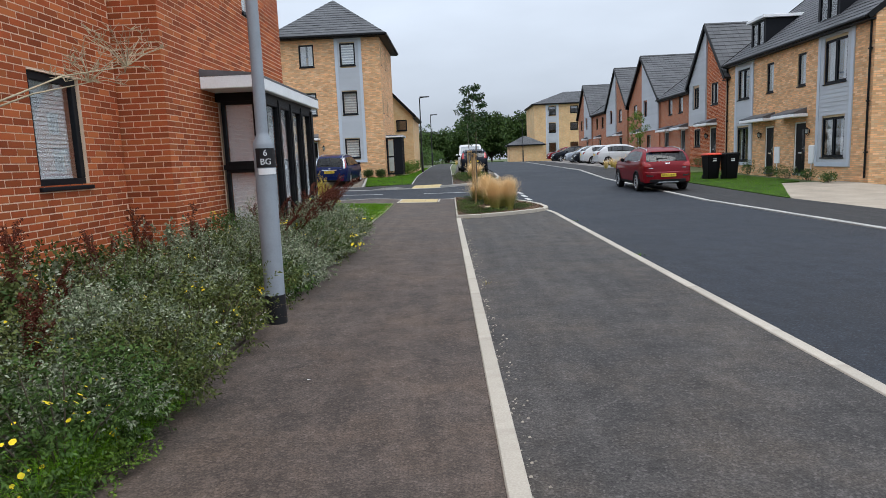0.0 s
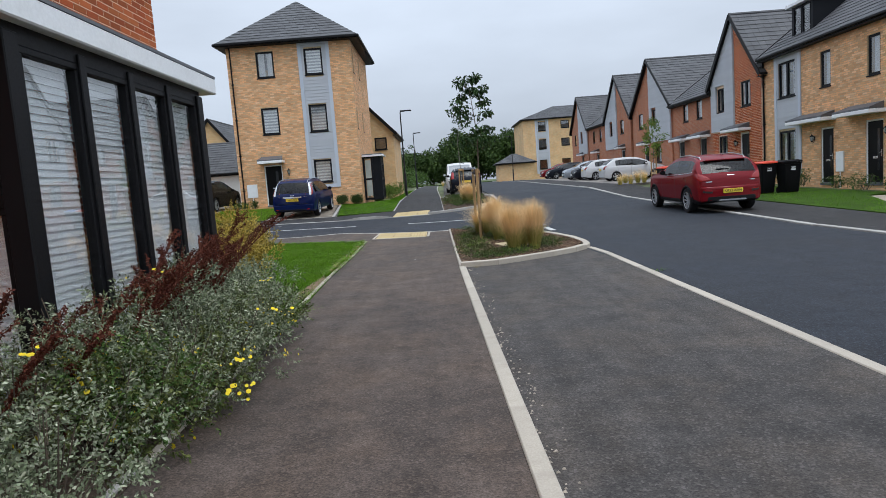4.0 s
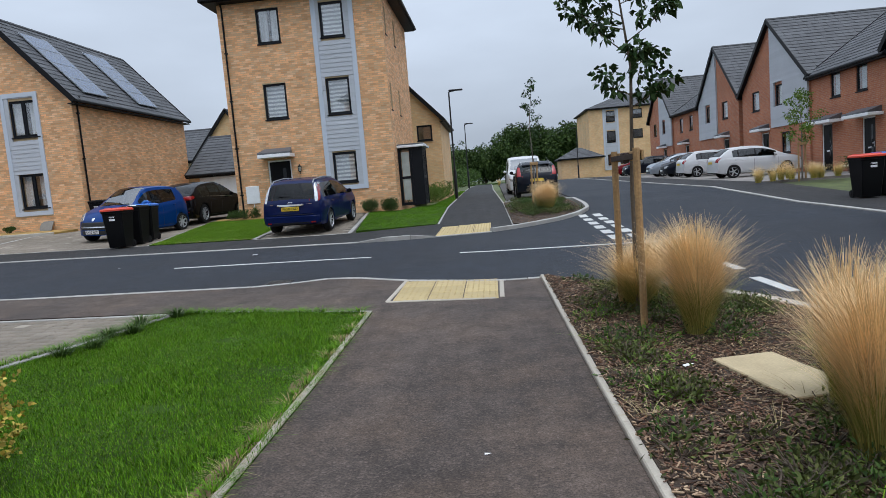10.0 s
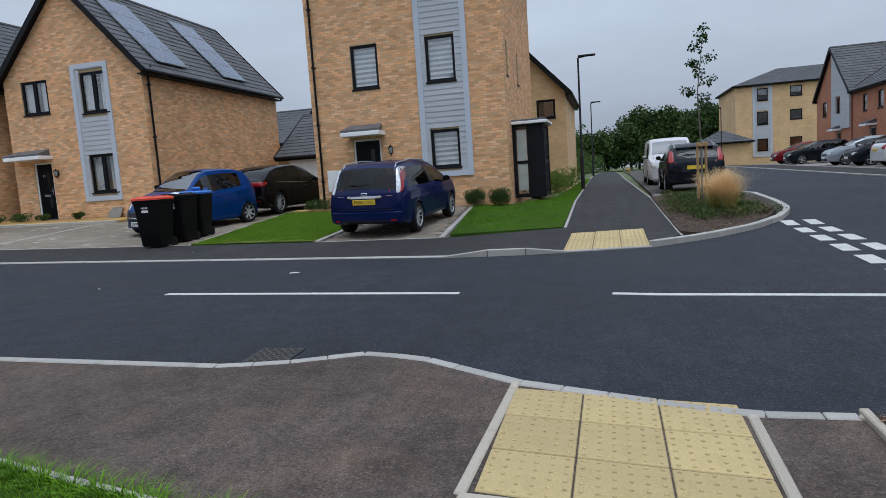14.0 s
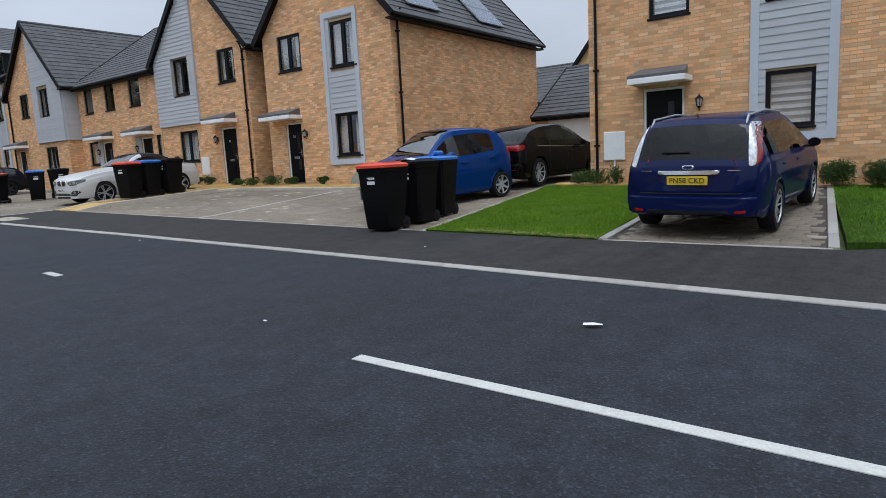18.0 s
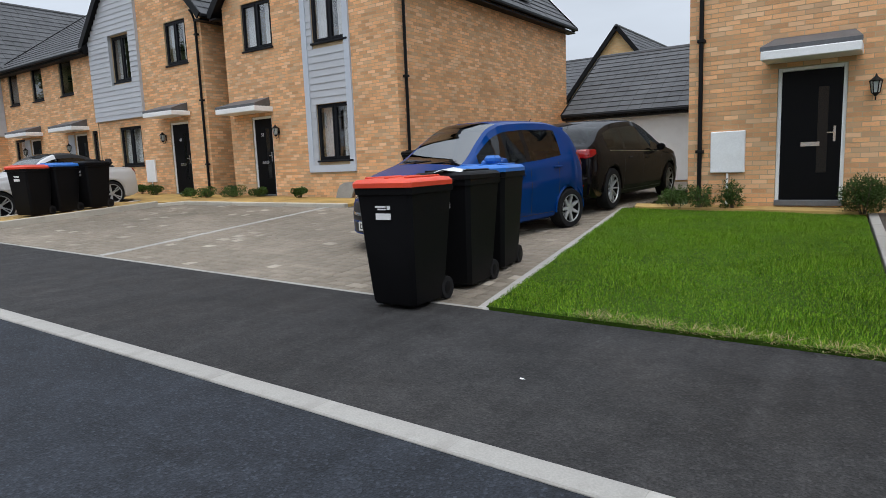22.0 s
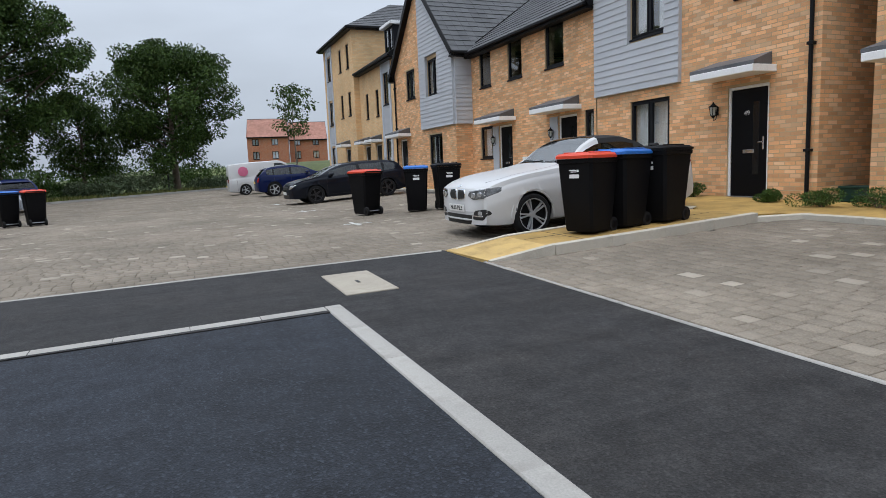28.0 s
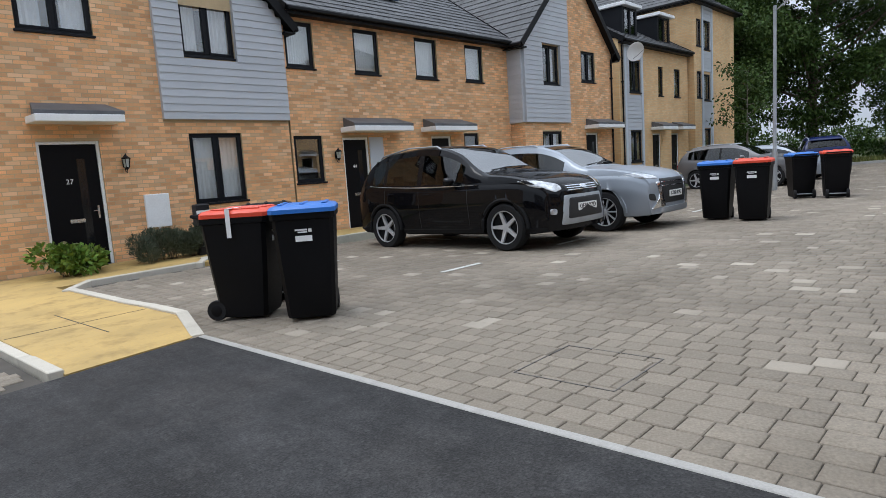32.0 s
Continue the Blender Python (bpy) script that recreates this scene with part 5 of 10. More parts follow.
# detached house with solar panels
h1 = house("detached_house", N(-22.95, 38.3, 0.95), 6.03, 9.0, 5.2, 8.42, "y", "detached buff brick house with solar panels on the roof",
           wins=[(0.78, 1.97, 3.90, 5.10, 2)], doors=[(0.9, 1.72, 0.06, 2.16, "51", False, (-0.05, 2.02, 2.26))],
           panels=[(3.09, 4.67, 0.64, 5.47, [(3.43, 4.59, 0.93, 2.29, 2), (3.43, 4.59, 3.75, 5.17, 2)])],
           lamps=[(1.98, 1.7)], pipes_right=[0.25], pipes_left=[0.3])
for y in (0.9, 4.9):
    solar_array(h1, (6.31, 5.05), (3.015, 8.52), y, y + 1.65, 0.45, 4.05, 4)

# house with the weatherboarded half gable, next to it
house("gabled_house", N(-29.9, 38.15, 1.0), 6.15, 9.0, 5.2, 8.42, "y", "buff brick house with a grey weatherboarded half gable",
           wins=[(4.35, 5.42, 3.86, 5.08, 2), (1.3, 2.5, 3.68, 5.1, 2), (1.3, 2.6, 1.0, 2.25, 2, "full")],
           doors=[(4.2, 5.15, 0.06, 2.2, "49", False, (3.6, 5.5, 2.36))], clads=[(0.0, 2.95, 2.5)],
           lamps=[(3.95, 1.75)], boxes=[(2.75, 3.25, 0.45, 1.15)], pipes=[6.0])

# terrace on the north side of the court
nt = house("terrace_house", N(-37.45, 38.15, 1.0), 7.5, 9.0, 5.0, 8.2, "x", "buff brick terrace house with eaves to the court",
           wins=[(0.8, 1.65, 3.6, 4.85, 1, "none"), (2.85, 3.75, 3.6, 4.85, 1, "none"), (5.1, 6.05, 3.6, 4.85, 1, "none"), (0.75, 1.7, 1.15, 2.25, 1, "curtain"), (7.0, 7.4, 1.0, 2.25, 1, "venetian")],
           doors=[(2.15, 3.05, 0.06, 2.2, "", False, (1.2, 3.55, 2.3)), (5.75, 6.65, 0.06, 2.2, "", False, (4.9, 7.1, 2.3))], sides="", lamps=[(1.9, 1.7), (5.5, 1.7)])
for a, b in ((1.72, 2.13), (5.32, 5.73)):
    part("door_side_panel", mapped(Geo().box(a, b, 0.0, 0.03, 0.06, 2.2, 0.004), FRONT(0, 0)), CLAD_TRIM, nt, "pale grey panel beside the door", tidy=True)
for a in (3.75, 4.55):
    meter_box(nt, FRONT(0, 0), a, a + 0.42, 0.42, 1.12)
house("gabled_house", N(-44.0, 37.5, 1.0), 6.6, 9.6, 5.15, 8.42, "y", "buff brick house with a grey weatherboarded half gable",
           wins=[(1.5, 2.55, 3.85, 5.05, 2), (4.0, 5.2, 3.7, 5.1, 2), (3.95, 5.3, 1.0, 2.2, 2)], doors=[(0.45, 1.3, 0.06, 2.2, "", False, (-0.3, 2.1, 2.3))],
           clads=[(3.3, 6.6, 2.45)], right=[(0.0, 0.66, 2.45)], sides="R", pipes=[0.1])
house("town_house", N(-50.3, 37.6, 1.0), 6.2, 9.0, 6.2, 9.0, "x", "buff brick town house with dormers",
      wins=[(1.1, 1.6, 3.6, 4.9), (2.9, 3.4, 3.6, 4.9)], doors=[(0.6, 1.5, 0.06, 2.2), (2.6, 3.5, 0.06, 2.2)], panels=[(4.0, 5.4, 0.7, 6.1, [(4.3, 5.1, 1.0, 2.4, 1), (4.3, 5.1, 4.0, 5.5, 1)])], fine=False, pipes=[6.1])
house("town_house", N(-57.3, 37.3, 1.0), 7.0, 9.0, 8.6, 10.8, "hip", "three-storey buff brick town house with hipped roof",
      wins=[(3.9, 4.5, 4.0, 5.3), (3.9, 4.5, 6.6, 7.9), (5.6, 6.2, 4.0, 5.3), (5.6, 6.2, 6.6, 7.9)], doors=[(4.6, 5.5, 0.06, 2.2)],
      panels=[(0.7, 2.2, 0.7, 8.5, [(1.0, 1.9, 1.0, 2.4, 1), (1.0, 1.9, 3.8, 5.2, 1), (1.0, 1.9, 6.5, 7.9, 1)])], fine=False)

# south side of the court: seen from the court, left to right runs westwards
house("gabled_house", S(-24.3, 14.4, 0.42), 6.3, 9.0, 5.15, 8.4, "y", "buff brick house with a grey weatherboarded half gable",
            wins=[(1.0, 2.25, 4.35, 5.6, 2), (3.9, 5.1, 4.15, 5.5, 2), (3.85, 5.05, 1.08, 2.55, 2, "full")], doors=[(1.05, 2.1, 0.06, 2.42, "27", False, (0.75, 2.6, 2.72))],
            clads=[(3.35, 6.3, 2.83)], lamps=[(2.5, 1.95)], boxes=[(2.78, 3.27, 0.68, 1.35)], sides="")
st = house("terrace_house", S(-30.65, 14.4, 0.42), 8.6, 9.0, 5.5, 8.6, "x", "buff brick terrace house with solar panels and eaves to the court",
           wins=[(0.0 + 0.05, 0.85, 4.08, 5.15, 1, "full"), (2.1, 2.95, 4.06, 5.18, 1, "full"), (4.3, 5.2, 4.06, 5.18, 1, "full"), (6.45, 7.3, 4.08, 5.18, 1, "full"), (0.0 + 0.05, 0.88, 1.35, 2.48, 1, "none"), (6.2, 6.9, 1.35, 2.5, 1, "none")],
           doors=[(1.5, 2.35, 0.06, 2.42, "44", False, (1.2, 3.75, 2.54)), (4.75, 5.6, 0.06, 2.42, "", False, (4.1, 6.4, 2.54))], lamps=[(1.25, 1.95)], sides="")
part("door_side_panel", mapped(Geo().box(2.37, 2.85, 0.0, 0.03, 0.06, 2.42, 0.004), FRONT(0, 0)), CLAD_TRIM, st, "pale grey panel beside the door", tidy=True)
house("gabled_house", S(-39.3, 14.95, 0.42), 5.9, 9.5, 5.5, 8.5, "y", "buff brick house with a grey weatherboarded half gable",
            wins=[(1.05, 2.15, 4.1, 5.4, 2), (3.65, 4.65, 4.3, 5.4, 2), (1.0, 2.2, 1.2, 2.5, 2)], doors=[(3.85, 4.7, 0.06, 2.42, "", False, (3.5, 6.0, 2.58))],
            clads=[(0.0, 2.7, 2.8)], left=[(0.0, 0.6, 2.8)], sides="L", pipes=[5.8])
sp = house("town_house", S(-46.5, 14.6, 0.42), 7.0, 9.0, 6.3, 9.0, "x", "buff brick town house with dormers",
           wins=[(3.7, 4.2, 4.1, 5.4), (5.4, 6.1, 4.1, 5.4)], doors=[(3.0, 3.8, 0.06, 2.4, "", False, (2.6, 4.6, 2.55)), (5.0, 5.8, 0.06, 2.4, "", False, (4.8, 6.6, 2.55))],
           panels=[(0.4, 2.1, 0.9, 6.2, [(0.85, 1.9, 1.2, 2.55, 2), (0.85, 1.9, 4.15, 5.5, 2)])], fine=False, pipes=[0.2])
house("town_house", S(-53.6, 14.9, 0.42), 5.5, 9.0, 8.7, 11.0, "hip", "three-storey buff brick town house with hipped roof",
      wins=[(0.3, 0.9, 4.1, 5.4), (0.3, 0.9, 6.6, 7.9)], panels=[(0.9, 2.3, 0.8, 8.6, [(1.1, 2.0, 1.2, 2.6, 1), (1.1, 2.0, 4.0, 5.3, 1), (1.1, 2.0, 6.5, 7.9, 1)])], fine=False)


# houses across the main road, from the near end away
r1 = house("terrace_house", E_(14.6, 34.9, 0.25), 12.0, 9.0, 5.75, 9.1, "x", "buff brick terrace house with dormers in a slate-grey roof",
           wins=[(4.3, 4.95, 3.75, 5.1), (7.0, 7.65, 3.75, 5.1)], doors=[(4.3, 5.1, 0.06, 2.2, "", False, (2.5, 5.6, 2.45)), (6.9, 7.8, 0.06, 2.25, "", False, (5.7, 8.2, 2.45))],
           panels=[(1.0, 3.0, 0.4, 5.6, [(1.3, 2.6, 0.6, 2.3, 2), (1.3, 2.6, 3.7, 5.2, 2)]), (8.6, 10.9, 0.4, 5.6, [(9.0, 10.5, 0.75, 2.3, 2), (9.0, 10.5, 3.6, 5.25, 2)])],
           lamps=[(3.9, 1.8), (8.1, 1.8)], boxes=[(5.3, 5.75, 0.5, 1.25), (8.15, 8.55, 0.5, 1.25)], pipes=[0.1, 11.85], sides="R")
r2 = house("gabled_house", E_(14.5, 40.1, 0.55), 5.2, 9.0, 4.95, 7.9, "y", "red brick house with a grey weatherboarded half gable",
           wins=[(0.6, 1.6, 3.45, 4.65, 2), (3.2, 4.2, 3.45, 4.65, 2), (0.7, 1.7, 1.15, 2.2, 2)], doors=[(3.1, 4.0, 0.06, 2.2, "", False, (1.9, 4.4, 2.3))], clads=[(0.0, 2.6, 2.45)], brick="red", sides="", lamps=[(2.8, 1.7)])
r3 = house("terrace_house", E_(14.6, 46.2, 0.65), 6.1, 9.0, 4.6, 7.8, "x", "red brick terrace house with eaves to the road",
           wins=[(1.7, 2.5, 3.3, 4.4), (3.7, 4.5, 3.3, 4.4)], doors=[(0.9, 1.8, 0.06, 2.2, "", False, (0.4, 3.0, 2.2)), (4.1, 5.0, 0.06, 2.2, "", False, (3.4, 5.8, 2.2))], brick="red", fine=False)
house("gabled_house", E_(14.5, 54.2, 0.7), 8.0, 9.0, 4.7, 8.0, "y", "red brick house with a grey weatherboarded half gable",
           wins=[(1.4, 2.4, 3.5, 4.6), (4.4, 5.4, 3.5, 4.6), (5.0, 6.0, 1.0, 2.1)], doors=[(2.6, 3.5, 0.06, 2.2)], clads=[(4.0, 8.0, 2.4)], brick="red", fine=False)
house("gabled_house", E_(14.5, 62.0, 0.75), 7.2, 9.0, 4.9, 8.2, "y", "red brick house with a grey weatherboarded half gable",
           wins=[(1.4, 2.4, 3.5, 4.6), (4.4, 5.4, 3.5, 4.6)], doors=[(4.6, 5.5, 0.06, 2.2)], clads=[(0.0, 3.6, 2.4)], brick="red", fine=False)
house("terrace_house", E_(14.6, 69.0, 0.8), 7.0, 9.0, 4.9, 7.9, "x", "red brick terrace house with eaves to the road",
           wins=[(1.7, 2.5, 3.3, 4.4), (4.2, 5.0, 3.3, 4.4)], doors=[(3.0, 3.9, 0.06, 2.2)], brick="red", fine=False)
house("gabled_house", E_(14.5, 76.5, 0.8), 7.4, 9.0, 5.0, 8.3, "y", "red brick house with a grey weatherboarded half gable",
           wins=[(1.4, 2.4, 3.5, 4.6), (4.6, 5.6, 3.5, 4.6)], doors=[(4.6, 5.5, 0.06, 2.2)], clads=[(3.7, 7.4, 2.4)], brick="red", fine=False)
house("apartment_block", N(10.9, 90, 1.0), 16.0, 10.0, 7.8, 9.8, "hip", "three-storey buff brick apartment block with hipped roof",
      wins=[(5.0, 6.1, 4.1, 5.1), (5.0, 6.1, 6.4, 7.4), (7.6, 8.7, 4.1, 5.1), (7.6, 8.7, 6.4, 7.4), (10.4, 11.5, 4.1, 5.1), (10.4, 11.5, 6.4, 7.4), (5.0, 6.1, 1.4, 2.4), (7.6, 8.7, 1.4, 2.4)],
      panels=[(1.6, 3.4, 0.6, 7.7, [(2.0, 3.0, 1.2, 2.4, 1), (2.0, 3.0, 3.8, 5.1, 1), (2.0, 3.0, 6.2, 7.4, 1)])], fine=False, blind="none")
house("outbuilding", N(7.0, 86, 1.0), 4.5, 4.0, 2.2, 3.4, "hip", "low buff brick outbuilding with a tiled roof", fine=False)

# houses behind, glimpsed between the others
house("house", N(-21.45, 58, 1.1), 4.9, 8.0, 3.7, 6.75, "y", "buff brick house with a steep gable behind the drive", fine=False, over=0.2)
house("house", N(-27.5, 58.6, 1.1), 6.0, 5.4, 3.7, 5.9, "x", "buff brick house with eaves to the drive", wins=[(4.7, 5.4, 2.75, 3.5)], fine=False)
gar = house("garage", N(-16.35, 46.0, 0.95), 6.2, 6.0, 2.15, 4.1, "x", "buff brick garage with a white door and tiled roof", fine=False)
part("garage_door", mapped(Geo().box(0.6, 5.4, 0.0, 0.05, 0.0, 2.0, 0.01), FRONT(0, 0)), WHITE_TRIM, gar, "white garage door")

# ---- red brick house with the glazed bay, beside the path ----
EAST = lambda x, y, z: pose(x, y, z, 0, 0, 90)
house("red_brick_house", EAST(-3.72, 8.15, 0.0), 5.7, 8.0, 8.6, 11.0, "hip", "tall red brick house with a glazed corner bay by the path",
           wins=[(3.35, 4.05, 4.25, 5.6, 1, "venetian")], brick="red", sides="L", over=0.35)
rbk = house("red_brick_house", EAST(-4.32, -7.0, 0.0), 15.1, 7.0, 8.6, 11.0, "hip", "red brick house wing set back behind the shrubs",
            wins=[(13.42, 14.30, 1.40, 2.60, 1, "venetian")], brick="red", sides="", over=0.35, gap=(11.0, 15.1, 1.35, 2.625))
# the glazed bay: dark frames, white slatted blinds, white-edged flat roof
bay = thing("bay_window", EAST(-3.72, 9.85, 0.0), "black-framed glazed bay with white slatted blinds and a flat roof", "bay window")
BX, BL, BZ = 0.74, 3.25, 2.62


def bay_light(to, a, b, c, d):
    e = 0.05
    fr = Geo().box(a, b, -0.08, 0, c, c + e, 0.006).box(a, b, -0.08, 0, d - e, d, 0.006).box(a, a + e, -0.08, 0, c + e, d - e, 0.006).box(b - e, b, -0.08, 0, c + e, d - e, 0.006)
    f = part("frame", mapped(fr, to), BLACK_TRIM, bay, tidy=True)
    part("pane", mapped(Geo().box(a + e, b - e, -0.045, -0.039, c + e, d - e), to), PANE, f).visible_shadow = False
    sl = Geo()
    k = c + e
    while k < d - e - 0.02:
        sl.add([(a + e, -0.09, k), (b - e, -0.09, k), (b - e, -0.100, k + 0.0545), (a + e, -0.100, k + 0.0545)], [(0, 1, 2, 3)])
        k += 0.055
    part("blind", mapped(sl, to), BLIND, f, "white slatted blind", kind="stuff")


bfront = lambda u, n, z: (u, -BX - n, z)
bside = lambda u, n, z: (-n, -u, z)
bfar = lambda u, n, z: (BL + n, -u, z)
for k in range(4):
    a = 0.10 + k * (BL - 0.2) / 4
    bay_light(bfront, a + 0.03, a + (BL - 0.2) / 4 - 0.03, 0.16, 2.55)
bay_light(bside, 0.08, BX - 0.12, 1.58, 2.55)
bay_light(bside, 0.08, BX - 0.12, 0.16, 1.50)
bay_light(bfar, 0.08, BX - 0.12, 0.16, 2.55)
for x, y in ((0.05, -BX + 0.05), (BL - 0.05, -BX + 0.05)):
    part("corner_post", Geo().box(x - 0.075, x + 0.075, y - 0.075, y + 0.075, 0.0, BZ, 0.008), BLACK_TRIM, bay)
for k in range(1, 4):
    x = 0.10 + k * (BL - 0.2) / 4
    part("post", Geo().box(x - 0.045, x + 0.045, -BX - 0.02, -BX + 0.08, 0.0, BZ, 0.006), BLACK_TRIM, bay)
part("plinth", Geo().box(0, BL, -BX + 0.01, 0, -0.2, 0.16), RED_MORTAR, bay)
part("transom", Geo().box(-0.01, 0.07, -BX + 0.1, -0.05, 1.50, 1.58), BLACK_TRIM, bay)
part("head", Geo().box(0, BL, -BX, 0, 2.55, BZ + 0.06), BLACK_TRIM, bay)
rf = part("flat_roof", Geo().box(-0.55, BL + 0.30, -BX - 0.10, -0.006, 2.68, 2.86, 0.012), WHITE_TRIM, bay, "white fascia of the bay roof")
part("lead_top", Geo().add([(-0.55, -0.01, 2.965), (BL + 0.3, -0.01, 2.965), (BL + 0.3, -BX - 0.10, 2.89), (-0.55, -BX - 0.10, 2.89), (-0.55, -0.01, 2.86), (BL + 0.3, -0.01, 2.86), (BL + 0.3, -BX - 0.10, 2.86), (-0.55, -BX - 0.10, 2.86)],
                           [(0, 3, 2, 1), (3, 7, 6, 2), (0, 4, 7, 3), (1, 2, 6, 5)]), LEAD, rf, "grey lead roof with upstand")
part("side_wall", Geo().box(0.09, 0.2, -0.02, 0.0, 0.0, BZ), RED_MORTAR, bay)

# ---- vehicles ----
def paint(name, col, flake=0.0):
    return mat("car_paint_" + name, col, 0.45, 0.04, 1.5, 200, 0.04, 0.0, metal=flake, coat=0.45, spec=0.02)


CAR_GLASS = glass_of("car_glass", (0.14, 0.17, 0.17), gloss=0.07)
REAR_GLASS = glass_of("rear_glass", (0.10, 0.13, 0.14), gloss=0.035)
SCREEN_GLASS = glass_of("windscreen_glass", (0.30, 0.36, 0.36), gloss=0.30)
PALE_SCREEN = glass_of("pale_windscreen_glass", (0.36, 0.42, 0.42), gloss=0.28)
GLOSS_BLACK = mat("gloss_black_trim", (0.006, 0.006, 0.007), 0.2, 0.1, 4, 60, 0.1, 0.0, spec=0.25)
TYRE = mat("tyre_rubber", (0.012, 0.012, 0.013), 0.85, 0.2, 6, 60, 0.2, 0.3, spec=0.25)
ALLOY = mat("alloy_rim", (0.46, 0.47, 0.49), 0.35, 0.08, 5, 60, 0.08, 0.0, metal=0.3)
DARK_ALLOY = mat("dark_rim", (0.05, 0.05, 0.055), 0.35, 0.1, 5, 60, 0.1, 0.0, metal=0.6)
PLASTIC = mat("rough_black_plastic", (0.009, 0.009, 0.010), 0.65, 0.15, 3, 120, 0.15, 0.2, spec=0.15)
RED_LENS = mat("red_lens", (0.26, 0.004, 0.004), 0.2, 0.1, 8, 60, 0.1, 0.0, coat=0.3)
CLEAR_LENS = mat("clear_lens", (0.55, 0.56, 0.57), 0.12, 0.4, 11, 30, 0.3, 0.0, coat=1.0, metal=0.6)
DARK_LENS = mat("dark_headlamp_lens", (0.10, 0.105, 0.11), 0.12, 0.5, 14, 40, 0.3, 0.0, coat=0.8, spec=0.4)
SEAT = mat("seat_cloth", (0.012, 0.012, 0.013), 0.9, 0.2, 6, 90, 0.2, 0.2)
PLATE_Y = mat("yellow_plate", (0.72, 0.50, 0.03), 0.5, 0.05, 4, 60, 0.05, 0.0)
PLATE_W = mat("white_plate", (0.72, 0.72, 0.70), 0.5, 0.05, 4, 60, 0.05, 0.0)
INK = mat("plate_black", (0.012, 0.012, 0.012), 0.6, 0.05, 4, 60, 0.05, 0.0)


def curve_at(rows, x):
    """Smooth curve through (x, value) rows."""
    if x <= rows[0][0]:
        return rows[0][1]
    for (a, p), (b, q) in zip(rows, rows[1:]):
        if x <= b:
            return p + (q - p) * (x - a) / (b - a)
    return rows[-1][1]


WHEELS = {}


def wheel_meshes(r, wide, spokes, dark):
    key = (r, wide, spokes, dark)
    if key not in WHEELS:
        h = wide / 2
        rr = r * (0.77 if spokes == 25 else 0.70)
        tyre = mesh_of("tyre", Geo().lathe([(rr, -h), (r * 0.93, -h), (r * 0.99, -h * 0.75), (r, -h * 0.3), (r, h * 0.3), (r * 0.99, h * 0.75), (r * 0.93, h), (rr, h)], 28, "y"), TYRE, smooth=True, tidy=True)
        g2 = Geo().lathe([(rr, h * 0.95), (rr * 0.95, h * 0.97), (rr * 0.93, h * 0.8)], 28, "y")
        g2.lathe([(0.001, h * 0.75), (rr * 0.2, h * 0.72), (rr * 0.23, h * 0.45)], 14, "y")
        turns = [2 * math.pi * k / spokes for k in range(spokes)] if spokes != 25 else [2 * math.pi * k / 5 + e for k in range(5) for e in (-0.14, 0.14)]
        for a in turns:
            c, s = math.cos(a), math.sin(a)
            w0, w1 = (rr * 0.13, rr * 0.085) if spokes < 9 else (rr * 0.036, rr * 0.045)
            vs = []
            for d, w, n in ((rr * 0.15, w0, h * 0.70), (rr * 0.92, w1, h * 0.86)):
                for y in (n, n - 0.04):
                    for q in (-w, w):
                        vs.append((c * d - s * q, y, s * d + c * q))
            g2.add(vs, [(0, 1, 5, 4), (2, 6, 7, 3), (0, 4, 6, 2), (1, 3, 7, 5), (4, 5, 7, 6), (0, 2, 3, 1)])
        rim = mesh_of("rim", g2, DARK_ALLOY if dark else ALLOY, smooth=True, tidy=True)
        # a black dish stands in for the shade seen between the spokes
        disc = mesh_of("brake_disc", Geo().lathe([(0.001, h * 0.2), (rr * 0.7, h * 0.2), (rr * 0.93, h * 0.35), (rr * 0.935, h * 0.8)], 20, "y"), PLASTIC)
        WHEELS[key] = tyre, rim, disc
    return WHEELS[key]


def plate(parent, m, body, yellow):
    p = part("number_plate", Geo().box(-0.26, 0.26, -0.006, 0.006, -0.056, 0.056, 0.003), PLATE_Y if yellow else PLATE_W, parent, at=m)
    if body:
        text_on(p, body, 0.098, INK, pose(0, -0.008, 0, 90, 0, 0), "plate_text")
    return p


def eased(rows, x):
    """Smooth monotone curve through (x, value) rows."""
    if x <= rows[0][0]:
        return rows[0][1]
    if x >= rows[-1][0]:
        return rows[-1][1]
    k = next(i for i in range(len(rows) - 1) if x <= rows[i + 1][0])
    sl = [(q[1] - p[1]) / (q[0] - p[0]) for p, q in zip(rows, rows[1:])]
    def tan(i):
        if i == 0:
            return sl[0]
        if i == len(rows) - 1:
            return sl[-1]
        return 0.0 if sl[i - 1] * sl[i] <= 0 else 2 * sl[i - 1] * sl[i] / (sl[i - 1] + sl[i])
    (x0, y0), (x1, y1) = rows[k], rows[k + 1]
    h = x1 - x0
    t = (x - x0) / h
    return y0 * (2 * t ** 3 - 3 * t * t + 1) + h * tan(k) * (t ** 3 - 2 * t * t + t) + y1 * (3 * t * t - 2 * t ** 3) + h * tan(k + 1) * (t ** 3 - t * t)


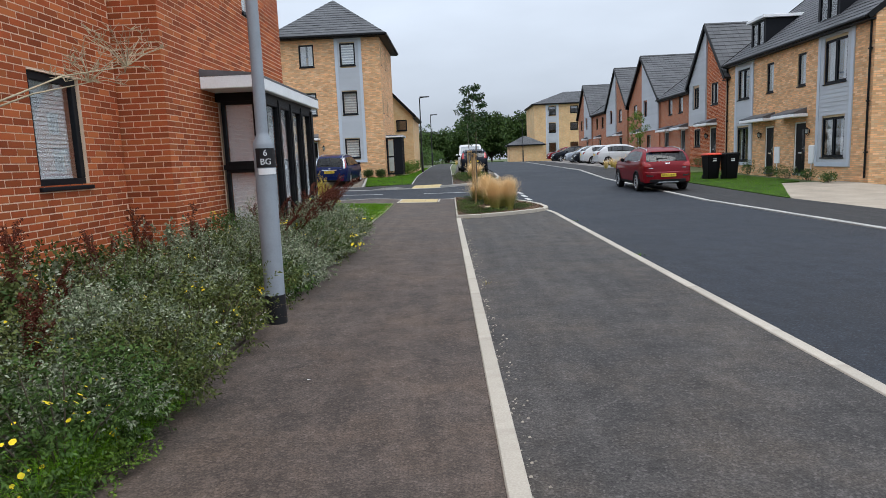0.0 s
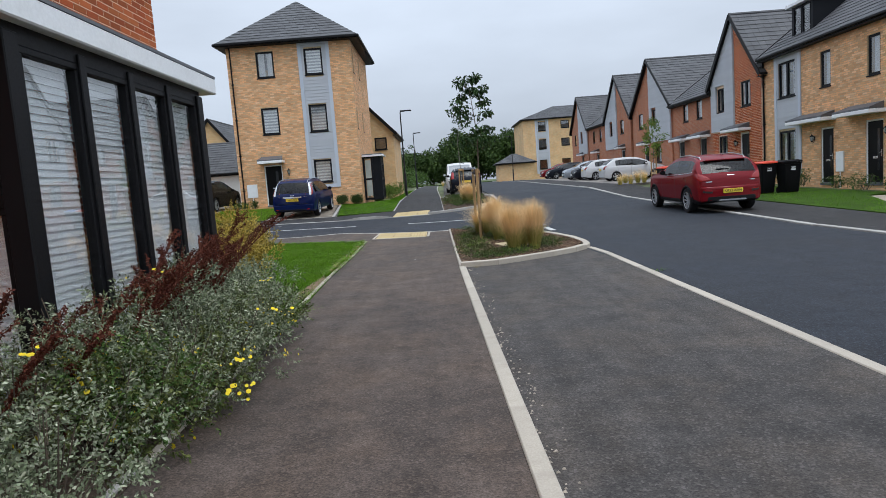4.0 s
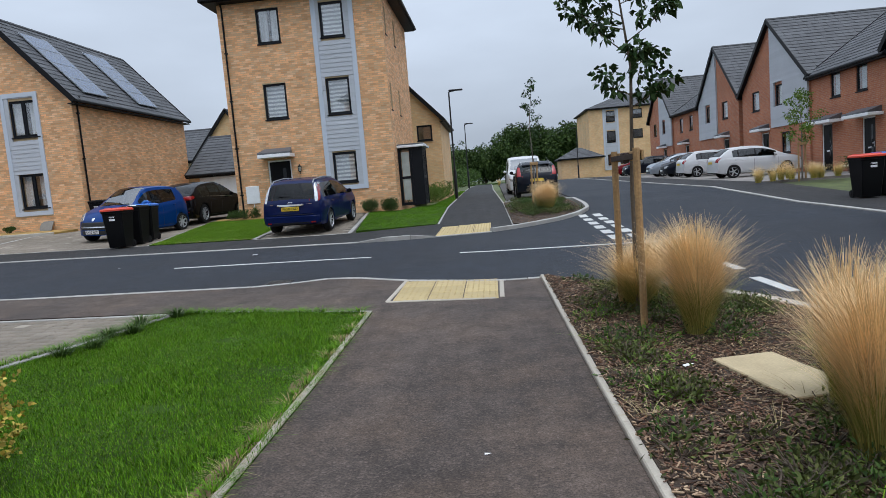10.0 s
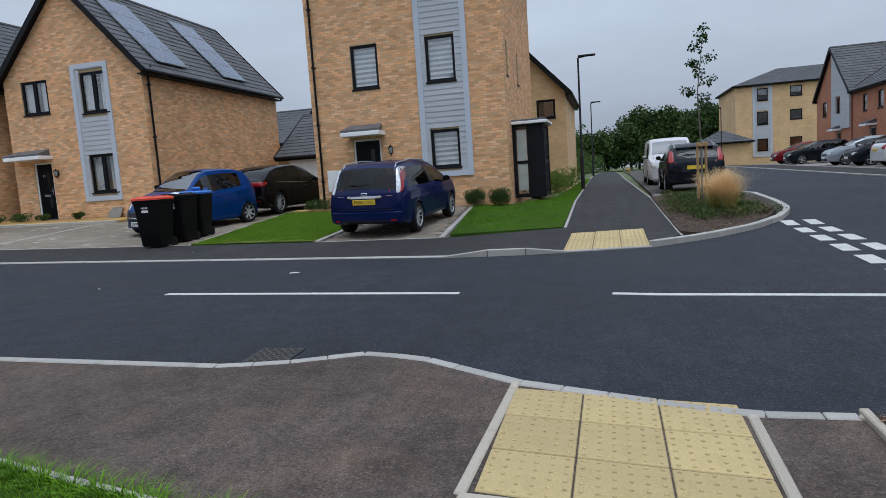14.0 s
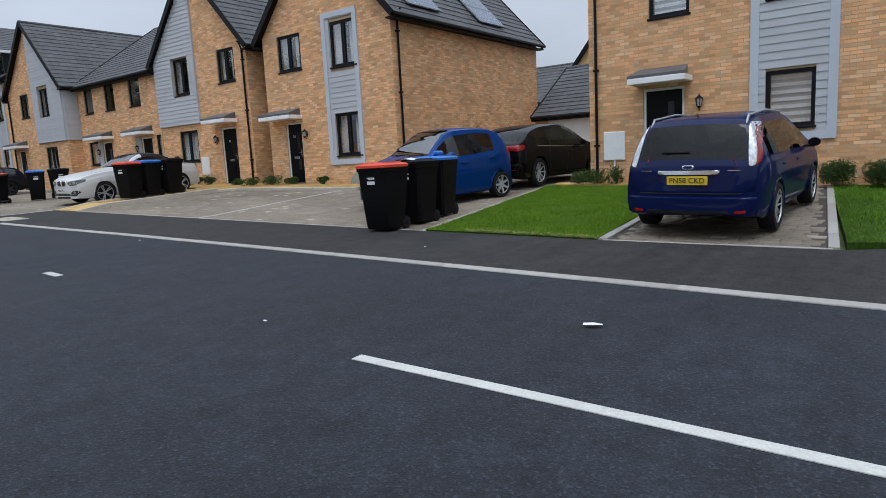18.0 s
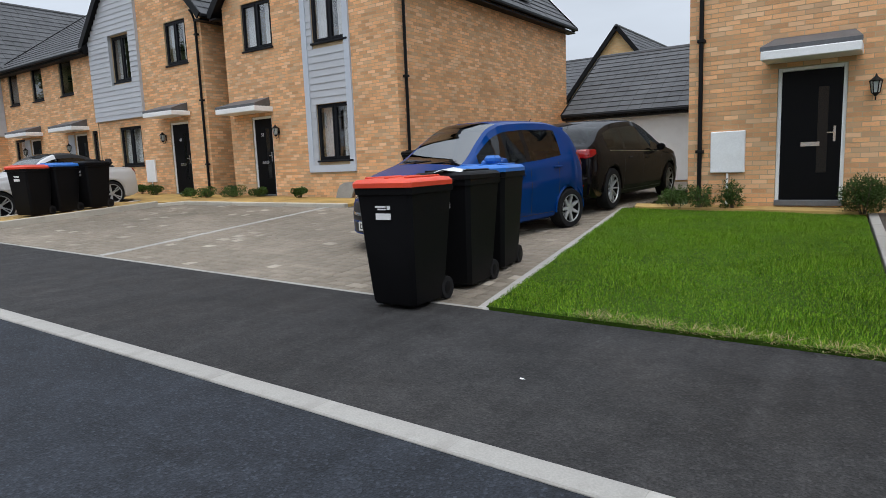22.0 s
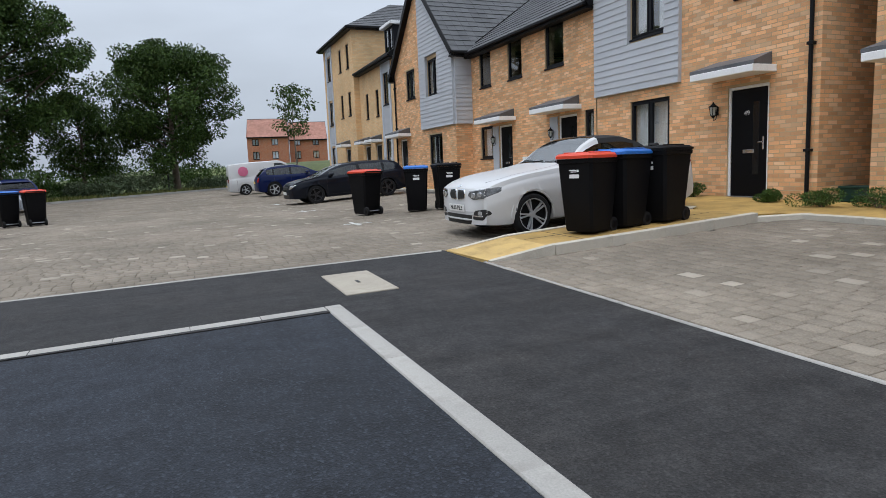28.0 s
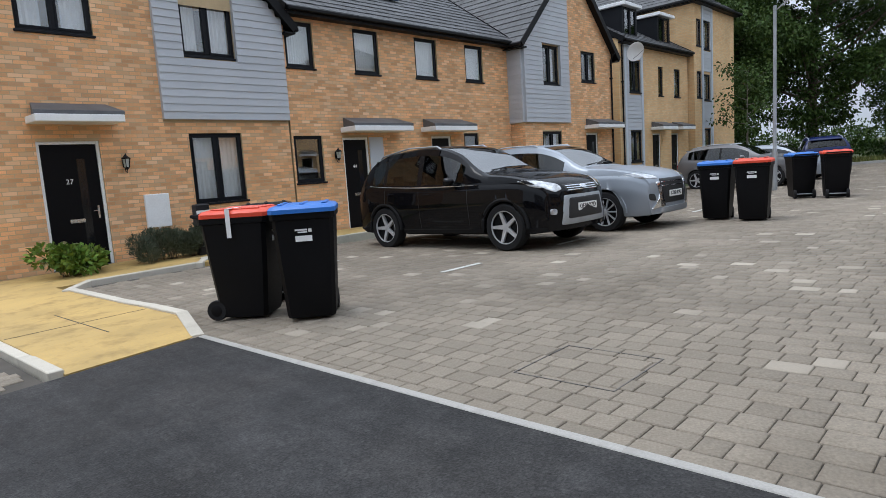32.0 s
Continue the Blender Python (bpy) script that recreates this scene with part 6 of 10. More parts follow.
def rounded(poly, rad=0.035):
    """A closed outline with rounded corners and points along its longer edges."""
    out = []
    for p, c, q in zip(poly[-1:] + poly[:-1], poly, poly[1:] + poly[:1]):
        p, c, q = Vector(p), Vector(c), Vector(q)
        a = c + (p - c) * min(0.42, rad / max((p - c).length, 1e-6))
        b = c + (q - c) * min(0.42, rad / max((q - c).length, 1e-6))
        out += [tuple(a.lerp(c, t).lerp(c.lerp(b, t), t)) for t in (0, 0.25, 0.5, 0.75, 1)]
        e = q + (c - q) * min(0.42, rad / max((q - c).length, 1e-6))
        k = int((e - b).length / 0.09)
        out += [tuple(b.lerp(e, (i + 1) / (k + 1))) for i in range(k)]
    return out


def mirrored(poly):
    return [(-a, b) for a, b in poly][::-1]


class Skin:
    """The shell of a car, on which lamps, grilles and shut lines are laid."""

    def __init__(self, geo):
        self.tree = BVHTree.FromPolygons(geo.v, geo.f)

    def drop(self, view, a, b, off):
        """The point of the shell that shows at (a, b) from the front, the rear, a side or above, raised by off."""
        start, way = {"front": ((9, a, b), (-1, 0, 0)), "rear": ((-9, a, b), (1, 0, 0)), "left": ((a, 9, b), (0, -1, 0)), "right": ((a, -9, b), (0, 1, 0)), "top": ((a, b, 9), (0, 0, -1))}[view]
        hit = self.tree.ray_cast(Vector(start), Vector(way))[0]
        if hit is None:
            near = {"front": (3, a, b), "rear": (-3, a, b), "left": (a, 1, b), "right": (a, -1, b), "top": (a, b, 1)}[view]
            hit = self.tree.find_nearest(Vector(near))[0]
        return hit - Vector(way) * off

    def patch(self, view, poly, off=0.006):
        """A raised piece with the given outline."""
        off = max(off, 0.008)
        pts = rounded(poly)
        n = len(pts)
        ca, cb = sum(p[0] for p in pts) / n, sum(p[1] for p in pts) / n
        geo, vs = Geo(), []
        scales = ((1.0, -0.002), (0.97, off * 0.75), (0.9, off), (0.75, off), (0.6, off), (0.45, off), (0.3, off), (0.15, off))
        for s, o in scales:
            vs += [self.drop(view, ca + s * (a - ca), cb + s * (b - cb), o) for a, b in pts]
        fs = [(r * n + i, r * n + (i + 1) % n, (r + 1) * n + (i + 1) % n, (r + 1) * n + i) for r in range(7) for i in range(n)]
        vs.append(self.drop(view, ca, cb, off))
        fs += [(7 * n + i, 7 * n + (i + 1) % n, 8 * n) for i in range(n)]
        return geo.add(vs, fs)

    def line(self, view, pts, width=0.009, off=0.0015):
        """A narrow strip along a broken line."""
        run = []
        for (a, b), (c, d) in zip(pts, pts[1:]):
            k = max(int(math.hypot(c - a, d - b) / 0.05), 1)
            run += [(a + (c - a) * i / k, b + (d - b) * i / k) for i in range(k)]
        run.append(pts[-1])
        vs = []
        for i, (a, b) in enumerate(run):
            p, q = run[max(i - 1, 0)], run[min(i + 1, len(run) - 1)]
            n = math.hypot(q[0] - p[0], q[1] - p[1]) or 1
            oa, ob = -(q[1] - p[1]) / n * width / 2, (q[0] - p[0]) / n * width / 2
            vs += [self.drop(view, a + oa, b + ob, off), self.drop(view, a - oa, b - ob, off)]
        return Geo().add(vs, [(2 * i, 2 * i + 1, 2 * i + 3, 2 * i + 2) for i in range(len(run) - 1)])


def car(name, m, label, L, Wd, top, belt, screen, rear, sides, axles, r, col, rim=5, dark_rim=False, cladding=False, plate_front="", plate_rear="", low=0.2, rails=False, seams=(), soft_top=False, group="", van=False, hi=1.0, spoiler=True, pz=0.78, fpz=None, front=None, back=None, chrome_line=False, far=False, bow=(0.12, 0.17), roof_pinch=0.20):
    """A car, nose at +x from the middle. top and belt: height rows by distance from the tail; screen, rear, sides: glass ranges along it;
    front, back: lamps and grilles by their outlines as seen from there."""
    root = thing(name, m, label, "van" if van else "car", group)
    hw = Wd / 2
    step = 60 if far else 120
    xs = sorted({round(k * L / step, 4) for k in range(step + 1)} | {0.012, 0.03, 0.05, L - 0.012, L - 0.03, L - 0.05})
    bend = lambda x, y: bow[0] * (abs(y) / hw) ** 3 * max(0, 1 - x / 0.8) - bow[1] * (abs(y) / hw) ** 3 * max(0, 1 - (L - x) / 0.9)
    rings = []
    for x in xs:
        e0, e1 = max(0, 1 - x / 0.5), max(0, 1 - (L - x) / 0.7)
        w = hw * (1 - 0.07 * e0 ** 3 - 0.13 * e1 ** 2.5)
        zt, zb = max(eased(top, x), 0.45), eased(belt, x)
        zb = min(zb, zt - 0.045)
        zl = low + 0.10 * e0 ** 2 + 0.05 * e1 ** 2
        arch = False
        for ax in axles:
            d = abs(x - ax)
            if d < r * 1.14:
                zl, arch = max(zl, r + math.sqrt((r * 1.14) ** 2 - d * d)), True
        zl = min(zl, zb - 0.09)
        h = min(max((zt - zb - 0.045) / 0.45, 0), 1)
        wr = w * (0.945 - (0.09 if van else roof_pinch) * h)
        up = lambda q, e: max(low + (zb - low) * q, zl + e * 0.5)
        gh = lambda q: (w * 0.948 + (wr - w * 0.948) * q ** 1.25, zb + (zt - 0.07 * h - zb) * q)
        sec = [(0.0, zl + 0.03), (w * (0.97 if arch else 0.82), zl), (w * (0.99 if arch else 0.935), up(0.05, 0.008)), (w * (0.992 if arch else 0.958), up(0.16, 0.016)), (w * 0.975, up(0.34, 0.024)), (w * 0.985, up(0.52, 0.032)), (w, up(0.66, 0.040)), (w * 0.992, up(0.72, 0.044)), (w * 0.982, up(0.88, 0.05)), (w * 0.968, up(0.97, 0.058)), (w * 0.948, zb),
               gh(0.07), gh(0.5), gh(0.9), (wr * 0.965, zt - 0.028 * h - 0.004), (wr * 0.86, zt - 0.006 * h), (wr * 0.5, zt + 0.014), (0.0, zt + 0.020)]
        rings.append([(x - L / 2 + bend(x, y), y, z) for y, z in sec] + [(x - L / 2 + bend(x, y), -y, z) for y, z in reversed(sec[1:-1])])
    ib, half = 10, 17
    n = len(rings[0])
    geos, whole = {}, Geo()
    for i in range(len(xs) - 1):
        x = (xs[i] + xs[i + 1]) / 2
        over = eased(top, x) - eased(belt, x)
        for j in range(n):
            row = j if j < half else n - 1 - j
            side = "left" if j < half else "right"
            quad = (rings[i][j], rings[i + 1][j], rings[i + 1][(j + 1) % n], rings[i][(j + 1) % n])
            whole.quad(*quad)
            key = "body"
            if ib + 1 <= row <= ib + 2 and over > 0.17 and any(p < x < q for p, q in sides):
                key = "side_window_" + side + str(next(t for t, (p, q) in enumerate(sides) if p < x < q))
            elif ib + 1 <= row <= ib + 2 and over > 0.17 and any(p[1] <= x <= q[0] for p, q in zip(sides, sides[1:])):
                key = "pillar_" + side + str(next(t for t, (p, q) in enumerate(zip(sides, sides[1:])) if p[1] <= x <= q[0]))
            elif row >= ib + 5 and screen[0] < x < screen[1]:
                key = "windscreen"
            elif row >= ib + 5 and rear[0] < x < rear[1]:
                key = "rear_window"
            elif soft_top and row >= ib and soft_top[0] < x < screen[0]:
                key = "soft_top"
            elif row <= (2 if cladding else 0):
                key = "underbody" if row == 0 else "lower_trim"
            geos.setdefault(key, Geo()).quad(*quad)
    for ring, x in ((rings[0], 0.0), (rings[-1], L)):
        rows = [[(x - L / 2 + bend(x, ring[j][1] * q / 4), ring[j][1] * q / 4, ring[j][2] + (0.0 if j else 0.0)) for q in range(-4, 5)] for j in range(half + 1)]
        cap = [p for row in rows for p in row]
        fs = [(9 * j + q, 9 * j + q + 1, 9 * j + 10 + q, 9 * j + 9 + q) for j in range(half) for q in range(8)]
        geos["body"].add(cap, fs)
        whole.add(cap, fs)
    kinds = {"windscreen": PALE_SCREEN if soft_top else SCREEN_GLASS, "rear_window": REAR_GLASS, "underbody": PLASTIC, "lower_trim": PLASTIC, "soft_top": SEAT, "pillar": GLOSS_BLACK, "side_window": CAR_GLASS}
    part("body", geos.pop("body"), col, root, "glossy painted body", smooth=True, tidy=True)
    for key, geo in geos.items():
        base = key.rstrip("0123456789").replace("_left", "").replace("_right", "")
        part(base, geo, kinds[base], root, smooth=True, tidy=True)
    skin = Skin(whole)
    # inside
    for x in (screen[0] - 0.35, screen[0] - 1.2):
        for y in (-0.36, 0.36):
            part("seat", Geo().box(x - L / 2 - 0.25, x - L / 2 + 0.22, y - 0.24, y + 0.24, 0.35, 0.62, 0.06).box(x - L / 2 - 0.36, x - L / 2 - 0.22, y - 0.23, y + 0.23, 0.55, 1.08 * hi, 0.05).box(x - L / 2 - 0.34, x - L / 2 - 0.26, y - 0.12, y + 0.12, 1.08 * hi, 1.26 * hi, 0.03), SEAT, root)
    part("dashboard", Geo().box(screen[0] - L / 2 + 0.25, screen[1] - L / 2 - 0.10, -hw * 0.72, hw * 0.72, 0.5, eased(belt, screen[1]) - 0.07, 0.04), SEAT, root)
    # wheels and arches
    tyre, rim_me, disc = wheel_meshes(r, 0.21, rim, dark_rim)
    for ax in axles:
        for s in (1, -1):
            wm = pose(ax - L / 2, s * (hw - 0.11), r, 0, 0, 0 if s > 0 else 180)
            w = part("wheel", tyre, None, root, at=wm)
            part("rim", rim_me, None, w)
            part("brake_disc", disc, None, w)
            part("wheel_well", Geo().box(ax - L / 2 - r * 1.1, ax - L / 2 + r * 1.1, s * (hw - 0.26) - 0.02, s * (hw - 0.26) + 0.02, low, r * 2.0, 0.01), INK, root)
            arc = []
            for k in range(19):
                a = math.radians(-4 + 188 * k / 18)
                px, pz_ = ax - L / 2 + r * 1.145 * math.cos(a), r + r * 1.145 * math.sin(a)
                arc.append((px, s * (hw * 0.978 - abs(bend(px + L / 2, hw)) * 0.2), max(pz_, low + 0.02)))
            part("wheel_arch", Geo().tube(arc, 0.032 if cladding else 0.018, 6), PLASTIC if cladding else col, root, smooth=True)
    # shut lines
    view = {1: "left", -1: "right"}
    for s in (1, -1):
        for x in seams:
            part("door_seam", skin.line(view[s], [(x - L / 2, low + 0.10), (x - L / 2, eased(belt, x) - 0.01)]), INK, root)
        if len(seams) > 1:
            part("sill_seam", skin.line(view[s], [(seams[0] - L / 2 + 0.05, low + 0.10), (seams[-1] - L / 2, low + 0.10)]), INK, root)
        if chrome_line:
            line = [(x - L / 2, s * hw * 0.955, eased(belt, x) + 0.008) for x in [sides[0][0] + (sides[-1][1] - sides[0][0]) * k / 10 for k in range(11)]]
            part("window_trim", Geo().tube(line, 0.008, 6), CHROME, root)
    hood = screen[1] + 0.03
    part("bonnet_seam", skin.line("top", [(hood - L / 2, hw * 0.70), (L / 2 - 0.45, hw * 0.74), (L / 2 - 0.24, hw * 0.62)], 0.012), INK, root)
    part("bonnet_seam", skin.line("top", [(hood - L / 2, -hw * 0.70), (L / 2 - 0.45, -hw * 0.74), (L / 2 - 0.24, -hw * 0.62)], 0.012), INK, root)
    # nose and tail
    fz = eased(top, L - 0.04)
    if front is None:
        front = [("grille", INK, [(-0.45 * hw, fz - 0.14), (0.45 * hw, fz - 0.14), (0.5 * hw, fz - 0.03), (-0.5 * hw, fz - 0.03)], 0, 0.004, "black front grille"), ("lower_intake", INK, [(-0.6 * hw, low + 0.07), (0.6 * hw, low + 0.07), (0.55 * hw, low + 0.2), (-0.55 * hw, low + 0.2)], 0, 0.004, "black lower intake"),
                 ("headlight", CLEAR_LENS, [(0.55 * hw, fz - 0.13), (0.82 * hw, fz - 0.10), (0.92 * hw, fz + 0.04), (0.6 * hw, fz - 0.0)], 1, 0.008, "clear headlamp lens")]
    if back is None:
        back = [("tail_light", RED_LENS, [(0.62 * hw, 0.80), (0.90 * hw, 0.78), (0.92 * hw, 1.0), (0.70 * hw, 1.0)], 1, 0.012, "red tail lamp")]
    for where, items in (("front", front), ("rear", back)):
        for nm, material, poly, both, off, lab in items:
            for p in (poly, mirrored(poly)) if both else (poly,):
                part(nm, skin.patch(where, p, off), material or col, root, lab, smooth=True, tidy=True)
    if plate_front is not None:
        z = fpz or low + 0.25
        plate(root, pose(skin.drop("front", 0, z, 0).x + 0.018, 0, z, 0, 0, 90), plate_front, False)
    if plate_rear is not None:
        plate(root, pose(skin.drop("rear", 0, pz, 0).x - (0.068 if pz < 0.7 and back else 0.016), 0, pz, 0, 0, -90), plate_rear, True)
    rt = eased(top, rear[1])
    wx = rear[0] + 0.05
    if not soft_top and not van:
        part("rear_wiper", Geo().tube([skin.drop("rear", a, eased(top, wx) + 0.03, 0.02) for a in (0.0, 0.2, 0.36)], 0.010, 6), PLASTIC, root)
    if spoiler:
        part("spoiler", Geo().box(rear[1] - L / 2 - 0.09, rear[1] - L / 2 + 0.16, -hw * 0.62, hw * 0.62, rt - 0.012, rt + 0.028, 0.018), col, root, tidy=True)
    for s in (1, -1):
        my = s * (hw + 0.07)
        mx = screen[1] - L / 2 - 0.50
        mz = eased(belt, screen[1] - 0.5) + 0.09
        shell = Geo()
        rings_m = []
        for k, q in ((-0.06, 0.95), (-0.02, 1.0), (0.04, 0.8), (0.075, 0.3)):
            rings_m += [(mx + k, my + 0.09 * q * math.cos(a * math.pi / 6), mz + 0.07 * q * math.sin(a * math.pi / 6)) for a in range(12)]
        shell.add(rings_m, [(12 * a + b, 12 * a + (b + 1) % 12, 12 * a + 12 + (b + 1) % 12, 12 * a + 12 + b) for a in range(3) for b in range(12)] + [tuple(range(36, 48))])
        mi = part("wing_mirror", shell, col, root, smooth=True, tidy=True)
        part("mirror_glass", Geo().prism([(my + 0.08 * math.cos(a * math.pi / 6), mz + 0.062 * math.sin(a * math.pi / 6)) for a in range(12)], mx - 0.062, mx - 0.056, "x"), GLOSS_BLACK, mi)
        part("mirror_arm", Geo().box(mx - 0.02, mx + 0.05, min(s * hw * 0.91, my), max(s * hw * 0.91, my), mz - 0.075, mz - 0.04, 0.01), PLASTIC, mi)
        for p0, _ in sides[-2:] if not soft_top else sides:
            hx = p0 - L / 2 + 0.16
            hz = eased(belt, p0) - 0.12
            y = abs(skin.drop(view[s], hx, hz, 0).y)
            part("door_handle", Geo().box(hx - 0.09, hx + 0.09, s * y - 0.014, s * y + 0.024, hz - 0.015, hz + 0.015, 0.008), col, root, tidy=True)
        if rails:
            a, b = rear[1] + 0.05 - L / 2, screen[0] - 0.05 - L / 2
            zr = lambda x: eased(top, x + L / 2)
            pts = [(a, zr(a) - 0.05), (a + 0.12, zr(a + 0.12) + 0.025), (a + (b - a) * 0.5, zr(a + (b - a) * 0.5) + 0.03), (b - 0.15, zr(b - 0.15) + 0.02), (b, zr(b) - 0.05)]
            part("roof_rail", Geo().tube([(p, s * hw * 0.66, z) for p, z in pts], 0.016, 6), GALV, root)
    for s in (0.0, 0.58):
        part("wiper", Geo().tube([(screen[1] - L / 2 - 0.02, -0.5 + s, eased(top, screen[1] - 0.02) + 0.022), (screen[1] - L / 2 - 0.09, 0.0 + s * 0.9, eased(top, screen[1] - 0.09) + 0.022)], 0.006, 6), PLASTIC, root)
    if not soft_top:
        part("aerial", Geo().tube([(rear[1] - L / 2 + 0.25, 0, rt + 0.02), (rear[1] - L / 2 + 0.05, 0, rt + 0.17)], 0.005, 5), PLASTIC, root)
    return root


HATCH_TOP = [(0, 0.60), (0.03, 0.84), (0.08, 0.95), (0.22, 1.18), (0.42, 1.38), (0.8, 1.46), (1.7, 1.50), (2.3, 1.46), (2.7, 1.36), (3.3, 1.06), (3.5, 0.99), (3.9, 0.93), (4.2, 0.85), (4.33, 0.77), (4.385, 0.66), (4.40, 0.46)]
SUV_TOP = [(0, 0.66), (0.03, 0.94), (0.09, 1.08), (0.26, 1.32), (0.50, 1.52), (0.85, 1.62), (1.6, 1.66), (2.1, 1.63), (2.45, 1.53), (2.98, 1.22), (3.14, 1.16), (3.6, 1.11), (4.05, 1.03), (4.28, 0.95), (4.39, 0.83), (4.42, 0.55)]


def rescale(rows, L, H, l0, h0):
    return [(x * L / l0, z if z < 0.6 else 0.6 + (z - 0.6) * (H - 0.6) / (h0 - 0.6)) for x, z in rows]


def hatch(name, m, label, L, Wd, H, col, **kw):
    f = L / 4.4
    args = dict(top=rescale(HATCH_TOP, L, H, 4.4, 1.5), belt=[(0, 0.86), (0.3, 0.97), (2.0, 0.93), (3.6 * f, 0.91), (4.1 * f, 0.82), (L, 0.68)], screen=(2.40 * f, 3.40 * f), rear=(0.13 * f, 0.42 * f),
                sides=[(0.46 * f, 0.92 * f), (1.0 * f, 1.84 * f), (1.94 * f, 2.98 * f)], axles=(0.86 * f, 3.50 * f), r=0.31, seams=(0.98 * f, 1.89 * f, 3.08 * f))
    args.update(kw)
    return car(name, m, label, L, Wd, col=col, **args)


def suv(name, m, label, L, Wd, H, col, **kw):
    f = L / 4.42
    args = dict(top=rescale(SUV_TOP, L, H, 4.42, 1.66), belt=[(0, 0.95), (0.3, 1.13), (0.9, 1.08), (2.0, 1.03), (3.6 * f, 1.01), (4.1 * f, 0.97), (L, 0.84)], screen=(2.2 * f, 3.06 * f), rear=(0.12 * f, 0.46 * f),
                sides=[(0.50 * f, 0.86 * f), (0.93 * f, 1.70 * f), (1.79 * f, 2.72 * f)], axles=(0.86 * f, 3.54 * f), r=0.365, cladding=True, low=0.24, rails=True, seams=(0.90 * f, 1.75 * f, 2.84 * f))
    args.update(kw)
    return car(name, m, label, L, Wd, col=col, **args)


NAVY = paint("navy", (0.003, 0.009, 0.055))
BRIGHT_BLUE = paint("bright_blue", (0.0015, 0.036, 0.175), 0.2)
DEEP_RED = paint("deep_red", (0.15, 0.005, 0.009), 0.1)
BLACK_CAR = paint("black", (0.003, 0.003, 0.004))
MAROON_BLACK = paint("brown_black", (0.004, 0.003, 0.004))
SILVER = paint("silver", (0.30, 0.33, 0.37), 0.5)
GREY_CAR = paint("grey", (0.16, 0.16, 0.165), 0.5)
WHITE_CAR = paint("white", (0.55, 0.555, 0.56))
CHARCOAL = paint("charcoal", (0.005, 0.007, 0.013))
slats = lambda y0, y1, z0, z1, k: [("grille_bar", CHROME, [(y0, z0 + (z1 - z0) * i / k), (y1, z0 + (z1 - z0) * i / k), (y1, z0 + (z1 - z0) * i / k + 0.014), (y0, z0 + (z1 - z0) * i / k + 0.014)], 0, 0.014, "bright grille bar") for i in range(k)]

hatch("estate_car", on_slope(-6.50, 34.30, 88, 0.03), "navy blue estate car parked nose-in on the drive", 4.47, 1.84, 1.57, NAVY, rails=True, plate_rear="FN58 CKD", pz=0.76, low=0.22, spoiler=False, bow=(0.16, 0.24),
      top=[(0, 0.62), (0.025, 0.90), (0.06, 0.98), (0.20, 1.24), (0.34, 1.45), (0.46, 1.52), (0.9, 1.56), (1.7, 1.57), (2.35, 1.52), (2.75, 1.42), (3.35, 1.10), (3.55, 1.02), (4.05, 0.95), (4.28, 0.86), (4.42, 0.74), (4.47, 0.5)], belt=[(0, 0.86), (0.3, 1.00), (2.0, 0.98), (3.6, 0.93), (4.1, 0.82), (4.47, 0.64)],
      rear=(0.065, 0.33), sides=[(0.44, 0.98), (1.06, 1.90), (2.0, 3.05)], axles=(0.92, 3.56), r=0.325, rim=10,
      back=[("rear_bumper", None, [(-0.80, 0.27), (0.80, 0.27), (0.83, 0.55), (-0.83, 0.55)], 0, 0.05, "painted bumper"), ("rear_valance", PLASTIC, [(-0.62, 0.27), (0.62, 0.27), (0.56, 0.38), (-0.56, 0.38)], 0, 0.056, "black lower bumper"),
            ("reflector", RED_LENS, [(0.58, 0.34), (0.72, 0.345), (0.72, 0.385), (0.58, 0.38)], 1, 0.062, "red bumper reflector"),
            ("tail_light", CLEAR_LENS, [(0.645, 1.47), (0.70, 1.47), (0.79, 1.12), (0.80, 0.94), (0.72, 0.92), (0.70, 1.05)], 1, 0.016, "tall clear tail lamp"), ("tail_light_edge", RED_LENS, [(0.69, 1.47), (0.72, 1.46), (0.83, 1.10), (0.84, 0.97), (0.79, 0.93), (0.785, 1.10)], 1, 0.014, "red strip of the tail lamp"),
            ("tailgate_strip", CHROME, [(-0.40, 0.835), (0.40, 0.835), (0.40, 0.892), (-0.40, 0.892)], 0, 0.026, "chrome handle strip"), ("badge", CHROME, [(-0.075, 0.905), (0.075, 0.905), (0.075, 0.955), (-0.075, 0.955)], 0, 0.008, "plain oval badge"), ("badge_field", NAVY, [(-0.062, 0.912), (0.062, 0.912), (0.062, 0.948), (-0.062, 0.948)], 0, 0.011, "dark badge field"),
            ("lettering_bar", CHROME, [(0.48, 0.878), (0.64, 0.88), (0.64, 0.889), (0.48, 0.887)], 1, 0.004, "small bright lettering bar"), ("tailgate_seam", INK, [(-0.66, 0.585), (0.66, 0.585), (0.66, 0.597), (-0.66, 0.597)], 0, 0.003, "shut line of the tailgate")])
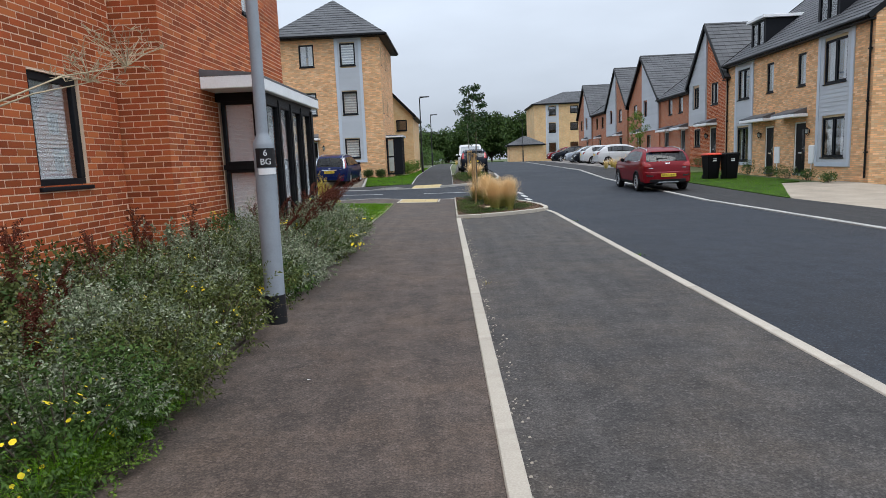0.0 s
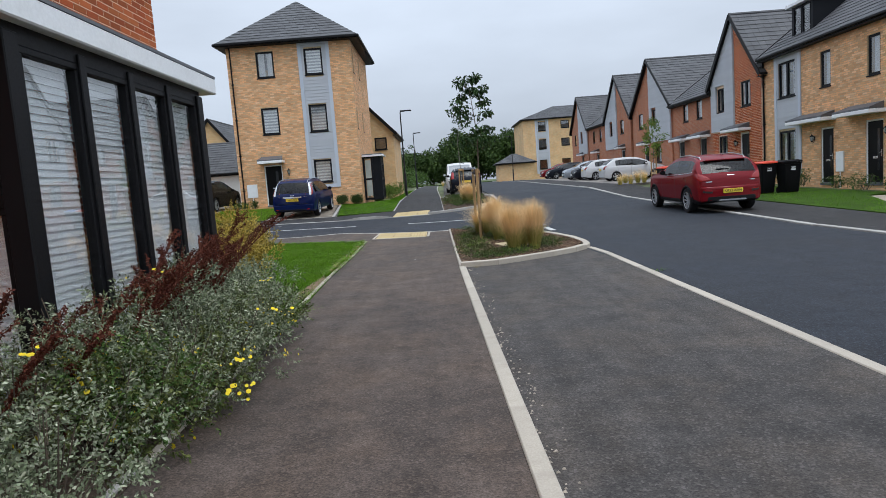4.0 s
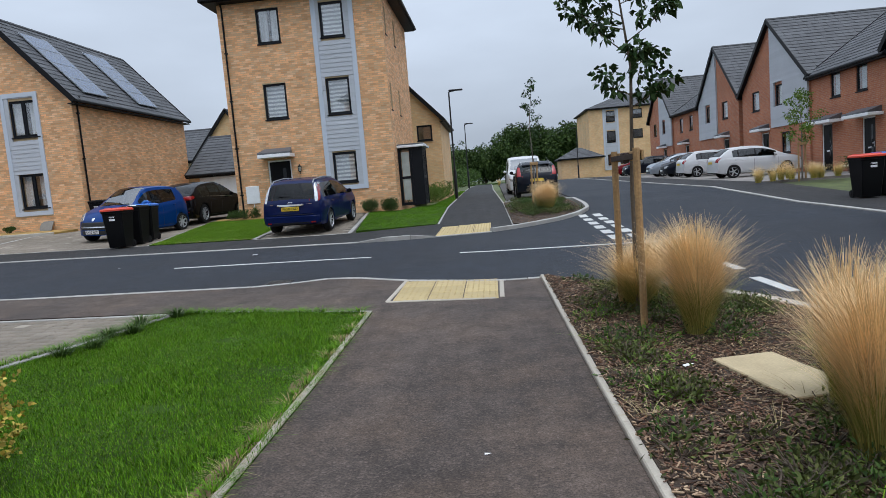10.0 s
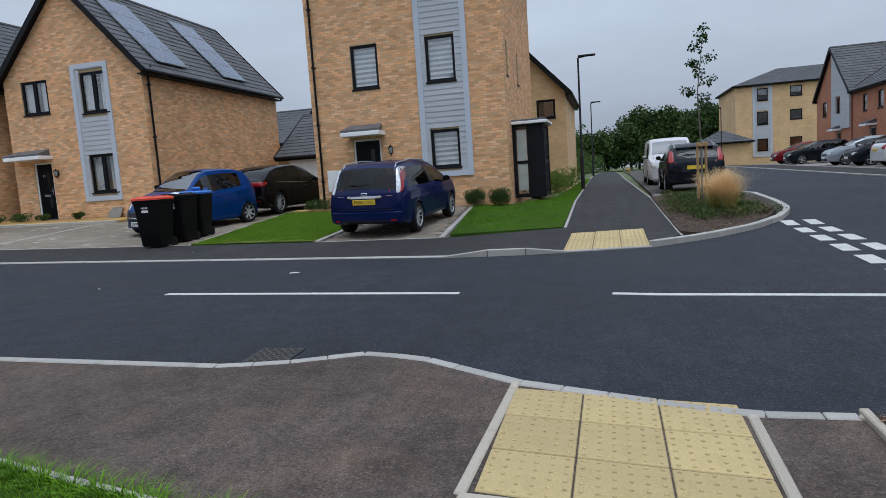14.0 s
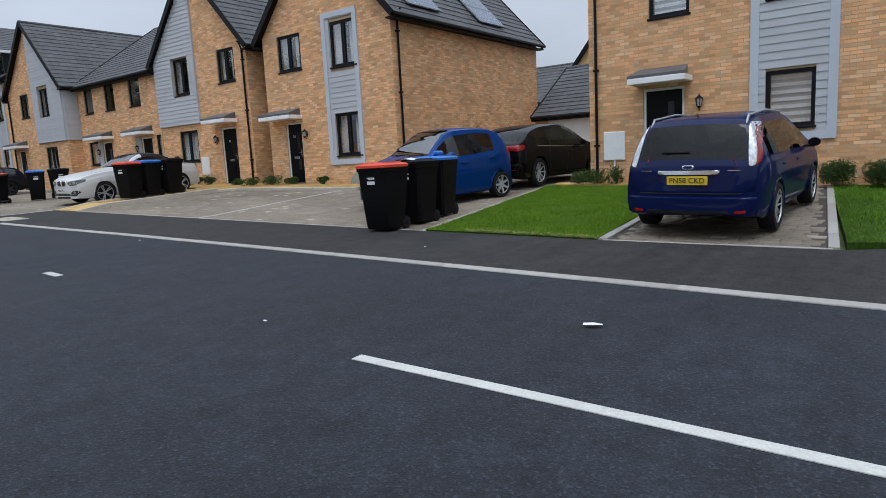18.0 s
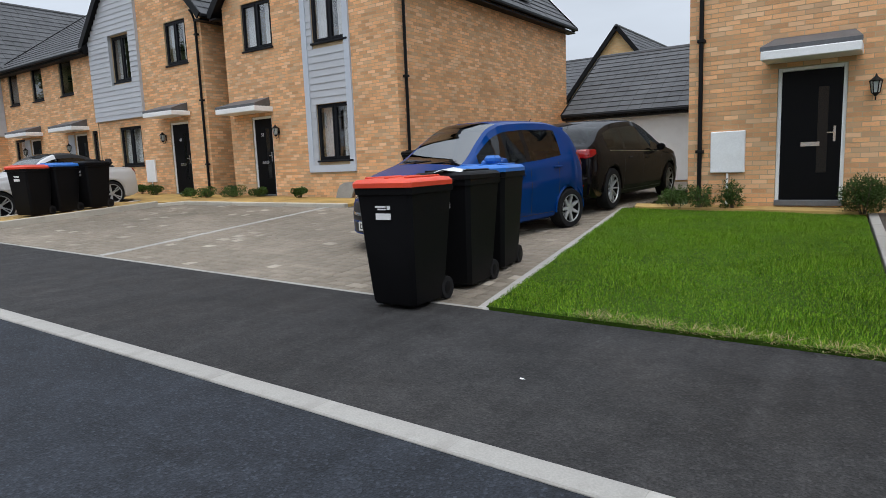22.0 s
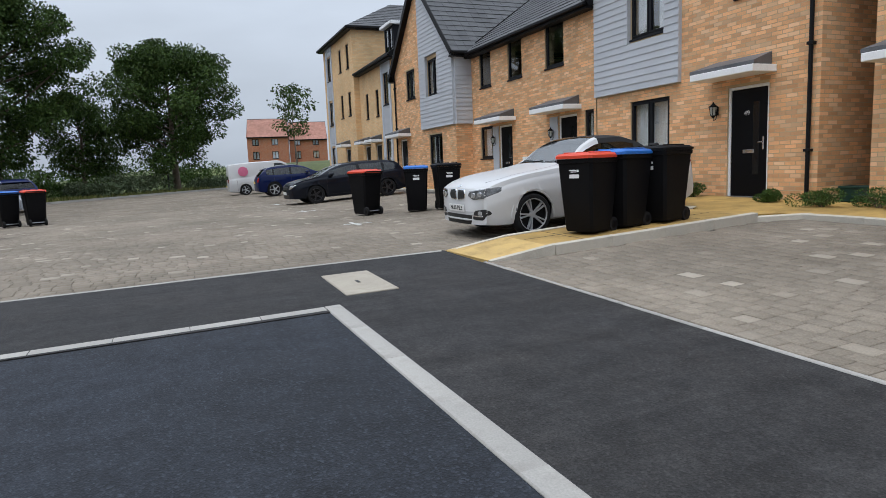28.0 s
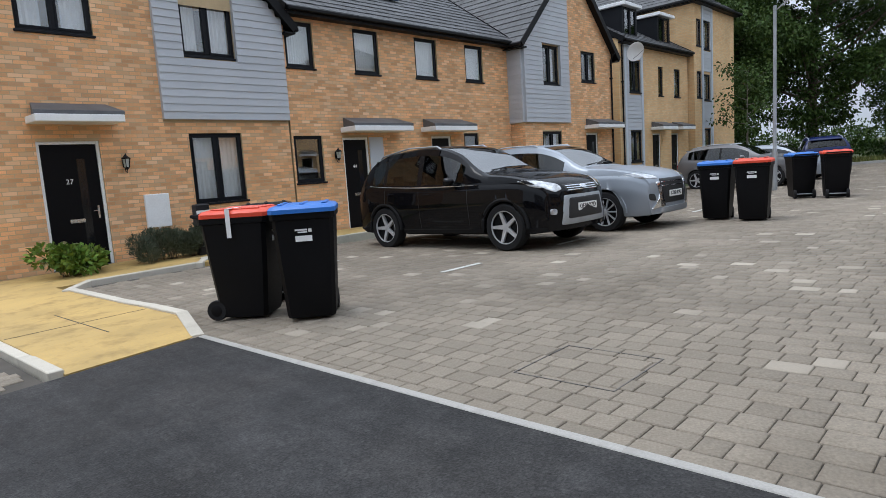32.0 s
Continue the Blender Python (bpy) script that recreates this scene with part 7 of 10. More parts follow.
hatch("small_car", on_slope(-12.90, 34.93, -105) @ Matrix.Diagonal((1.03, 1.03, 1.05, 1.0)), "small bright blue hatchback facing the road on the drive", 3.43, 1.66, 1.54, BRIGHT_BLUE, plate_front="DV10 XCT", fpz=0.335, axles=(0.50, 2.82), r=0.285, rim=7, bow=(0.20, 0.30), roof_pinch=0.23,
      top=[(0, 0.62), (0.03, 0.92), (0.10, 1.08), (0.28, 1.34), (0.5, 1.46), (0.8, 1.52), (1.3, 1.54), (1.62, 1.53), (1.84, 1.47), (2.04, 1.34), (2.46, 1.04), (2.70, 0.98), (3.10, 0.89), (3.28, 0.77), (3.40, 0.58), (3.43, 0.42)], belt=[(0, 0.86), (0.3, 1.03), (1.2, 0.97), (2.6, 0.91), (3.1, 0.80), (3.43, 0.62)], screen=(1.70, 2.50), rear=(0.10, 0.36), sides=[(0.62, 1.28), (1.38, 2.22)], seams=(0.75, 1.33, 2.42), low=0.18,
      front=[("headlight", CLEAR_LENS, [(0.44, 0.66), (0.66, 0.64), (0.76, 0.78), (0.77, 0.90), (0.66, 0.92), (0.50, 0.82)], 1, 0.012, "large clear headlamp"), ("grille", INK, [(-0.54, 0.40), (0.54, 0.40), (0.60, 0.52), (0.50, 0.63), (-0.50, 0.63), (-0.60, 0.52)], 0, 0.004, "wide black mouth grille"),
             ("lower_intake", INK, [(-0.46, 0.25), (0.46, 0.25), (0.50, 0.37), (-0.50, 0.37)], 0, 0.004, "black lower intake"), ("grille_bar", CHROME, [(-0.53, 0.465), (0.53, 0.465), (0.53, 0.50), (-0.53, 0.50)], 0, 0.022, "chrome bar across the mouth"), ("badge", CHROME, [(-0.05, 0.66), (0.05, 0.66), (0.055, 0.75), (-0.055, 0.75)], 0, 0.010, "plain bright badge")],
      back=[("tail_light", RED_LENS, [(0.60, 0.76), (0.74, 0.76), (0.75, 1.08), (0.66, 1.05)], 1, 0.014, "red tail lamp")])
hatch("large_hatchback", on_slope(-12.72, 39.45, 88), "dark brown-black large hatchback behind the small blue car", 5.0, 1.9, 1.58, MAROON_BLACK, r=0.36, rim=10, spoiler=False, pz=0.80, plate_rear="", bow=(0.16, 0.24), chrome_line=True,
      top=[(0, 0.66), (0.03, 0.98), (0.07, 1.07), (0.20, 1.13), (0.9, 1.43), (1.5, 1.54), (2.3, 1.58), (2.9, 1.50), (3.7, 1.14), (4.0, 1.05), (4.6, 0.94), (4.9, 0.80), (5.0, 0.52)], belt=[(0, 0.90), (0.4, 1.02), (2.0, 0.99), (3.9, 0.94), (4.6, 0.85), (5.0, 0.66)], screen=(2.75, 3.72), rear=(0.24, 0.92), sides=[(0.85, 1.55), (1.63, 2.4), (2.5, 3.4)], axles=(0.96, 4.02), seams=(1.5, 2.45, 3.5),
      back=[("tail_light", RED_LENS, [(0.34, 0.95), (0.84, 0.90), (0.90, 0.96), (0.88, 1.06), (0.40, 1.05)], 1, 0.016, "wide red tail lamp"), ("tailgate_strip", CHROME, [(-0.34, 0.955), (0.34, 0.955), (0.34, 0.985), (-0.34, 0.985)], 0, 0.012, "bright strip between the lamps"), ("rear_bumper", None, [(-0.82, 0.30), (0.82, 0.30), (0.85, 0.60), (-0.85, 0.60)], 0, 0.05, "painted bumper"), ("reflector", RED_LENS, [(0.60, 0.44), (0.80, 0.45), (0.80, 0.47), (0.60, 0.46)], 1, 0.058, "red bumper reflector")])
suv("crossover_car", on_slope(7.42, 24.80, 90), "deep red crossover parked half on the footway", 4.38, 1.80, 1.56, DEEP_RED, plate_rear="KR22 AHN", pz=0.60, rim=10, chrome_line=True, bow=(0.18, 0.24), r=0.345,
    back=[("rear_bumper", None, [(-0.78, 0.30), (0.78, 0.30), (0.80, 0.72), (-0.80, 0.72)], 0, 0.045, "painted bumper"), ("tail_light", RED_LENS, [(0.52, 0.90), (0.80, 0.86), (0.88, 0.98), (0.84, 1.10), (0.62, 1.00)], 1, 0.014, "deep red tail lamp"), ("lamp_strip", CLEAR_LENS, [(0.50, 0.845), (0.66, 0.84), (0.66, 0.865), (0.50, 0.868)], 1, 0.016, "pale lamp strip"),
          ("bumper_slot", INK, [(0.50, 0.54), (0.76, 0.57), (0.75, 0.64), (0.52, 0.62)], 1, 0.052, "black bumper slot"), ("reflector", RED_LENS, [(0.54, 0.60), (0.73, 0.615), (0.73, 0.635), (0.54, 0.62)], 1, 0.058, "thin red reflector"), ("rear_valance", PLASTIC, [(-0.72, 0.30), (0.72, 0.30), (0.64, 0.46), (-0.64, 0.46)], 0, 0.055, "black lower bumper"), ("skid_plate", GALV, [(-0.42, 0.30), (0.42, 0.30), (0.38, 0.38), (-0.38, 0.38)], 0, 0.062, "silver lower trim"), ("badge", CHROME, [(-0.10, 1.0), (0.10, 1.0), (0.10, 1.025), (-0.10, 1.025)], 0, 0.008, "plain bright badge bar")])
hatch("convertible_car", on_slope(-25.70, 34.42, -88), "white convertible with black fabric roof beside the yellow path", 4.43, 1.78, 1.43, WHITE_CAR, plate_front="ML65 PZZ", fpz=0.50, soft_top=(0.85, 0), r=0.335, rim=25, dark_rim=False,
      top=[(0, 0.62), (0.03, 0.90), (0.10, 0.98), (0.7, 1.03), (0.9, 1.07), (1.25, 1.34), (1.7, 1.46), (2.02, 1.46), (2.34, 1.36), (2.78, 1.08), (3.05, 1.035), (3.8, 0.965), (4.16, 0.90), (4.32, 0.845), (4.39, 0.80), (4.42, 0.72), (4.43, 0.45)],
      belt=[(0, 0.88), (0.3, 0.98), (2.0, 0.96), (3.0, 0.94), (4.0, 0.85), (4.43, 0.70)], screen=(2.06, 2.82), rear=(0.95, 1.2), sides=[(1.35, 2.66)], axles=(0.85, 3.54), seams=(1.45, 2.88), spoiler=False,
      front=[("grille_rim", CHROME, [(0.018, 0.62), (0.25, 0.64), (0.275, 0.72), (0.24, 0.80), (0.04, 0.805)], 1, 0.012, "chrome grille rim"), ("grille", INK, [(0.03, 0.633), (0.24, 0.652), (0.262, 0.72), (0.23, 0.788), (0.046, 0.792)], 1, 0.018, "black kidney-shaped grille"),
             ("headlight", DARK_LENS, [(0.36, 0.70), (0.50, 0.635), (0.74, 0.66), (0.84, 0.75), (0.82, 0.825), (0.60, 0.80), (0.40, 0.765)], 1, 0.012, "dark swept headlamp"), ("lamp_brow", CLEAR_LENS, [(0.38, 0.755), (0.60, 0.785), (0.80, 0.81), (0.81, 0.828), (0.60, 0.803), (0.38, 0.772)], 1, 0.016, "bright lamp brow"), ("lamp_ring", CLEAR_LENS, [(0.45, 0.665), (0.55, 0.665), (0.55, 0.75), (0.45, 0.75)], 1, 0.016, "round projector lamp"), ("lamp_ring", CLEAR_LENS, [(0.61, 0.68), (0.70, 0.685), (0.70, 0.765), (0.61, 0.76)], 1, 0.016, "round projector lamp"),
             ("lower_intake", INK, [(-0.42, 0.25), (0.42, 0.25), (0.46, 0.40), (-0.46, 0.40)], 0, 0.008, "black lower intake"), ("intake_blade", None, [(-0.44, 0.315), (0.44, 0.315), (0.44, 0.338), (-0.44, 0.338)], 0, 0.03, "painted intake blade"), ("side_intake", INK, [(0.46, 0.33), (0.70, 0.32), (0.80, 0.42), (0.77, 0.50), (0.52, 0.47)], 1, 0.008, "black bumper intake"), ("intake_trim", CHROME, [(0.46, 0.385), (0.70, 0.37), (0.70, 0.39), (0.46, 0.405)], 1, 0.016, "bright intake blade"), ("fog_lamp", CLEAR_LENS, [(0.61, 0.395), (0.69, 0.395), (0.69, 0.465), (0.61, 0.465)], 1, 0.016, "round fog lamp"), ("front_splitter", PLASTIC, [(-0.66, 0.205), (0.66, 0.205), (0.68, 0.245), (-0.68, 0.245)], 0, 0.014, "black chin spoiler"), ("badge", CHROME, [(-0.04, 0.825), (0.04, 0.825), (0.04, 0.86), (-0.04, 0.86)], 0, 0.008, "plain round badge")])
hatch("coupe_car", on_slope(-40.0, 33.95, -88), "dark charcoal coupe parked nose-out in the court", 4.6, 1.8, 1.40, CHARCOAL, dark_rim=True, r=0.33, spoiler=False)
suv("suv_car", on_slope(-50.5, 34.0, 90), "dark blue people carrier parked in the court", 4.5, 1.8, 1.55, NAVY, cladding=False)
BIGGER = Matrix.Diagonal((1.06, 1.06, 1.06, 1.0))
suv("suv_car", on_slope(-30.92, 19.75, 90) @ BIGGER, "black compact sport utility car with silver bumper trim", 4.44, 1.84, 1.71, BLACK_CAR, plate_front="OE60 YZD", fpz=0.60, rim=5, chrome_line=True, bow=(0.16, 0.26),
    front=[("headlight", CLEAR_LENS, [(0.50, 0.88), (0.66, 0.84), (0.84, 0.94), (0.89, 1.06), (0.70, 1.03), (0.52, 0.96)], 1, 0.012, "large clear headlamp"), ("grille", INK, [(-0.44, 0.84), (0.44, 0.84), (0.47, 0.95), (-0.47, 0.95)], 0, 0.006, "black upper grille"), *slats(-0.43, 0.43, 0.85, 0.95, 3), ("bumper_trim", GALV, [(-0.60, 0.36), (0.60, 0.36), (0.50, 0.79), (-0.50, 0.79)], 0, 0.02, "silver bumper frame"), ("lower_intake", INK, [(-0.50, 0.44), (0.50, 0.44), (0.44, 0.75), (-0.44, 0.75)], 0, 0.026, "black lower grille"), ("fog_lamp", CLEAR_LENS, [(0.66, 0.52), (0.76, 0.52), (0.76, 0.61), (0.66, 0.61)], 1, 0.012, "round fog lamp"), ("badge", CHROME, [(-0.08, 0.875), (0.08, 0.875), (0.08, 0.925), (-0.08, 0.925)], 0, 0.02, "plain oval badge")])
suv("suv_car", on_slope(-33.5, 20.02, 90) @ Matrix.Diagonal((1.03, 1.03, 1.03, 1.0)), "silver-grey sport utility car with bright front trim", 4.7, 1.8, 1.70, SILVER, plate_front="KT68 RVE", fpz=0.62, rim=10, cladding=False,
    front=[("headlight", CLEAR_LENS, [(0.48, 0.90), (0.80, 0.92), (0.88, 1.0), (0.80, 1.03), (0.50, 0.96)], 1, 0.012, "slim clear headlamp"), ("grille", INK, [(-0.50, 0.46), (0.50, 0.46), (0.48, 0.90), (-0.48, 0.90)], 0, 0.006, "black front grille"), *slats(-0.46, 0.46, 0.76, 0.90, 2), ("bumper_trim", CHROME, [(0.40, 0.40), (0.76, 0.38), (0.62, 0.50), (0.54, 0.64), (0.60, 0.84), (0.50, 0.86), (0.44, 0.62)], 1, 0.022, "bright curved bumper blade"), ("fog_lamp", INK, [(0.64, 0.52), (0.78, 0.54), (0.78, 0.66), (0.66, 0.64)], 1, 0.008, "dark fog lamp recess"), ("skid_plate", GALV, [(-0.55, 0.30), (0.55, 0.30), (0.50, 0.40), (-0.50, 0.40)], 0, 0.02, "silver lower trim")])
suv("suv_car", on_slope(-46.8, 19.3, 90), "grey sport utility car by the lamp post", 4.4, 1.8, 1.62, GREY_CAR, cladding=False, far=True)
hatch("hatchback_car", on_slope(-50.2, 19.5, 90), "silver hatchback in a row of parked cars", 4.2, 1.75, 1.48, SILVER, far=True)
suv("suv_car", on_slope(-54.2, 20.2, 200), "dark blue sport utility car at the end of the court", 4.5, 1.85, 1.68, NAVY, cladding=False, far=True)
suv("suv_car", on_slope(1.02, 42.0, 90), "dark compact car parked in the layby", 3.9, 1.72, 1.52, CHARCOAL, back=[("tail_light", RED_LENS, [(0.62, 0.95), (0.80, 0.93), (0.76, 1.35), (0.64, 1.3)], 1, 0.014, "tall red tail lamp")])
VAN_TOP = [(0, 0.8), (0.03, 1.2), (0.06, 1.75), (0.2, 1.88), (1.5, 1.93), (3.0, 1.92), (3.35, 1.82), (4.05, 1.22), (4.25, 1.12), (4.75, 0.95), (4.86, 0.78), (4.9, 0.6)]
VAN_BELT = [(0, 1.0), (3.0, 1.10), (4.1, 1.05), (4.6, 0.85), (4.9, 0.65)]


def van(m, label, **kw):
    return car("van", m, label, 4.9, 1.9, VAN_TOP, VAN_BELT, (3.42, 4.02), (0.02, 0.03), [(2.75, 3.72)], (0.95, 3.95), 0.33, WHITE_CAR, van=True, seams=(0.5, 2.0, 2.7, 3.75), spoiler=False, hi=1.15, pz=0.6, bow=(0.03, 0.2), far=True, **kw)


van(on_slope(0.95, 49.2, -90), "white panel van facing down the road in the layby")
pink_van = van(on_slope(-56.8, 33.3, 90), "white panel van with a pink mark in the court")
part("pink_mark", Geo().lathe([(0.001, -0.955), (0.22, -0.95), (0.30, -0.945), (0.30, -0.90)], 9, "y", (-1.55, 0, 1.42)), mat("pink_sticker", (0.62, 0.16, 0.28), 0.5, 0.1, 4, 40, 0.1, 0.0), pink_van, "plain pink mark")
van(on_slope(-92, 8, 20), "white panel van on the road beyond the trees")
BAY_TOP = [(0, 0.62), (0.03, 0.90), (0.12, 1.00), (0.42, 1.24), (0.75, 1.40), (1.15, 1.46), (1.7, 1.47), (2.2, 1.43), (2.6, 1.30), (3.1, 1.04), (3.3, 0.97), (3.75, 0.88), (3.98, 0.78), (4.07, 0.66), (4.1, 0.46)]
for x, y, yaw, col, lab in ((12.0, 46.6, 0, WHITE_CAR, "white hatchback"), (12.1, 52.3, 0, WHITE_CAR, "white hatchback"), (12.0, 55.6, 180, CHARCOAL, "dark hatchback"), (11.9, 58.8, 180, SILVER, "silver hatchback"), (11.8, 66.5, 180, CHARCOAL, "dark hatchback"), (11.8, 70.0, 180, DEEP_RED, "red hatchback")):
    hatch("hatchback_car", on_slope(x, y, yaw), lab + " parked nose-in to the houses across the road", 4.1, 1.76, 1.47, col, group="cars in the bays across the road", top=BAY_TOP, rear=(0.16, 0.74), sides=[(0.80, 1.02), (1.08, 1.80), (1.88, 2.80)])

# ---- wheelie bins ----
BIN_BLACK = mat("bin_black_plastic", (0.005, 0.005, 0.006), 0.55, 0.15, 3, 110, 0.12, 0.15, spec=0.12)
LID_RED = mat("bin_red_plastic", (0.62, 0.055, 0.02), 0.45, 0.08, 3, 90, 0.08, 0.1)
LID_BLUE = mat("bin_blue_plastic", (0.02, 0.14, 0.48), 0.45, 0.08, 3, 90, 0.08, 0.1)
BAG = mat("plastic_bag", (0.60, 0.62, 0.64), 0.35, 0.1, 12, 60, 0.1, 0.5)


def wheelie_bin(m, lid, label):
    """A 240 litre wheelie bin: hinge and wheels at +x, front at -x."""
    root = thing("wheelie_bin", m, label, "wheelie bin", "wheelie bins put out for collection")
    g2 = Geo()
    prof = []
    for z, a, b, w in ((0.03, -0.25, 0.20, 0.215), (0.06, -0.265, 0.22, 0.225), (0.55, -0.315, 0.27, 0.255), (0.93, -0.345, 0.305, 0.278), (0.935, -0.365, 0.325, 0.292), (0.985, -0.368, 0.328, 0.294), (0.985, -0.33, 0.29, 0.26)):
        c = 0.035
        prof.append([(a, -w + c, z), (a + c, -w, z), (b - c, -w, z), (b, -w + c, z), (b, w - c, z), (b - c, w, z), (a + c, w, z), (a, w - c, z)])
    vs = [p for ring in prof for p in ring]
    fs = [tuple(range(7, -1, -1))] + [(8 * r + i, 8 * r + (i + 1) % 8, 8 * r + 8 + (i + 1) % 8, 8 * r + 8 + i) for r in range(6) for i in range(8)]
    part("body", g2.add(vs, fs), BIN_BLACK, root, "tapered black plastic body", smooth=True, tidy=True)
    lg = Geo()
    rings = []
    for k, (z, s) in enumerate(((0.988, 1.0), (1.025, 1.0), (1.05, 0.93), (1.062, 0.6))):
        a, b, w, c = -0.385 * s, 0.31 * (s if k < 3 else 0.8), 0.30 * s, 0.04
        rings += [(a, -w + c, z), (a + c, -w, z), (b - c, -w, z), (b, -w + c, z), (b, w - c, z), (b - c, w, z), (a + c, w, z), (a, w - c, z)]
    lg.add(rings, [tuple(range(7, -1, -1)), tuple(range(24, 32))] + [(8 * r + i, 8 * r + (i + 1) % 8, 8 * r + 8 + (i + 1) % 8, 8 * r + 8 + i) for r in range(3) for i in range(8)])
    part("lid", lg, lid, root, "moulded lid", smooth=True, tidy=True)
    for y in (-0.2, 0.0, 0.2):
        part("lid_rib", Geo().box(-0.28, 0.2, y - 0.02, y + 0.02, 1.055, 1.072, 0.006), lid, root)
    part("handle", Geo().tube([(0.30, -0.24, 0.99), (0.39, -0.24, 1.015), (0.39, 0.24, 1.015), (0.30, 0.24, 0.99)], 0.016, 8), BIN_BLACK, root)
    part("axle", Geo().tube([(0.245, -0.19, 0.10), (0.245, 0.19, 0.10)], 0.012, 8), GALV, root)
    for y in (-0.205, 0.205):
        w = part("wheel", Geo().lathe([(0.03, -0.028), (0.095, -0.028), (0.10, -0.015), (0.10, 0.015), (0.095, 0.028), (0.03, 0.028)], 18, "y", (0.245, y, 0.10)), TYRE, root, smooth=True, tidy=True)
        part("hub", Geo().lathe([(0.001, -0.03), (0.05, -0.032), (0.06, -0.026), (0.06, 0.026), (0.05, 0.032), (0.001, 0.03)], 14, "y", (0.245, y, 0.10)), BIN_BLACK, w, smooth=True, tidy=True)
    fl = part("front_label", Geo().box(-0.340, -0.326, -0.075, 0.075, 0.735, 0.785), STICKER, root, "white address label")
    part("logo", Geo().box(-0.345, -0.33, -0.075, -0.045, 0.815, 0.845).box(-0.345, -0.33, -0.035, 0.075, 0.83, 0.845).box(-0.345, -0.33, -0.035, 0.05, 0.812, 0.823), STICKER, fl, "plain white logo bars")
    return root


for x, y, yaw, lid, lab in ((-11.38, 31.50, 93, LID_RED, "black wheelie bin with a red lid at the drive"), (-11.38, 32.36, 95, BIN_BLACK, "all-black wheelie bin at the drive"), (-11.50, 33.15, 100, LID_BLUE, "black wheelie bin with a blue lid at the drive"),
                            (-23.71, 33.40, 109, LID_RED, "black wheelie bin with a red lid on the yellow path"), (-23.76, 34.04, 106, LID_BLUE, "black wheelie bin with a blue lid on the yellow path"), (-23.72, 34.74, 104, BIN_BLACK, "all-black wheelie bin on the yellow path"),
                            (-31.75, 32.4, 20, LID_RED, "black wheelie bin with a red lid in the court"), (-31.05, 33.5, 160, LID_BLUE, "black wheelie bin with a blue lid in the court"), (-30.65, 34.15, 170, BIN_BLACK, "all-black wheelie bin in the court"),
                            (-25.35, 21.30, -52, LID_RED, "black wheelie bin with a red lid tied shut"), (-25.66, 22.02, 230, LID_BLUE, "black wheelie bin with a blue lid by the court edge"), (-26.0, 20.75, 60, BIN_BLACK, "all-black wheelie bin behind two others"),
                            (-34.75, 22.75, 190, LID_BLUE, "black wheelie bin with a blue lid by parked cars"), (-34.5, 23.5, 190, LID_RED, "black wheelie bin with a red lid by parked cars"),
                            (-39.9, 22.95, 30, LID_BLUE, "black wheelie bin with a blue lid near the lamp post"), (-39.7, 23.75, 20, LID_RED, "black wheelie bin with a red lid near the lamp post"),
                            (8.95, 31.80, 90, LID_RED, "black wheelie bin with a red lid across the road"), (9.62, 32.15, 90, LID_BLUE, "black wheelie bin with a blue lid across the road"), (11.75, 27.78, 90, BIN_BLACK, "all-black wheelie bin across the road"), (11.12, 28.2, 95, LID_RED, "black wheelie bin with a red lid beside the far lawn"),
                            (-16.0, 37.9, 90, BIN_BLACK, "all-black wheelie bin by the house wall")):
    wheelie_bin(on_ground(x, y, yaw, 0.12 if -24.3 < x < -23.3 and 31 < y < 36 else 0.012) @ Matrix.Diagonal((1.04, 1.04, 1.07, 1.0)), lid, lab)
solo("plastic_bag", Geo().box(-0.10, 0.12, -0.06, 0.08, 0.0, 0.09, 0.03).box(-0.03, 0.05, 0.02, 0.14, -0.06, 0.04, 0.02), LID_BLUE, "crumpled blue plastic bag lying on a bin lid", "bag", on_ground(-11.42, 33.10, 100, 1.16))
for x, y, yaw in ((-25.35, 21.30, -52), (-34.5, 23.5, 190)):
    solo("tape", Geo().box(-0.022, 0.022, 0.02, 0.306, 1.066, 1.070).box(-0.022, 0.022, 0.302, 0.306, 0.80, 1.070), STICKER, "white tape holding the bin lid shut", "tape", on_ground(x, y, yaw, 0.012) @ Matrix.Diagonal((1.045, 1.04, 1.072, 1.0)))

solo("paper_wrapper", Geo().add([(-0.16, -0.05, 0.0), (-0.02, -0.09, 0.035), (0.14, -0.03, 0.01), (0.17, 0.06, 0.03), (0.02, 0.08, 0.055), (-0.13, 0.05, 0.03)], [(0, 1, 4, 5), (1, 2, 3, 4)]), BAG, "crumpled white wrapper lying on a bin lid", "litter", on_ground(-11.30, 32.05, 10, 1.145))
# ---- plants ----
def mesh_arrays(name, verts, faces, material):
    """A mesh from arrays of points and of equal-sized faces."""
    me = bpy.data.meshes.new(name)
    k = faces.shape[1]
    me.vertices.add(len(verts))
    me.vertices.foreach_set("co", np.asarray(verts, dtype=np.float32).ravel())
    me.loops.add(faces.size)
    me.loops.foreach_set("vertex_index", faces.astype(np.int32).ravel())
    me.polygons.add(len(faces))
    me.polygons.foreach_set("loop_start", np.arange(0, faces.size, k, dtype=np.int32))
    me.update(calc_edges=True)
    me.materials.append(material)
    return me


rs = np.random.RandomState(11)


def unit(v):
    return v / np.maximum(np.linalg.norm(v, axis=-1, keepdims=True), 1e-9)


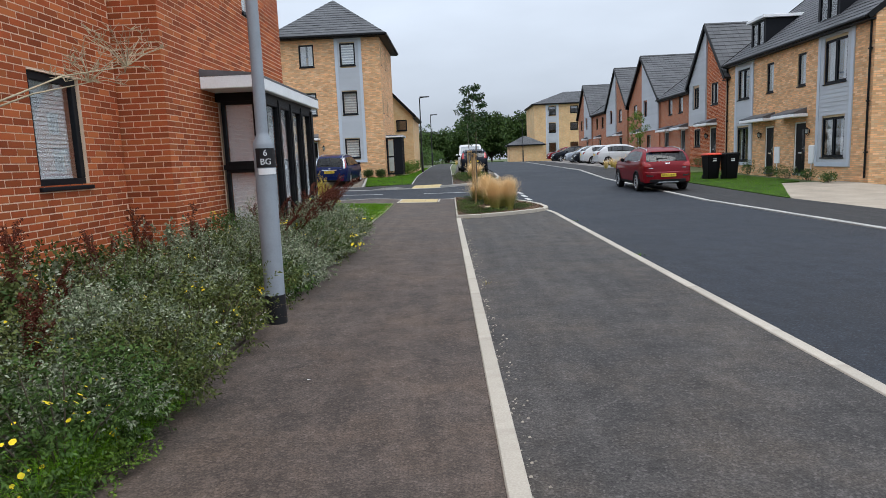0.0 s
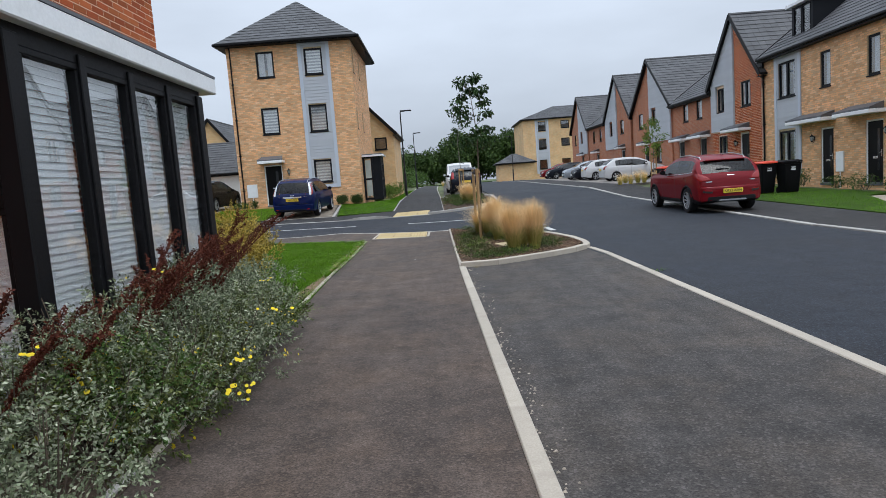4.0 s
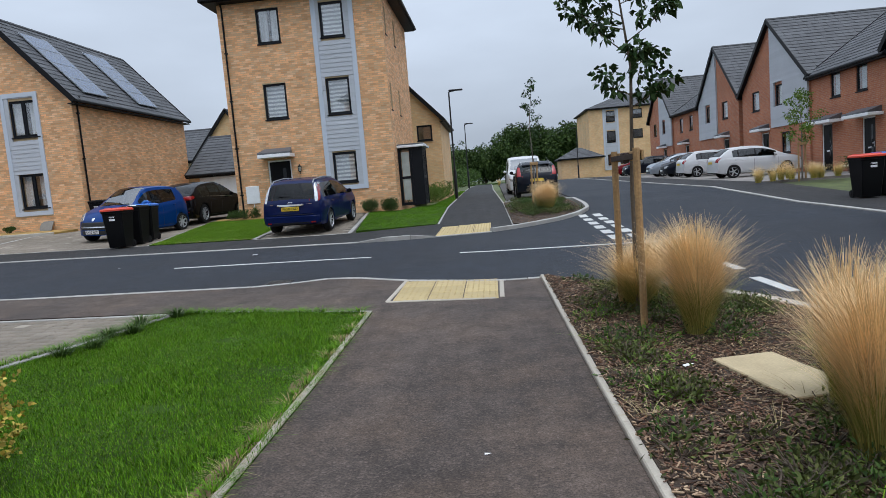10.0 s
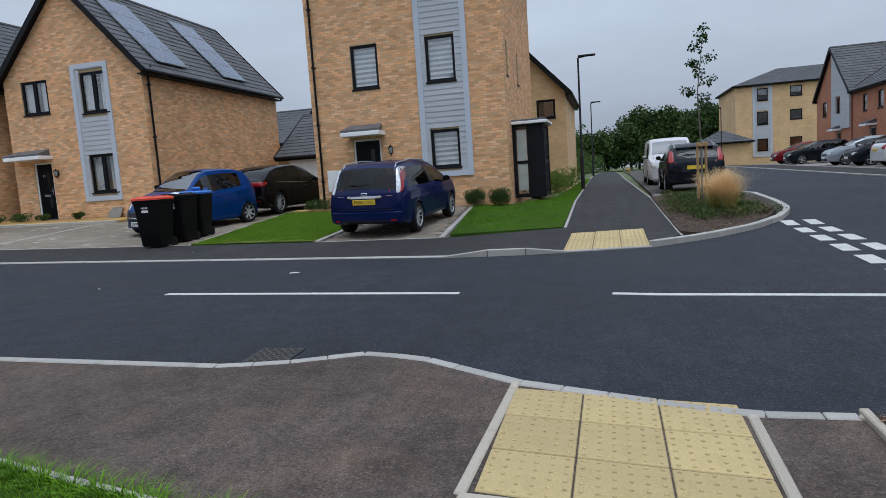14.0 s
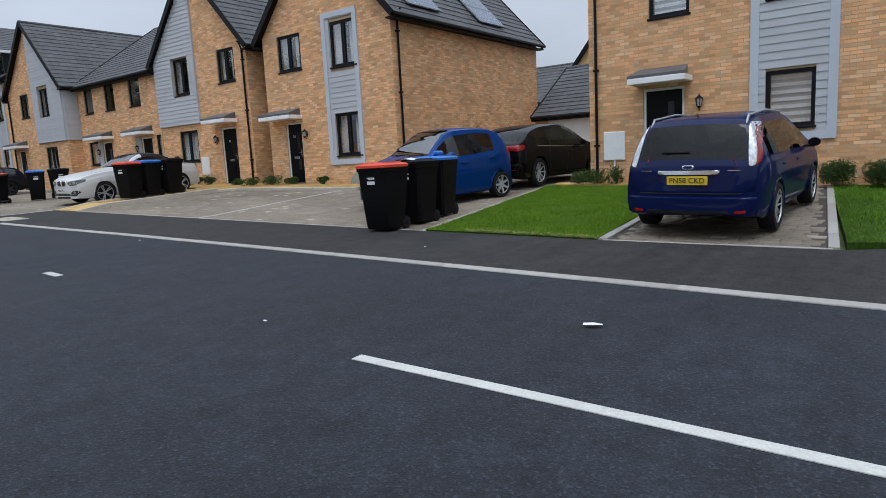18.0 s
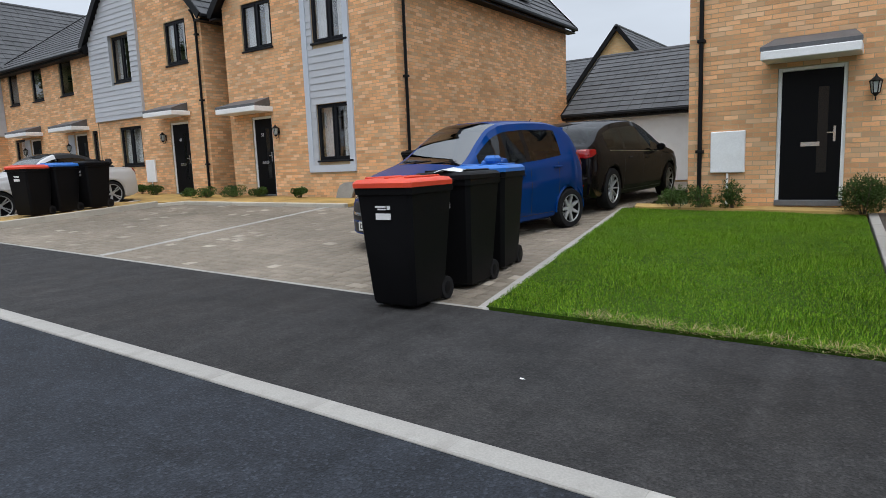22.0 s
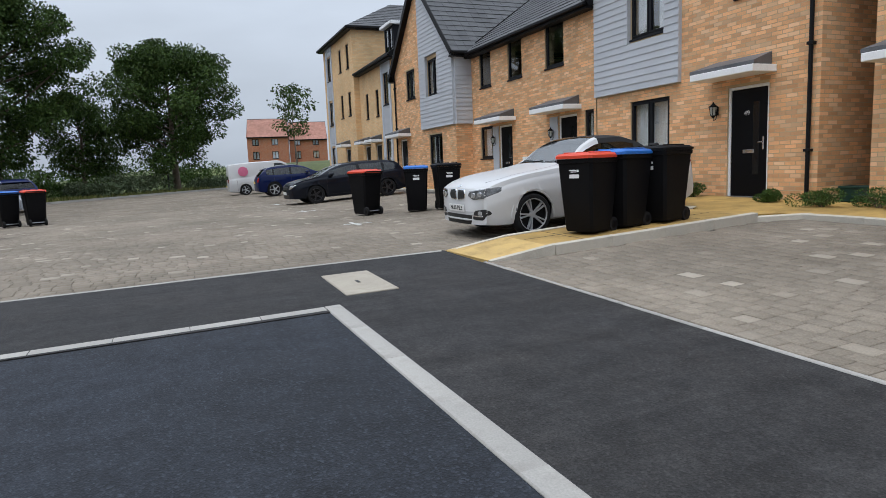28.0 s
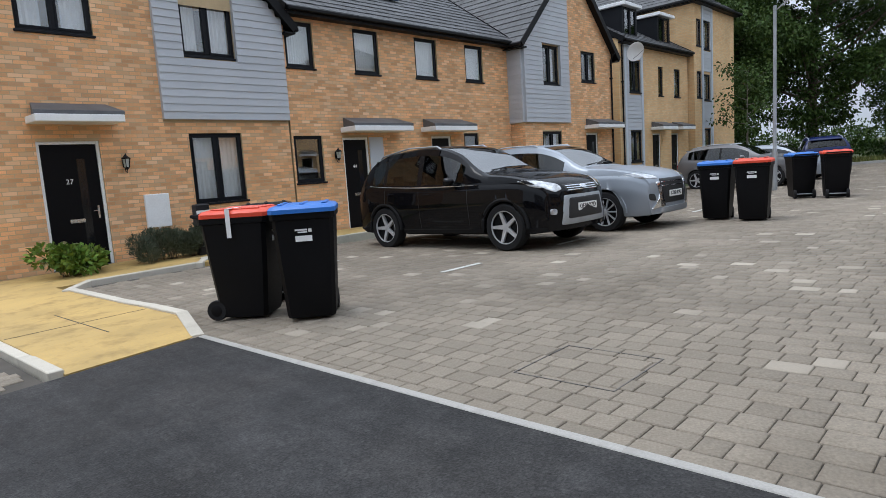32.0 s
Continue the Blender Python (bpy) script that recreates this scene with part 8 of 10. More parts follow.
def leaf_arrays(P, D, length, width, droop=0.15):
    """Leaves as small folded blades: base at P, pointing along D."""
    n = len(P)
    S = unit(np.cross(D, unit(rs.normal(size=(n, 3)))))
    L = length * rs.uniform(0.65, 1.2, (n, 1))
    W = width * rs.uniform(0.7, 1.15, (n, 1))
    U = np.cross(S, D)
    mid = P + D * L * 0.5
    tip = P + D * L - np.array([0, 0, 1]) * L * droop
    v = np.stack([P, mid + S * W / 2 + U * W * 0.18, tip, mid - S * W / 2 + U * W * 0.18], 1).reshape(-1, 3)
    return v, np.arange(4 * n).reshape(-1, 4)


def dome_points(n, rx, ry, h, lumps=7, fill=0.55):
    """Points in a lumpy dome."""
    c = np.stack([rs.uniform(-0.6, 0.6, lumps) * rx, rs.uniform(-0.6, 0.6, lumps) * ry, rs.uniform(0.25, 0.72, lumps) * h], 1)
    r = rs.uniform(0.35, 0.55, lumps)
    k = rs.randint(0, lumps, n)
    d = unit(rs.normal(size=(n, 3)))
    q = rs.uniform(fill, 1, (n, 1)) ** 0.6
    p = c[k] + d * q * r[k][:, None] * np.array([rx, ry, h * 0.62])
    p[:, 2] = np.clip(p[:, 2], 0.02, None)
    return p, d


def leafy(name, col, tint, isl=0.35, rough=0.6):
    m = mat(name, col, rough, 0.2, 3, 30, 0.15, 0.0, island=isl, tint=tint, spec=0.12)
    b = m.node_tree.nodes["Principled BSDF"]
    b.inputs["Subsurface Weight"].default_value = 0.0
    return m


SILVER_LEAF = leafy("silver_grey_leaf", (0.18, 0.22, 0.125), (0.43, 0.45, 0.33), 0.45)
SAGE_LEAF = leafy("sage_grey_leaf", (0.085, 0.115, 0.06), (0.17, 0.20, 0.12))
LAVENDER_LEAF = leafy("lavender_leaf", (0.075, 0.095, 0.06), (0.15, 0.16, 0.115), 0.4)
OLIVE_LEAF = leafy("olive_green_leaf", (0.078, 0.100, 0.028), (0.16, 0.175, 0.055), 0.4)
GREEN_LEAF = leafy("green_leaf", (0.050, 0.095, 0.022), (0.10, 0.16, 0.035))
OAK_LEAF = leafy("oak_leaf", (0.040, 0.074, 0.018), (0.085, 0.13, 0.030))
MAPLE_LEAF = leafy("maple_leaf", (0.028, 0.060, 0.018), (0.06, 0.10, 0.03))
LIME_LEAF = leafy("bright_green_leaf", (0.11, 0.19, 0.03), (0.20, 0.27, 0.05))
YELLOW_LEAF = leafy("yellowing_leaf", (0.36, 0.26, 0.042), (0.58, 0.46, 0.11), 0.45)
GRASS_BLADE = leafy("lawn_blade", (0.086, 0.210, 0.006), (0.17, 0.31, 0.014), 0.42)
PALE_BLADE = leafy("pale_lawn_blade", (0.13, 0.21, 0.025), (0.22, 0.265, 0.06), 0.4)
FRESH_BLADE = leafy("fresh_lawn_blade", (0.15, 0.27, 0.016), (0.26, 0.36, 0.04), 0.4)
DRY_BLADE = leafy("dry_blade", (0.30, 0.24, 0.11), (0.38, 0.32, 0.17), 0.4)
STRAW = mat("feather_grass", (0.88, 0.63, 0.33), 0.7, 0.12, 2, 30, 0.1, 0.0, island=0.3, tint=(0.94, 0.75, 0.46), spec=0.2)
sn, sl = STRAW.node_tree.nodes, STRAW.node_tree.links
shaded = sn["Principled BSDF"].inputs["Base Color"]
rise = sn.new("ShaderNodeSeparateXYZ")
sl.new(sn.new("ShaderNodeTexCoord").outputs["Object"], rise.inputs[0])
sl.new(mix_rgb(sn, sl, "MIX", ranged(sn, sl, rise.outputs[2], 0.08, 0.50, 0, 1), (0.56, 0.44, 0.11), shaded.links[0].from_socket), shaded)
STRAW_LOW = leafy("feather_grass_base", (0.34, 0.33, 0.08), (0.46, 0.42, 0.13))
DOCK_RED = mat("dock_seed_brown", (0.10, 0.026, 0.017), 0.8, 0.2, 4, 40, 0.2, 0.0, island=0.45, tint=(0.17, 0.06, 0.03), spec=0.15)
DRY_STEM = mat("dry_stem", (0.42, 0.34, 0.22), 0.85, 0.2, 6, 60, 0.2, 0.2)
BARK = mat("bark", (0.11, 0.085, 0.06), 0.9, 0.25, 4, 40, 0.3, 0.6, depth=0.01)
GREY_BARK = mat("grey_bark", (0.17, 0.15, 0.125), 0.9, 0.25, 8, 60, 0.3, 0.5, depth=0.006)
STAKE_WOOD = mat("stake_wood", (0.36, 0.225, 0.10), 0.85, 0.2, 5, 40, 0.25, 0.4)
BARE_SOIL = mat("worn_soil", (0.165, 0.105, 0.06), 0.95, 0.4, 9, 60, 0.4, 0.6, depth=0.01)
FLOWER_Y = mat("yellow_petal", (0.72, 0.56, 0.02), 0.6, 0.1, 20, 60, 0.1, 0.0, spec=0.2)
FLOWER_W = mat("cream_petal", (0.66, 0.64, 0.50), 0.7, 0.1, 20, 60, 0.1, 0.0, spec=0.2)


def stems_geo(n, rx, ry, h, r=0.006):
    geo = Geo()
    for _ in range(n):
        a, q = rnd.uniform(0, 6.283), rnd.uniform(0.2, 0.8)
        x, y = rx * q * math.cos(a), ry * q * math.sin(a)
        geo.tube([(x * 0.2, y * 0.2, 0), (x * 0.6, y * 0.6, h * 0.4), (x, y, h * rnd.uniform(0.6, 0.9))], [r, r * 0.8, r * 0.4], 5, False)
    return geo


def sprigs(twigs, rx, ry, h, lumps, up, length, size, wide):
    """Leaves set round short twigs that stand out of a lumpy dome."""
    p, d = dome_points(twigs, rx, ry, h, lumps, 0.72)
    d = unit(d + np.array([0, 0, up]) + rs.normal(size=d.shape) * 0.35)
    k = 12
    t = np.tile(np.linspace(0.15, 1.0, k), twigs)[:, None]
    q, e = np.repeat(p, k, 0), np.repeat(d, k, 0)
    reach = np.repeat(length * rs.uniform(0.6, 1.3, (twigs, 1)), k, 0)
    around = unit(np.cross(e, unit(rs.normal(size=e.shape))))
    at = q + e * reach * (t - 0.45)
    at[:, 2] = np.clip(at[:, 2], 0.015, None)
    return leaf_arrays(at, unit(around + e * (0.15 + 0.9 * t)), size, wide)


def shrub(name, m, rx, ry, h, leaves, size, wide, material, label, category="shrub", flowers=0, flower_mat=None, lumps=8, up=0.5, sprig=0.0):
    root = thing(name, m, label, category)
    if sprig:
        v, f = sprigs(leaves // 12, rx, ry, h, lumps, up, sprig, size, wide)
    else:
        p, d = dome_points(leaves, rx, ry, h, lumps)
        d = unit(d + np.array([0, 0, up]) + rs.normal(size=d.shape) * 0.5)
        v, f = leaf_arrays(p, d, size, wide)
    part("foliage", mesh_arrays("foliage", v, f, material), None, root, kind="stuff")
    part("stem", stems_geo(12, rx, ry, h), BARK, root, kind="stuff")
    if flowers:
        fp, fd = dome_points(max(flowers // 5, 1), rx * 1.02, ry * 1.02, h * 1.08, lumps, 0.97)
        fp = np.repeat(fp, 5, 0) + rs.normal(size=(len(fp) * 5, 3)) * np.array([0.055, 0.055, 0.015]) * (1 if flower_mat is FLOWER_Y else 1.6)
        fd = np.repeat(fd, 5, 0)
        n = len(fp)
        k = 6
        ang = np.arange(k) * 2 * np.pi / k
        nrm = unit(fd + np.array([0, -0.2, 0.9]))
        s = unit(np.cross(nrm, np.array([0.3, 0.9, 0.1])))
        t = np.cross(nrm, s)
        rad = 0.0125 * rs.uniform(0.7, 1.4, (n, 1, 1)) if flower_mat is FLOWER_Y else 0.05 * rs.uniform(0.8, 1.2, (n, 1, 1))
        ring = fp[:, None] + rad * (np.cos(ang)[None, :, None] * s[:, None] + np.sin(ang)[None, :, None] * t[:, None])
        part("flower", mesh_arrays("flower", ring.reshape(-1, 3), np.arange(n * k).reshape(-1, k), flower_mat), None, root, "small flower heads", kind="stuff")
    return root


def blades(n, rx, ry, h, lean, w, segs=3, base=0.06, nod=0.30, tip=0.15, dome=0.08, wild=0.0):
    """Long thin blades that arch outwards from one clump."""
    a = rs.uniform(0, 2 * np.pi, n)
    q = np.sqrt(rs.uniform(0, 1, n))
    base_p = np.stack([np.cos(a) * q * base * rx / max(rx, 1e-6), np.sin(a) * q * base, np.zeros(n)], 1)
    out = np.stack([np.cos(a) * rx, np.sin(a) * ry, np.zeros(n)], 1) * (q * lean)[:, None] * rs.uniform(0.5, 1.3, (n, 1)) + rs.normal(size=(n, 3)) * np.array([wild * rx, wild * ry, 0])
    H = h * rs.uniform(0.62, 1.1, n) * (1.08 - dome * q ** 1.5)
    side = unit(np.cross(out + rs.normal(size=out.shape) * 0.01, np.array([0, 0, 1.0])))
    rows = []
    for k in range(segs + 1):
        t = k / segs
        c = base_p + out * (0.35 * t + 0.95 * t ** 2.6)
        c[:, 2] += H * (t - nod * t ** 4)
        wd = w * (1 - (1 - tip) * t)
        rows += [c - side * wd / 2, c + side * wd / 2]
    v = np.stack(rows, 1).reshape(-1, 3)
    per = 2 * (segs + 1)
    f = np.concatenate([np.arange(n)[:, None] * per + np.array([2 * k, 2 * k + 1, 2 * k + 3, 2 * k + 2]) for k in range(segs)])
    return v, f


def feather_grass(x, y, h, r, n, dz=0.05, label="clump of straw-coloured feather grass in the street bed"):
    root = thing("feather_grass", on_ground(x, y, rnd.uniform(0, 360), dz), label, "ornamental grass", "feather grass clumps")
    v, f = blades(int(n * 0.55), r * 0.70, r * 0.70, h * 1.0, 0.72, 0.0048, 5, 0.09, 0.14, 0.25, 0.22, 0.22)
    v = v + np.clip(v[:, 2:3] / h, 0, 1.2) ** 2 * np.array([[rnd.uniform(-0.16, 0.16), rnd.uniform(-0.16, 0.16), 0]]) + np.sin(v[:, :1] * 23 + v[:, 2:3] * 5) * 0.012 * np.clip(v[:, 2:3] / h, 0, 1)
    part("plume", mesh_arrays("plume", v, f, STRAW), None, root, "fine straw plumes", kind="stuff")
    # tufts of seed heads that part from the clump and nod
    tops = []
    count = 0
    for _ in range(16):
        a, q = rnd.uniform(0, 6.283), rnd.uniform(0.25, 1.0)
        k = max(n // 46, 8)
        v, f = blades(k, r * 0.18, r * 0.18, h * rnd.uniform(0.78, 1.12), 1.0, 0.0042, 5, 0.03, 0.26, 0.25, 0.25, 0.5)
        up = np.clip(v[:, 2] / h, 0, 1.3)
        v = v + np.stack([r * 0.70 * q * math.cos(a) * up ** 1.5, r * 0.75 * q * math.sin(a) * up ** 1.5, np.zeros(len(v))], 1)
        tops.append((v, f + count))
        count += len(v)
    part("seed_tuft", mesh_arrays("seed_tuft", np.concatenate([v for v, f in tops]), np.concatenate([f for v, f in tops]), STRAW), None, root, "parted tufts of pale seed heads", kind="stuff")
    v, f = blades(int(n * 0.30), r * 0.5, r * 0.5, h * 0.55, 0.9, 0.0045, 3, 0.10, 0.2)
    part("blade", mesh_arrays("blade", v, f, STRAW_LOW), None, root, "greener leaf blades", kind="stuff")


for x, y, h, r, n in ((0.98, 17.5, 1.0, 0.42, 4600), (1.40, 17.75, 1.02, 0.40, 4400), (1.22, 18.2, 1.0, 0.40, 2600), (0.90, 19.9, 1.08, 0.56, 5200), (0.62, 20.9, 0.84, 0.74, 4000), (0.85, 22.0, 0.5, 0.28, 900), (0.78, 21.2, 0.66, 0.34, 1200)):
    feather_grass(x, y, h, r, n)
for x, y, h, r, n in ((0.90, 33.9, 1.05, 0.60, 3200), (0.72, 34.4, 1.0, 0.55, 2400), (1.15, 36.4, 0.82, 0.4, 1200), (0.85, 37.0, 0.75, 0.36, 900)):
    feather_grass(x, y, h, r, n)
for x, y in ((9.5, 38.6), (10.3, 38.9), (11.2, 38.6), (8.9, 38.4), (3.0, 100.0), (-0.2, 70.0)):
    feather_grass(x, y, 0.6, 0.4, 500, label="clump of straw-coloured grass by the road")


for x, y, h in ((10.1, 39.3, 0.75), (10.6, 39.8, 0.8), (11.4, 39.4, 0.7), (9.7, 40.2, 0.65), (10.9, 38.5, 0.7), (11.9, 38.8, 0.6)):
    feather_grass(x, y, h, 0.5, 700, label="loose clump of straw grass below the young tree across the road")


def tuft(x, y, h, r, n, material, label="tuft of long grass at the bed's edge", dz=0.01):
    root = thing("grass_tuft", on_ground(x, y, rnd.uniform(0, 360), dz), label, "grass tuft")
    v, f = blades(n, r, r, h, 1.1, 0.007, 3, 0.08)
    part("blade", mesh_arrays("blade", v, f, material), None, root, kind="stuff")


def dock(x, y, h, n=4):
    """Seeding dock: arching stalks with side branches, all set with red-brown seeds."""
    root = thing("dock_plant", on_ground(x, y, 0, 0.01), "seeding dock with arching dark red-brown plumes", "weed")
    for _ in range(n):
        a, lean, hh = rnd.gauss(0.6, 1.1), rnd.uniform(0.25, 0.75) if y > 8.5 else rnd.uniform(0.05, 0.30), h * rnd.uniform(0.75, 1.15)
        at = lambda t: Vector((lean * hh * t ** 1.8 * math.cos(a), lean * hh * t ** 1.8 * math.sin(a), hh * (t - 0.16 * t ** 4)))
        stalk = part("stalk", Geo().tube([at(t) for t in (0, 0.3, 0.6, 0.85, 1.0)], [0.006, 0.005, 0.004, 0.003, 0.002], 5, False), DOCK_RED, root)
        seeds = [at(t) for t in np.linspace(0.45, 1.0, 110)]
        twigs = Geo()
        for k in range(9):
            t = 0.42 + 0.055 * k
            base, b = at(t), a + rnd.uniform(-1.1, 1.1)
            reach = hh * (0.30 if y > 8.5 else 0.22) * (1.25 - t) * rnd.uniform(0.8, 1.3)
            tip = base + Vector((math.cos(b) * reach * 0.75, math.sin(b) * reach * 0.75, reach * 0.75))
            bend = (base + tip) / 2 + Vector((0, 0, reach * 0.12))
            twigs.tube([base, bend, tip], [0.003, 0.0025, 0.0015], 4, False)
            seeds += [base.lerp(bend, q * 2) if q < 0.5 else bend.lerp(tip, q * 2 - 1) for q in np.linspace(0.1, 1, 34)]
        part("twig", twigs, DOCK_RED, stalk, kind="stuff")
        c = np.repeat(np.array([tuple(p) for p in seeds]), 2 if y > 8.5 else 1, 0)
        d = unit(rs.normal(size=c.shape))
        v, f = leaf_arrays(c + d * 0.006, d, 0.017, 0.013)
        part("seed_head", mesh_arrays("seed_head", v, f, DOCK_RED), None, stalk, kind="stuff")


# the shrub bed by the red brick house
bed_rnd = random.Random(5)
for j in range(93):
    row, k = j // 31, j % 31
    y = -1.0 + 13.0 * k / 30 + bed_rnd.uniform(-0.16, 0.16)
    if row == 0 and (5.55 < y < 6.2 or 1.3 < y < 2.7):
        continue
    edge = -1.72 - 0.026 * max(y, 0) - (0.14 if 4.7 < y < 6.8 else 0)
    x = edge - (bed_rnd.uniform(0.04, 0.30), bed_rnd.uniform(0.75, 1.1), bed_rnd.uniform(1.35, 1.85))[row]
    h = (bed_rnd.uniform(0.42, 0.72), bed_rnd.uniform(0.62, 0.86), bed_rnd.uniform(0.72, 0.98))[row]
    r = (bed_rnd.uniform(0.42, 0.56), bed_rnd.uniform(0.5, 0.65), bed_rnd.uniform(0.5, 0.65))[row]
    silver = bed_rnd.random() < ((0.48, 0.40, 0.3)[row] if y > 1.6 else 0.30)
    n = (1500 if y < 9 else 1100) if row == 2 else 6000 if y < 4.6 else 3400 if y < 9 else 2800
    fine = 1.25 if row == 2 else 0.72 if y < 4.6 or y > 8 else 0.9
    if silver:
        shrub("silver_shrub", on_ground(x, y, bed_rnd.uniform(0, 360), 0.0), r, r, h, n, 0.040 * fine, 0.021 * fine, SILVER_LEAF, "silver-grey leaved shrub in the bed by the path", "shrub", 7 if bed_rnd.random() < 0.5 else 0, FLOWER_Y, lumps=11, sprig=0.13)
    else:
        shrub("flowering_shrub", on_ground(x, y, bed_rnd.uniform(0, 360), 0.0), r, r, h, n, 0.044 * fine, 0.020 * fine, OLIVE_LEAF if j % 3 else GREEN_LEAF, "green leafy shrub dotted with yellow flowers", "shrub", 40 if row < 2 else 15, FLOWER_Y, lumps=11, sprig=0.15)
for j in range(9):
    shrub("low_weed", on_ground(-1.80 - bed_rnd.uniform(0.0, 0.35), 1.6 + 0.2 * j, 0, 0), 0.28, 0.28, 0.15, 1300, 0.019, 0.014, GREEN_LEAF if j % 3 else LIME_LEAF, "bright green chickweed spilling over the path edge", "weed")
for j in range(14):
    y = 0.5 + j * 0.72
    shrub("low_weed", on_ground(-3.55 - 0.35 * bed_rnd.random(), y, 0, 0), 0.5, 0.5, bed_rnd.uniform(0.5, 0.75), 900, 0.05, 0.02, GREEN_LEAF if j % 2 else SILVER_LEAF, "weedy growth against the brick wall", "weed", 10, FLOWER_Y)
for x, y, h in ((-3.5, 4.6, 1.15), (-3.9, 5.2, 1.2), (-3.3, 5.6, 1.1), (-3.2, 7.3, 1.15), (-3.5, 6.6, 1.2), (-2.75, 8.9, 1.15), (-2.6, 9.9, 1.2), (-2.75, 10.6, 1.25), (-2.8, 10.9, 1.3), (-3.0, 11.6, 1.2), (-2.6, 9.3, 1.1), (-4.0, 3.4, 1.0), (-2.95, 4.2, 1.0), (-2.6, 3.5, 0.95), (-3.4, 2.9, 1.25), (-2.6, 11.4, 1.35), (-2.68, 11.9, 1.4), (-2.62, 11.0, 1.3)):
    dock(x, y, h)
for x, y in ((-1.95, 2.6), (-2.2, 2.2), (-1.9, 3.4), (-2.0, 1.8), (-2.1, 7.2), (-2.05, 4.4), (-2.5, 1.6), (-2.1, 12.6), (-2.35, 13.2)):
    tuft(x, y, bed_rnd.uniform(0.2, 0.34), 0.22, 160, GRASS_BLADE)
for j in range(9):
    tuft(-1.80 - bed_rnd.uniform(0, 0.16), 2.75 + 0.14 * j, bed_rnd.uniform(0.26, 0.38), 0.14, 110, GRASS_BLADE, "bright green couch grass along the bed's edge")
for x, y in ((-2.15, 1.9), (-2.6, 2.4), (-2.0, 5.6)):
    tuft(x, y, 0.4, 0.5, 24, DRY_BLADE, "dead bleached stalks in the bed")
dead = thing("dead_umbel", on_ground(-3.0, 2.75, 0, 0), "tall dead bleached hogweed with bare umbels", "weed")
for a, top in ((0.2, (0.62, 1.9, 2.24)), (-0.3, (0.42, 1.75, 2.12))):
    part("stalk", Geo().tube([(-0.4, -0.6, 1.2), (-0.1, 0.3, 1.55), (top[0] * 0.7, top[1] * 0.75, top[2] - 0.12), top], [0.011, 0.009, 0.006, 0.004], 6, False), DRY_STEM, dead)
    um = Geo()
    for k in range(26):
        q = Vector(top) + Vector((rnd.uniform(-0.22, 0.22), rnd.uniform(-0.22, 0.3), rnd.uniform(-0.02, 0.26)))
        um.tube([top, (Vector(top) + q) / 2 + Vector((0, 0, 0.02)), q], [0.003, 0.0025, 0.002], 4, False)
        for _ in range(5):
            um.tube([q, q + Vector((rnd.uniform(-0.06, 0.06), rnd.uniform(-0.06, 0.06), rnd.uniform(0.0, 0.07)))], 0.0018, 4, False)
    part("umbel", um, DRY_STEM, dead, "bare branching flower head", kind="stuff")
part("base_stalk", Geo().tube([(-0.75, -1.0, 0.0), (-0.6, -0.85, 0.6), (-0.4, -0.6, 1.2)], [0.014, 0.013, 0.011], 6, False), DRY_STEM, dead)
bleached = thing("dead_weed", on_ground(-2.05, 2.05, 0, 0.0), "bleached dead stems lying over the low weeds", "weed")
for pts in ([(-0.35, -0.1, 0.0), (-0.2, 0.05, 0.30), (0.0, 0.12, 0.36), (0.16, 0.12, 0.26)], [(-0.1, 0.1, 0.36), (-0.05, 0.2, 0.28), (0.02, 0.26, 0.16)], [(-0.3, -0.25, 0.05), (-0.1, -0.2, 0.12), (0.1, -0.22, 0.10), (0.2, -0.2, 0.04)], [(-0.2, -0.2, 0.1), (-0.06, -0.12, 0.22), (-0.04, -0.1, 0.30)], [(-0.32, -0.05, 0.12), (-0.28, -0.1, 0.0)]):
    part("stalk", Geo().tube(pts, [0.009] * (len(pts) - 1) + [0.005], 6, False), DRY_STEM, bleached)
for x, y, r, h in ((-3.68, 15.3, 0.70, 1.12), (-3.95, 16.5, 0.74, 1.22), (-4.4, 14.6, 0.80, 1.15), (-4.0, 17.4, 0.62, 1.28), (-3.55, 14.5, 0.54, 0.88)):
    shrub("yellow_shrub", on_ground(x, y, 0, 0.02), r, r, h, 8400, 0.034, 0.025, YELLOW_LEAF, "yellow-leaved deciduous shrub at the lawn's end", "shrub", lumps=13, up=0.9, sprig=0.16)
    shrub("bramble", on_ground(x - 0.2, y - 0.3, 0, 0.02), r, r, h * 0.8, 2600, 0.045, 0.03, OLIVE_LEAF, "green undergrowth below the yellow shrub", "weed")


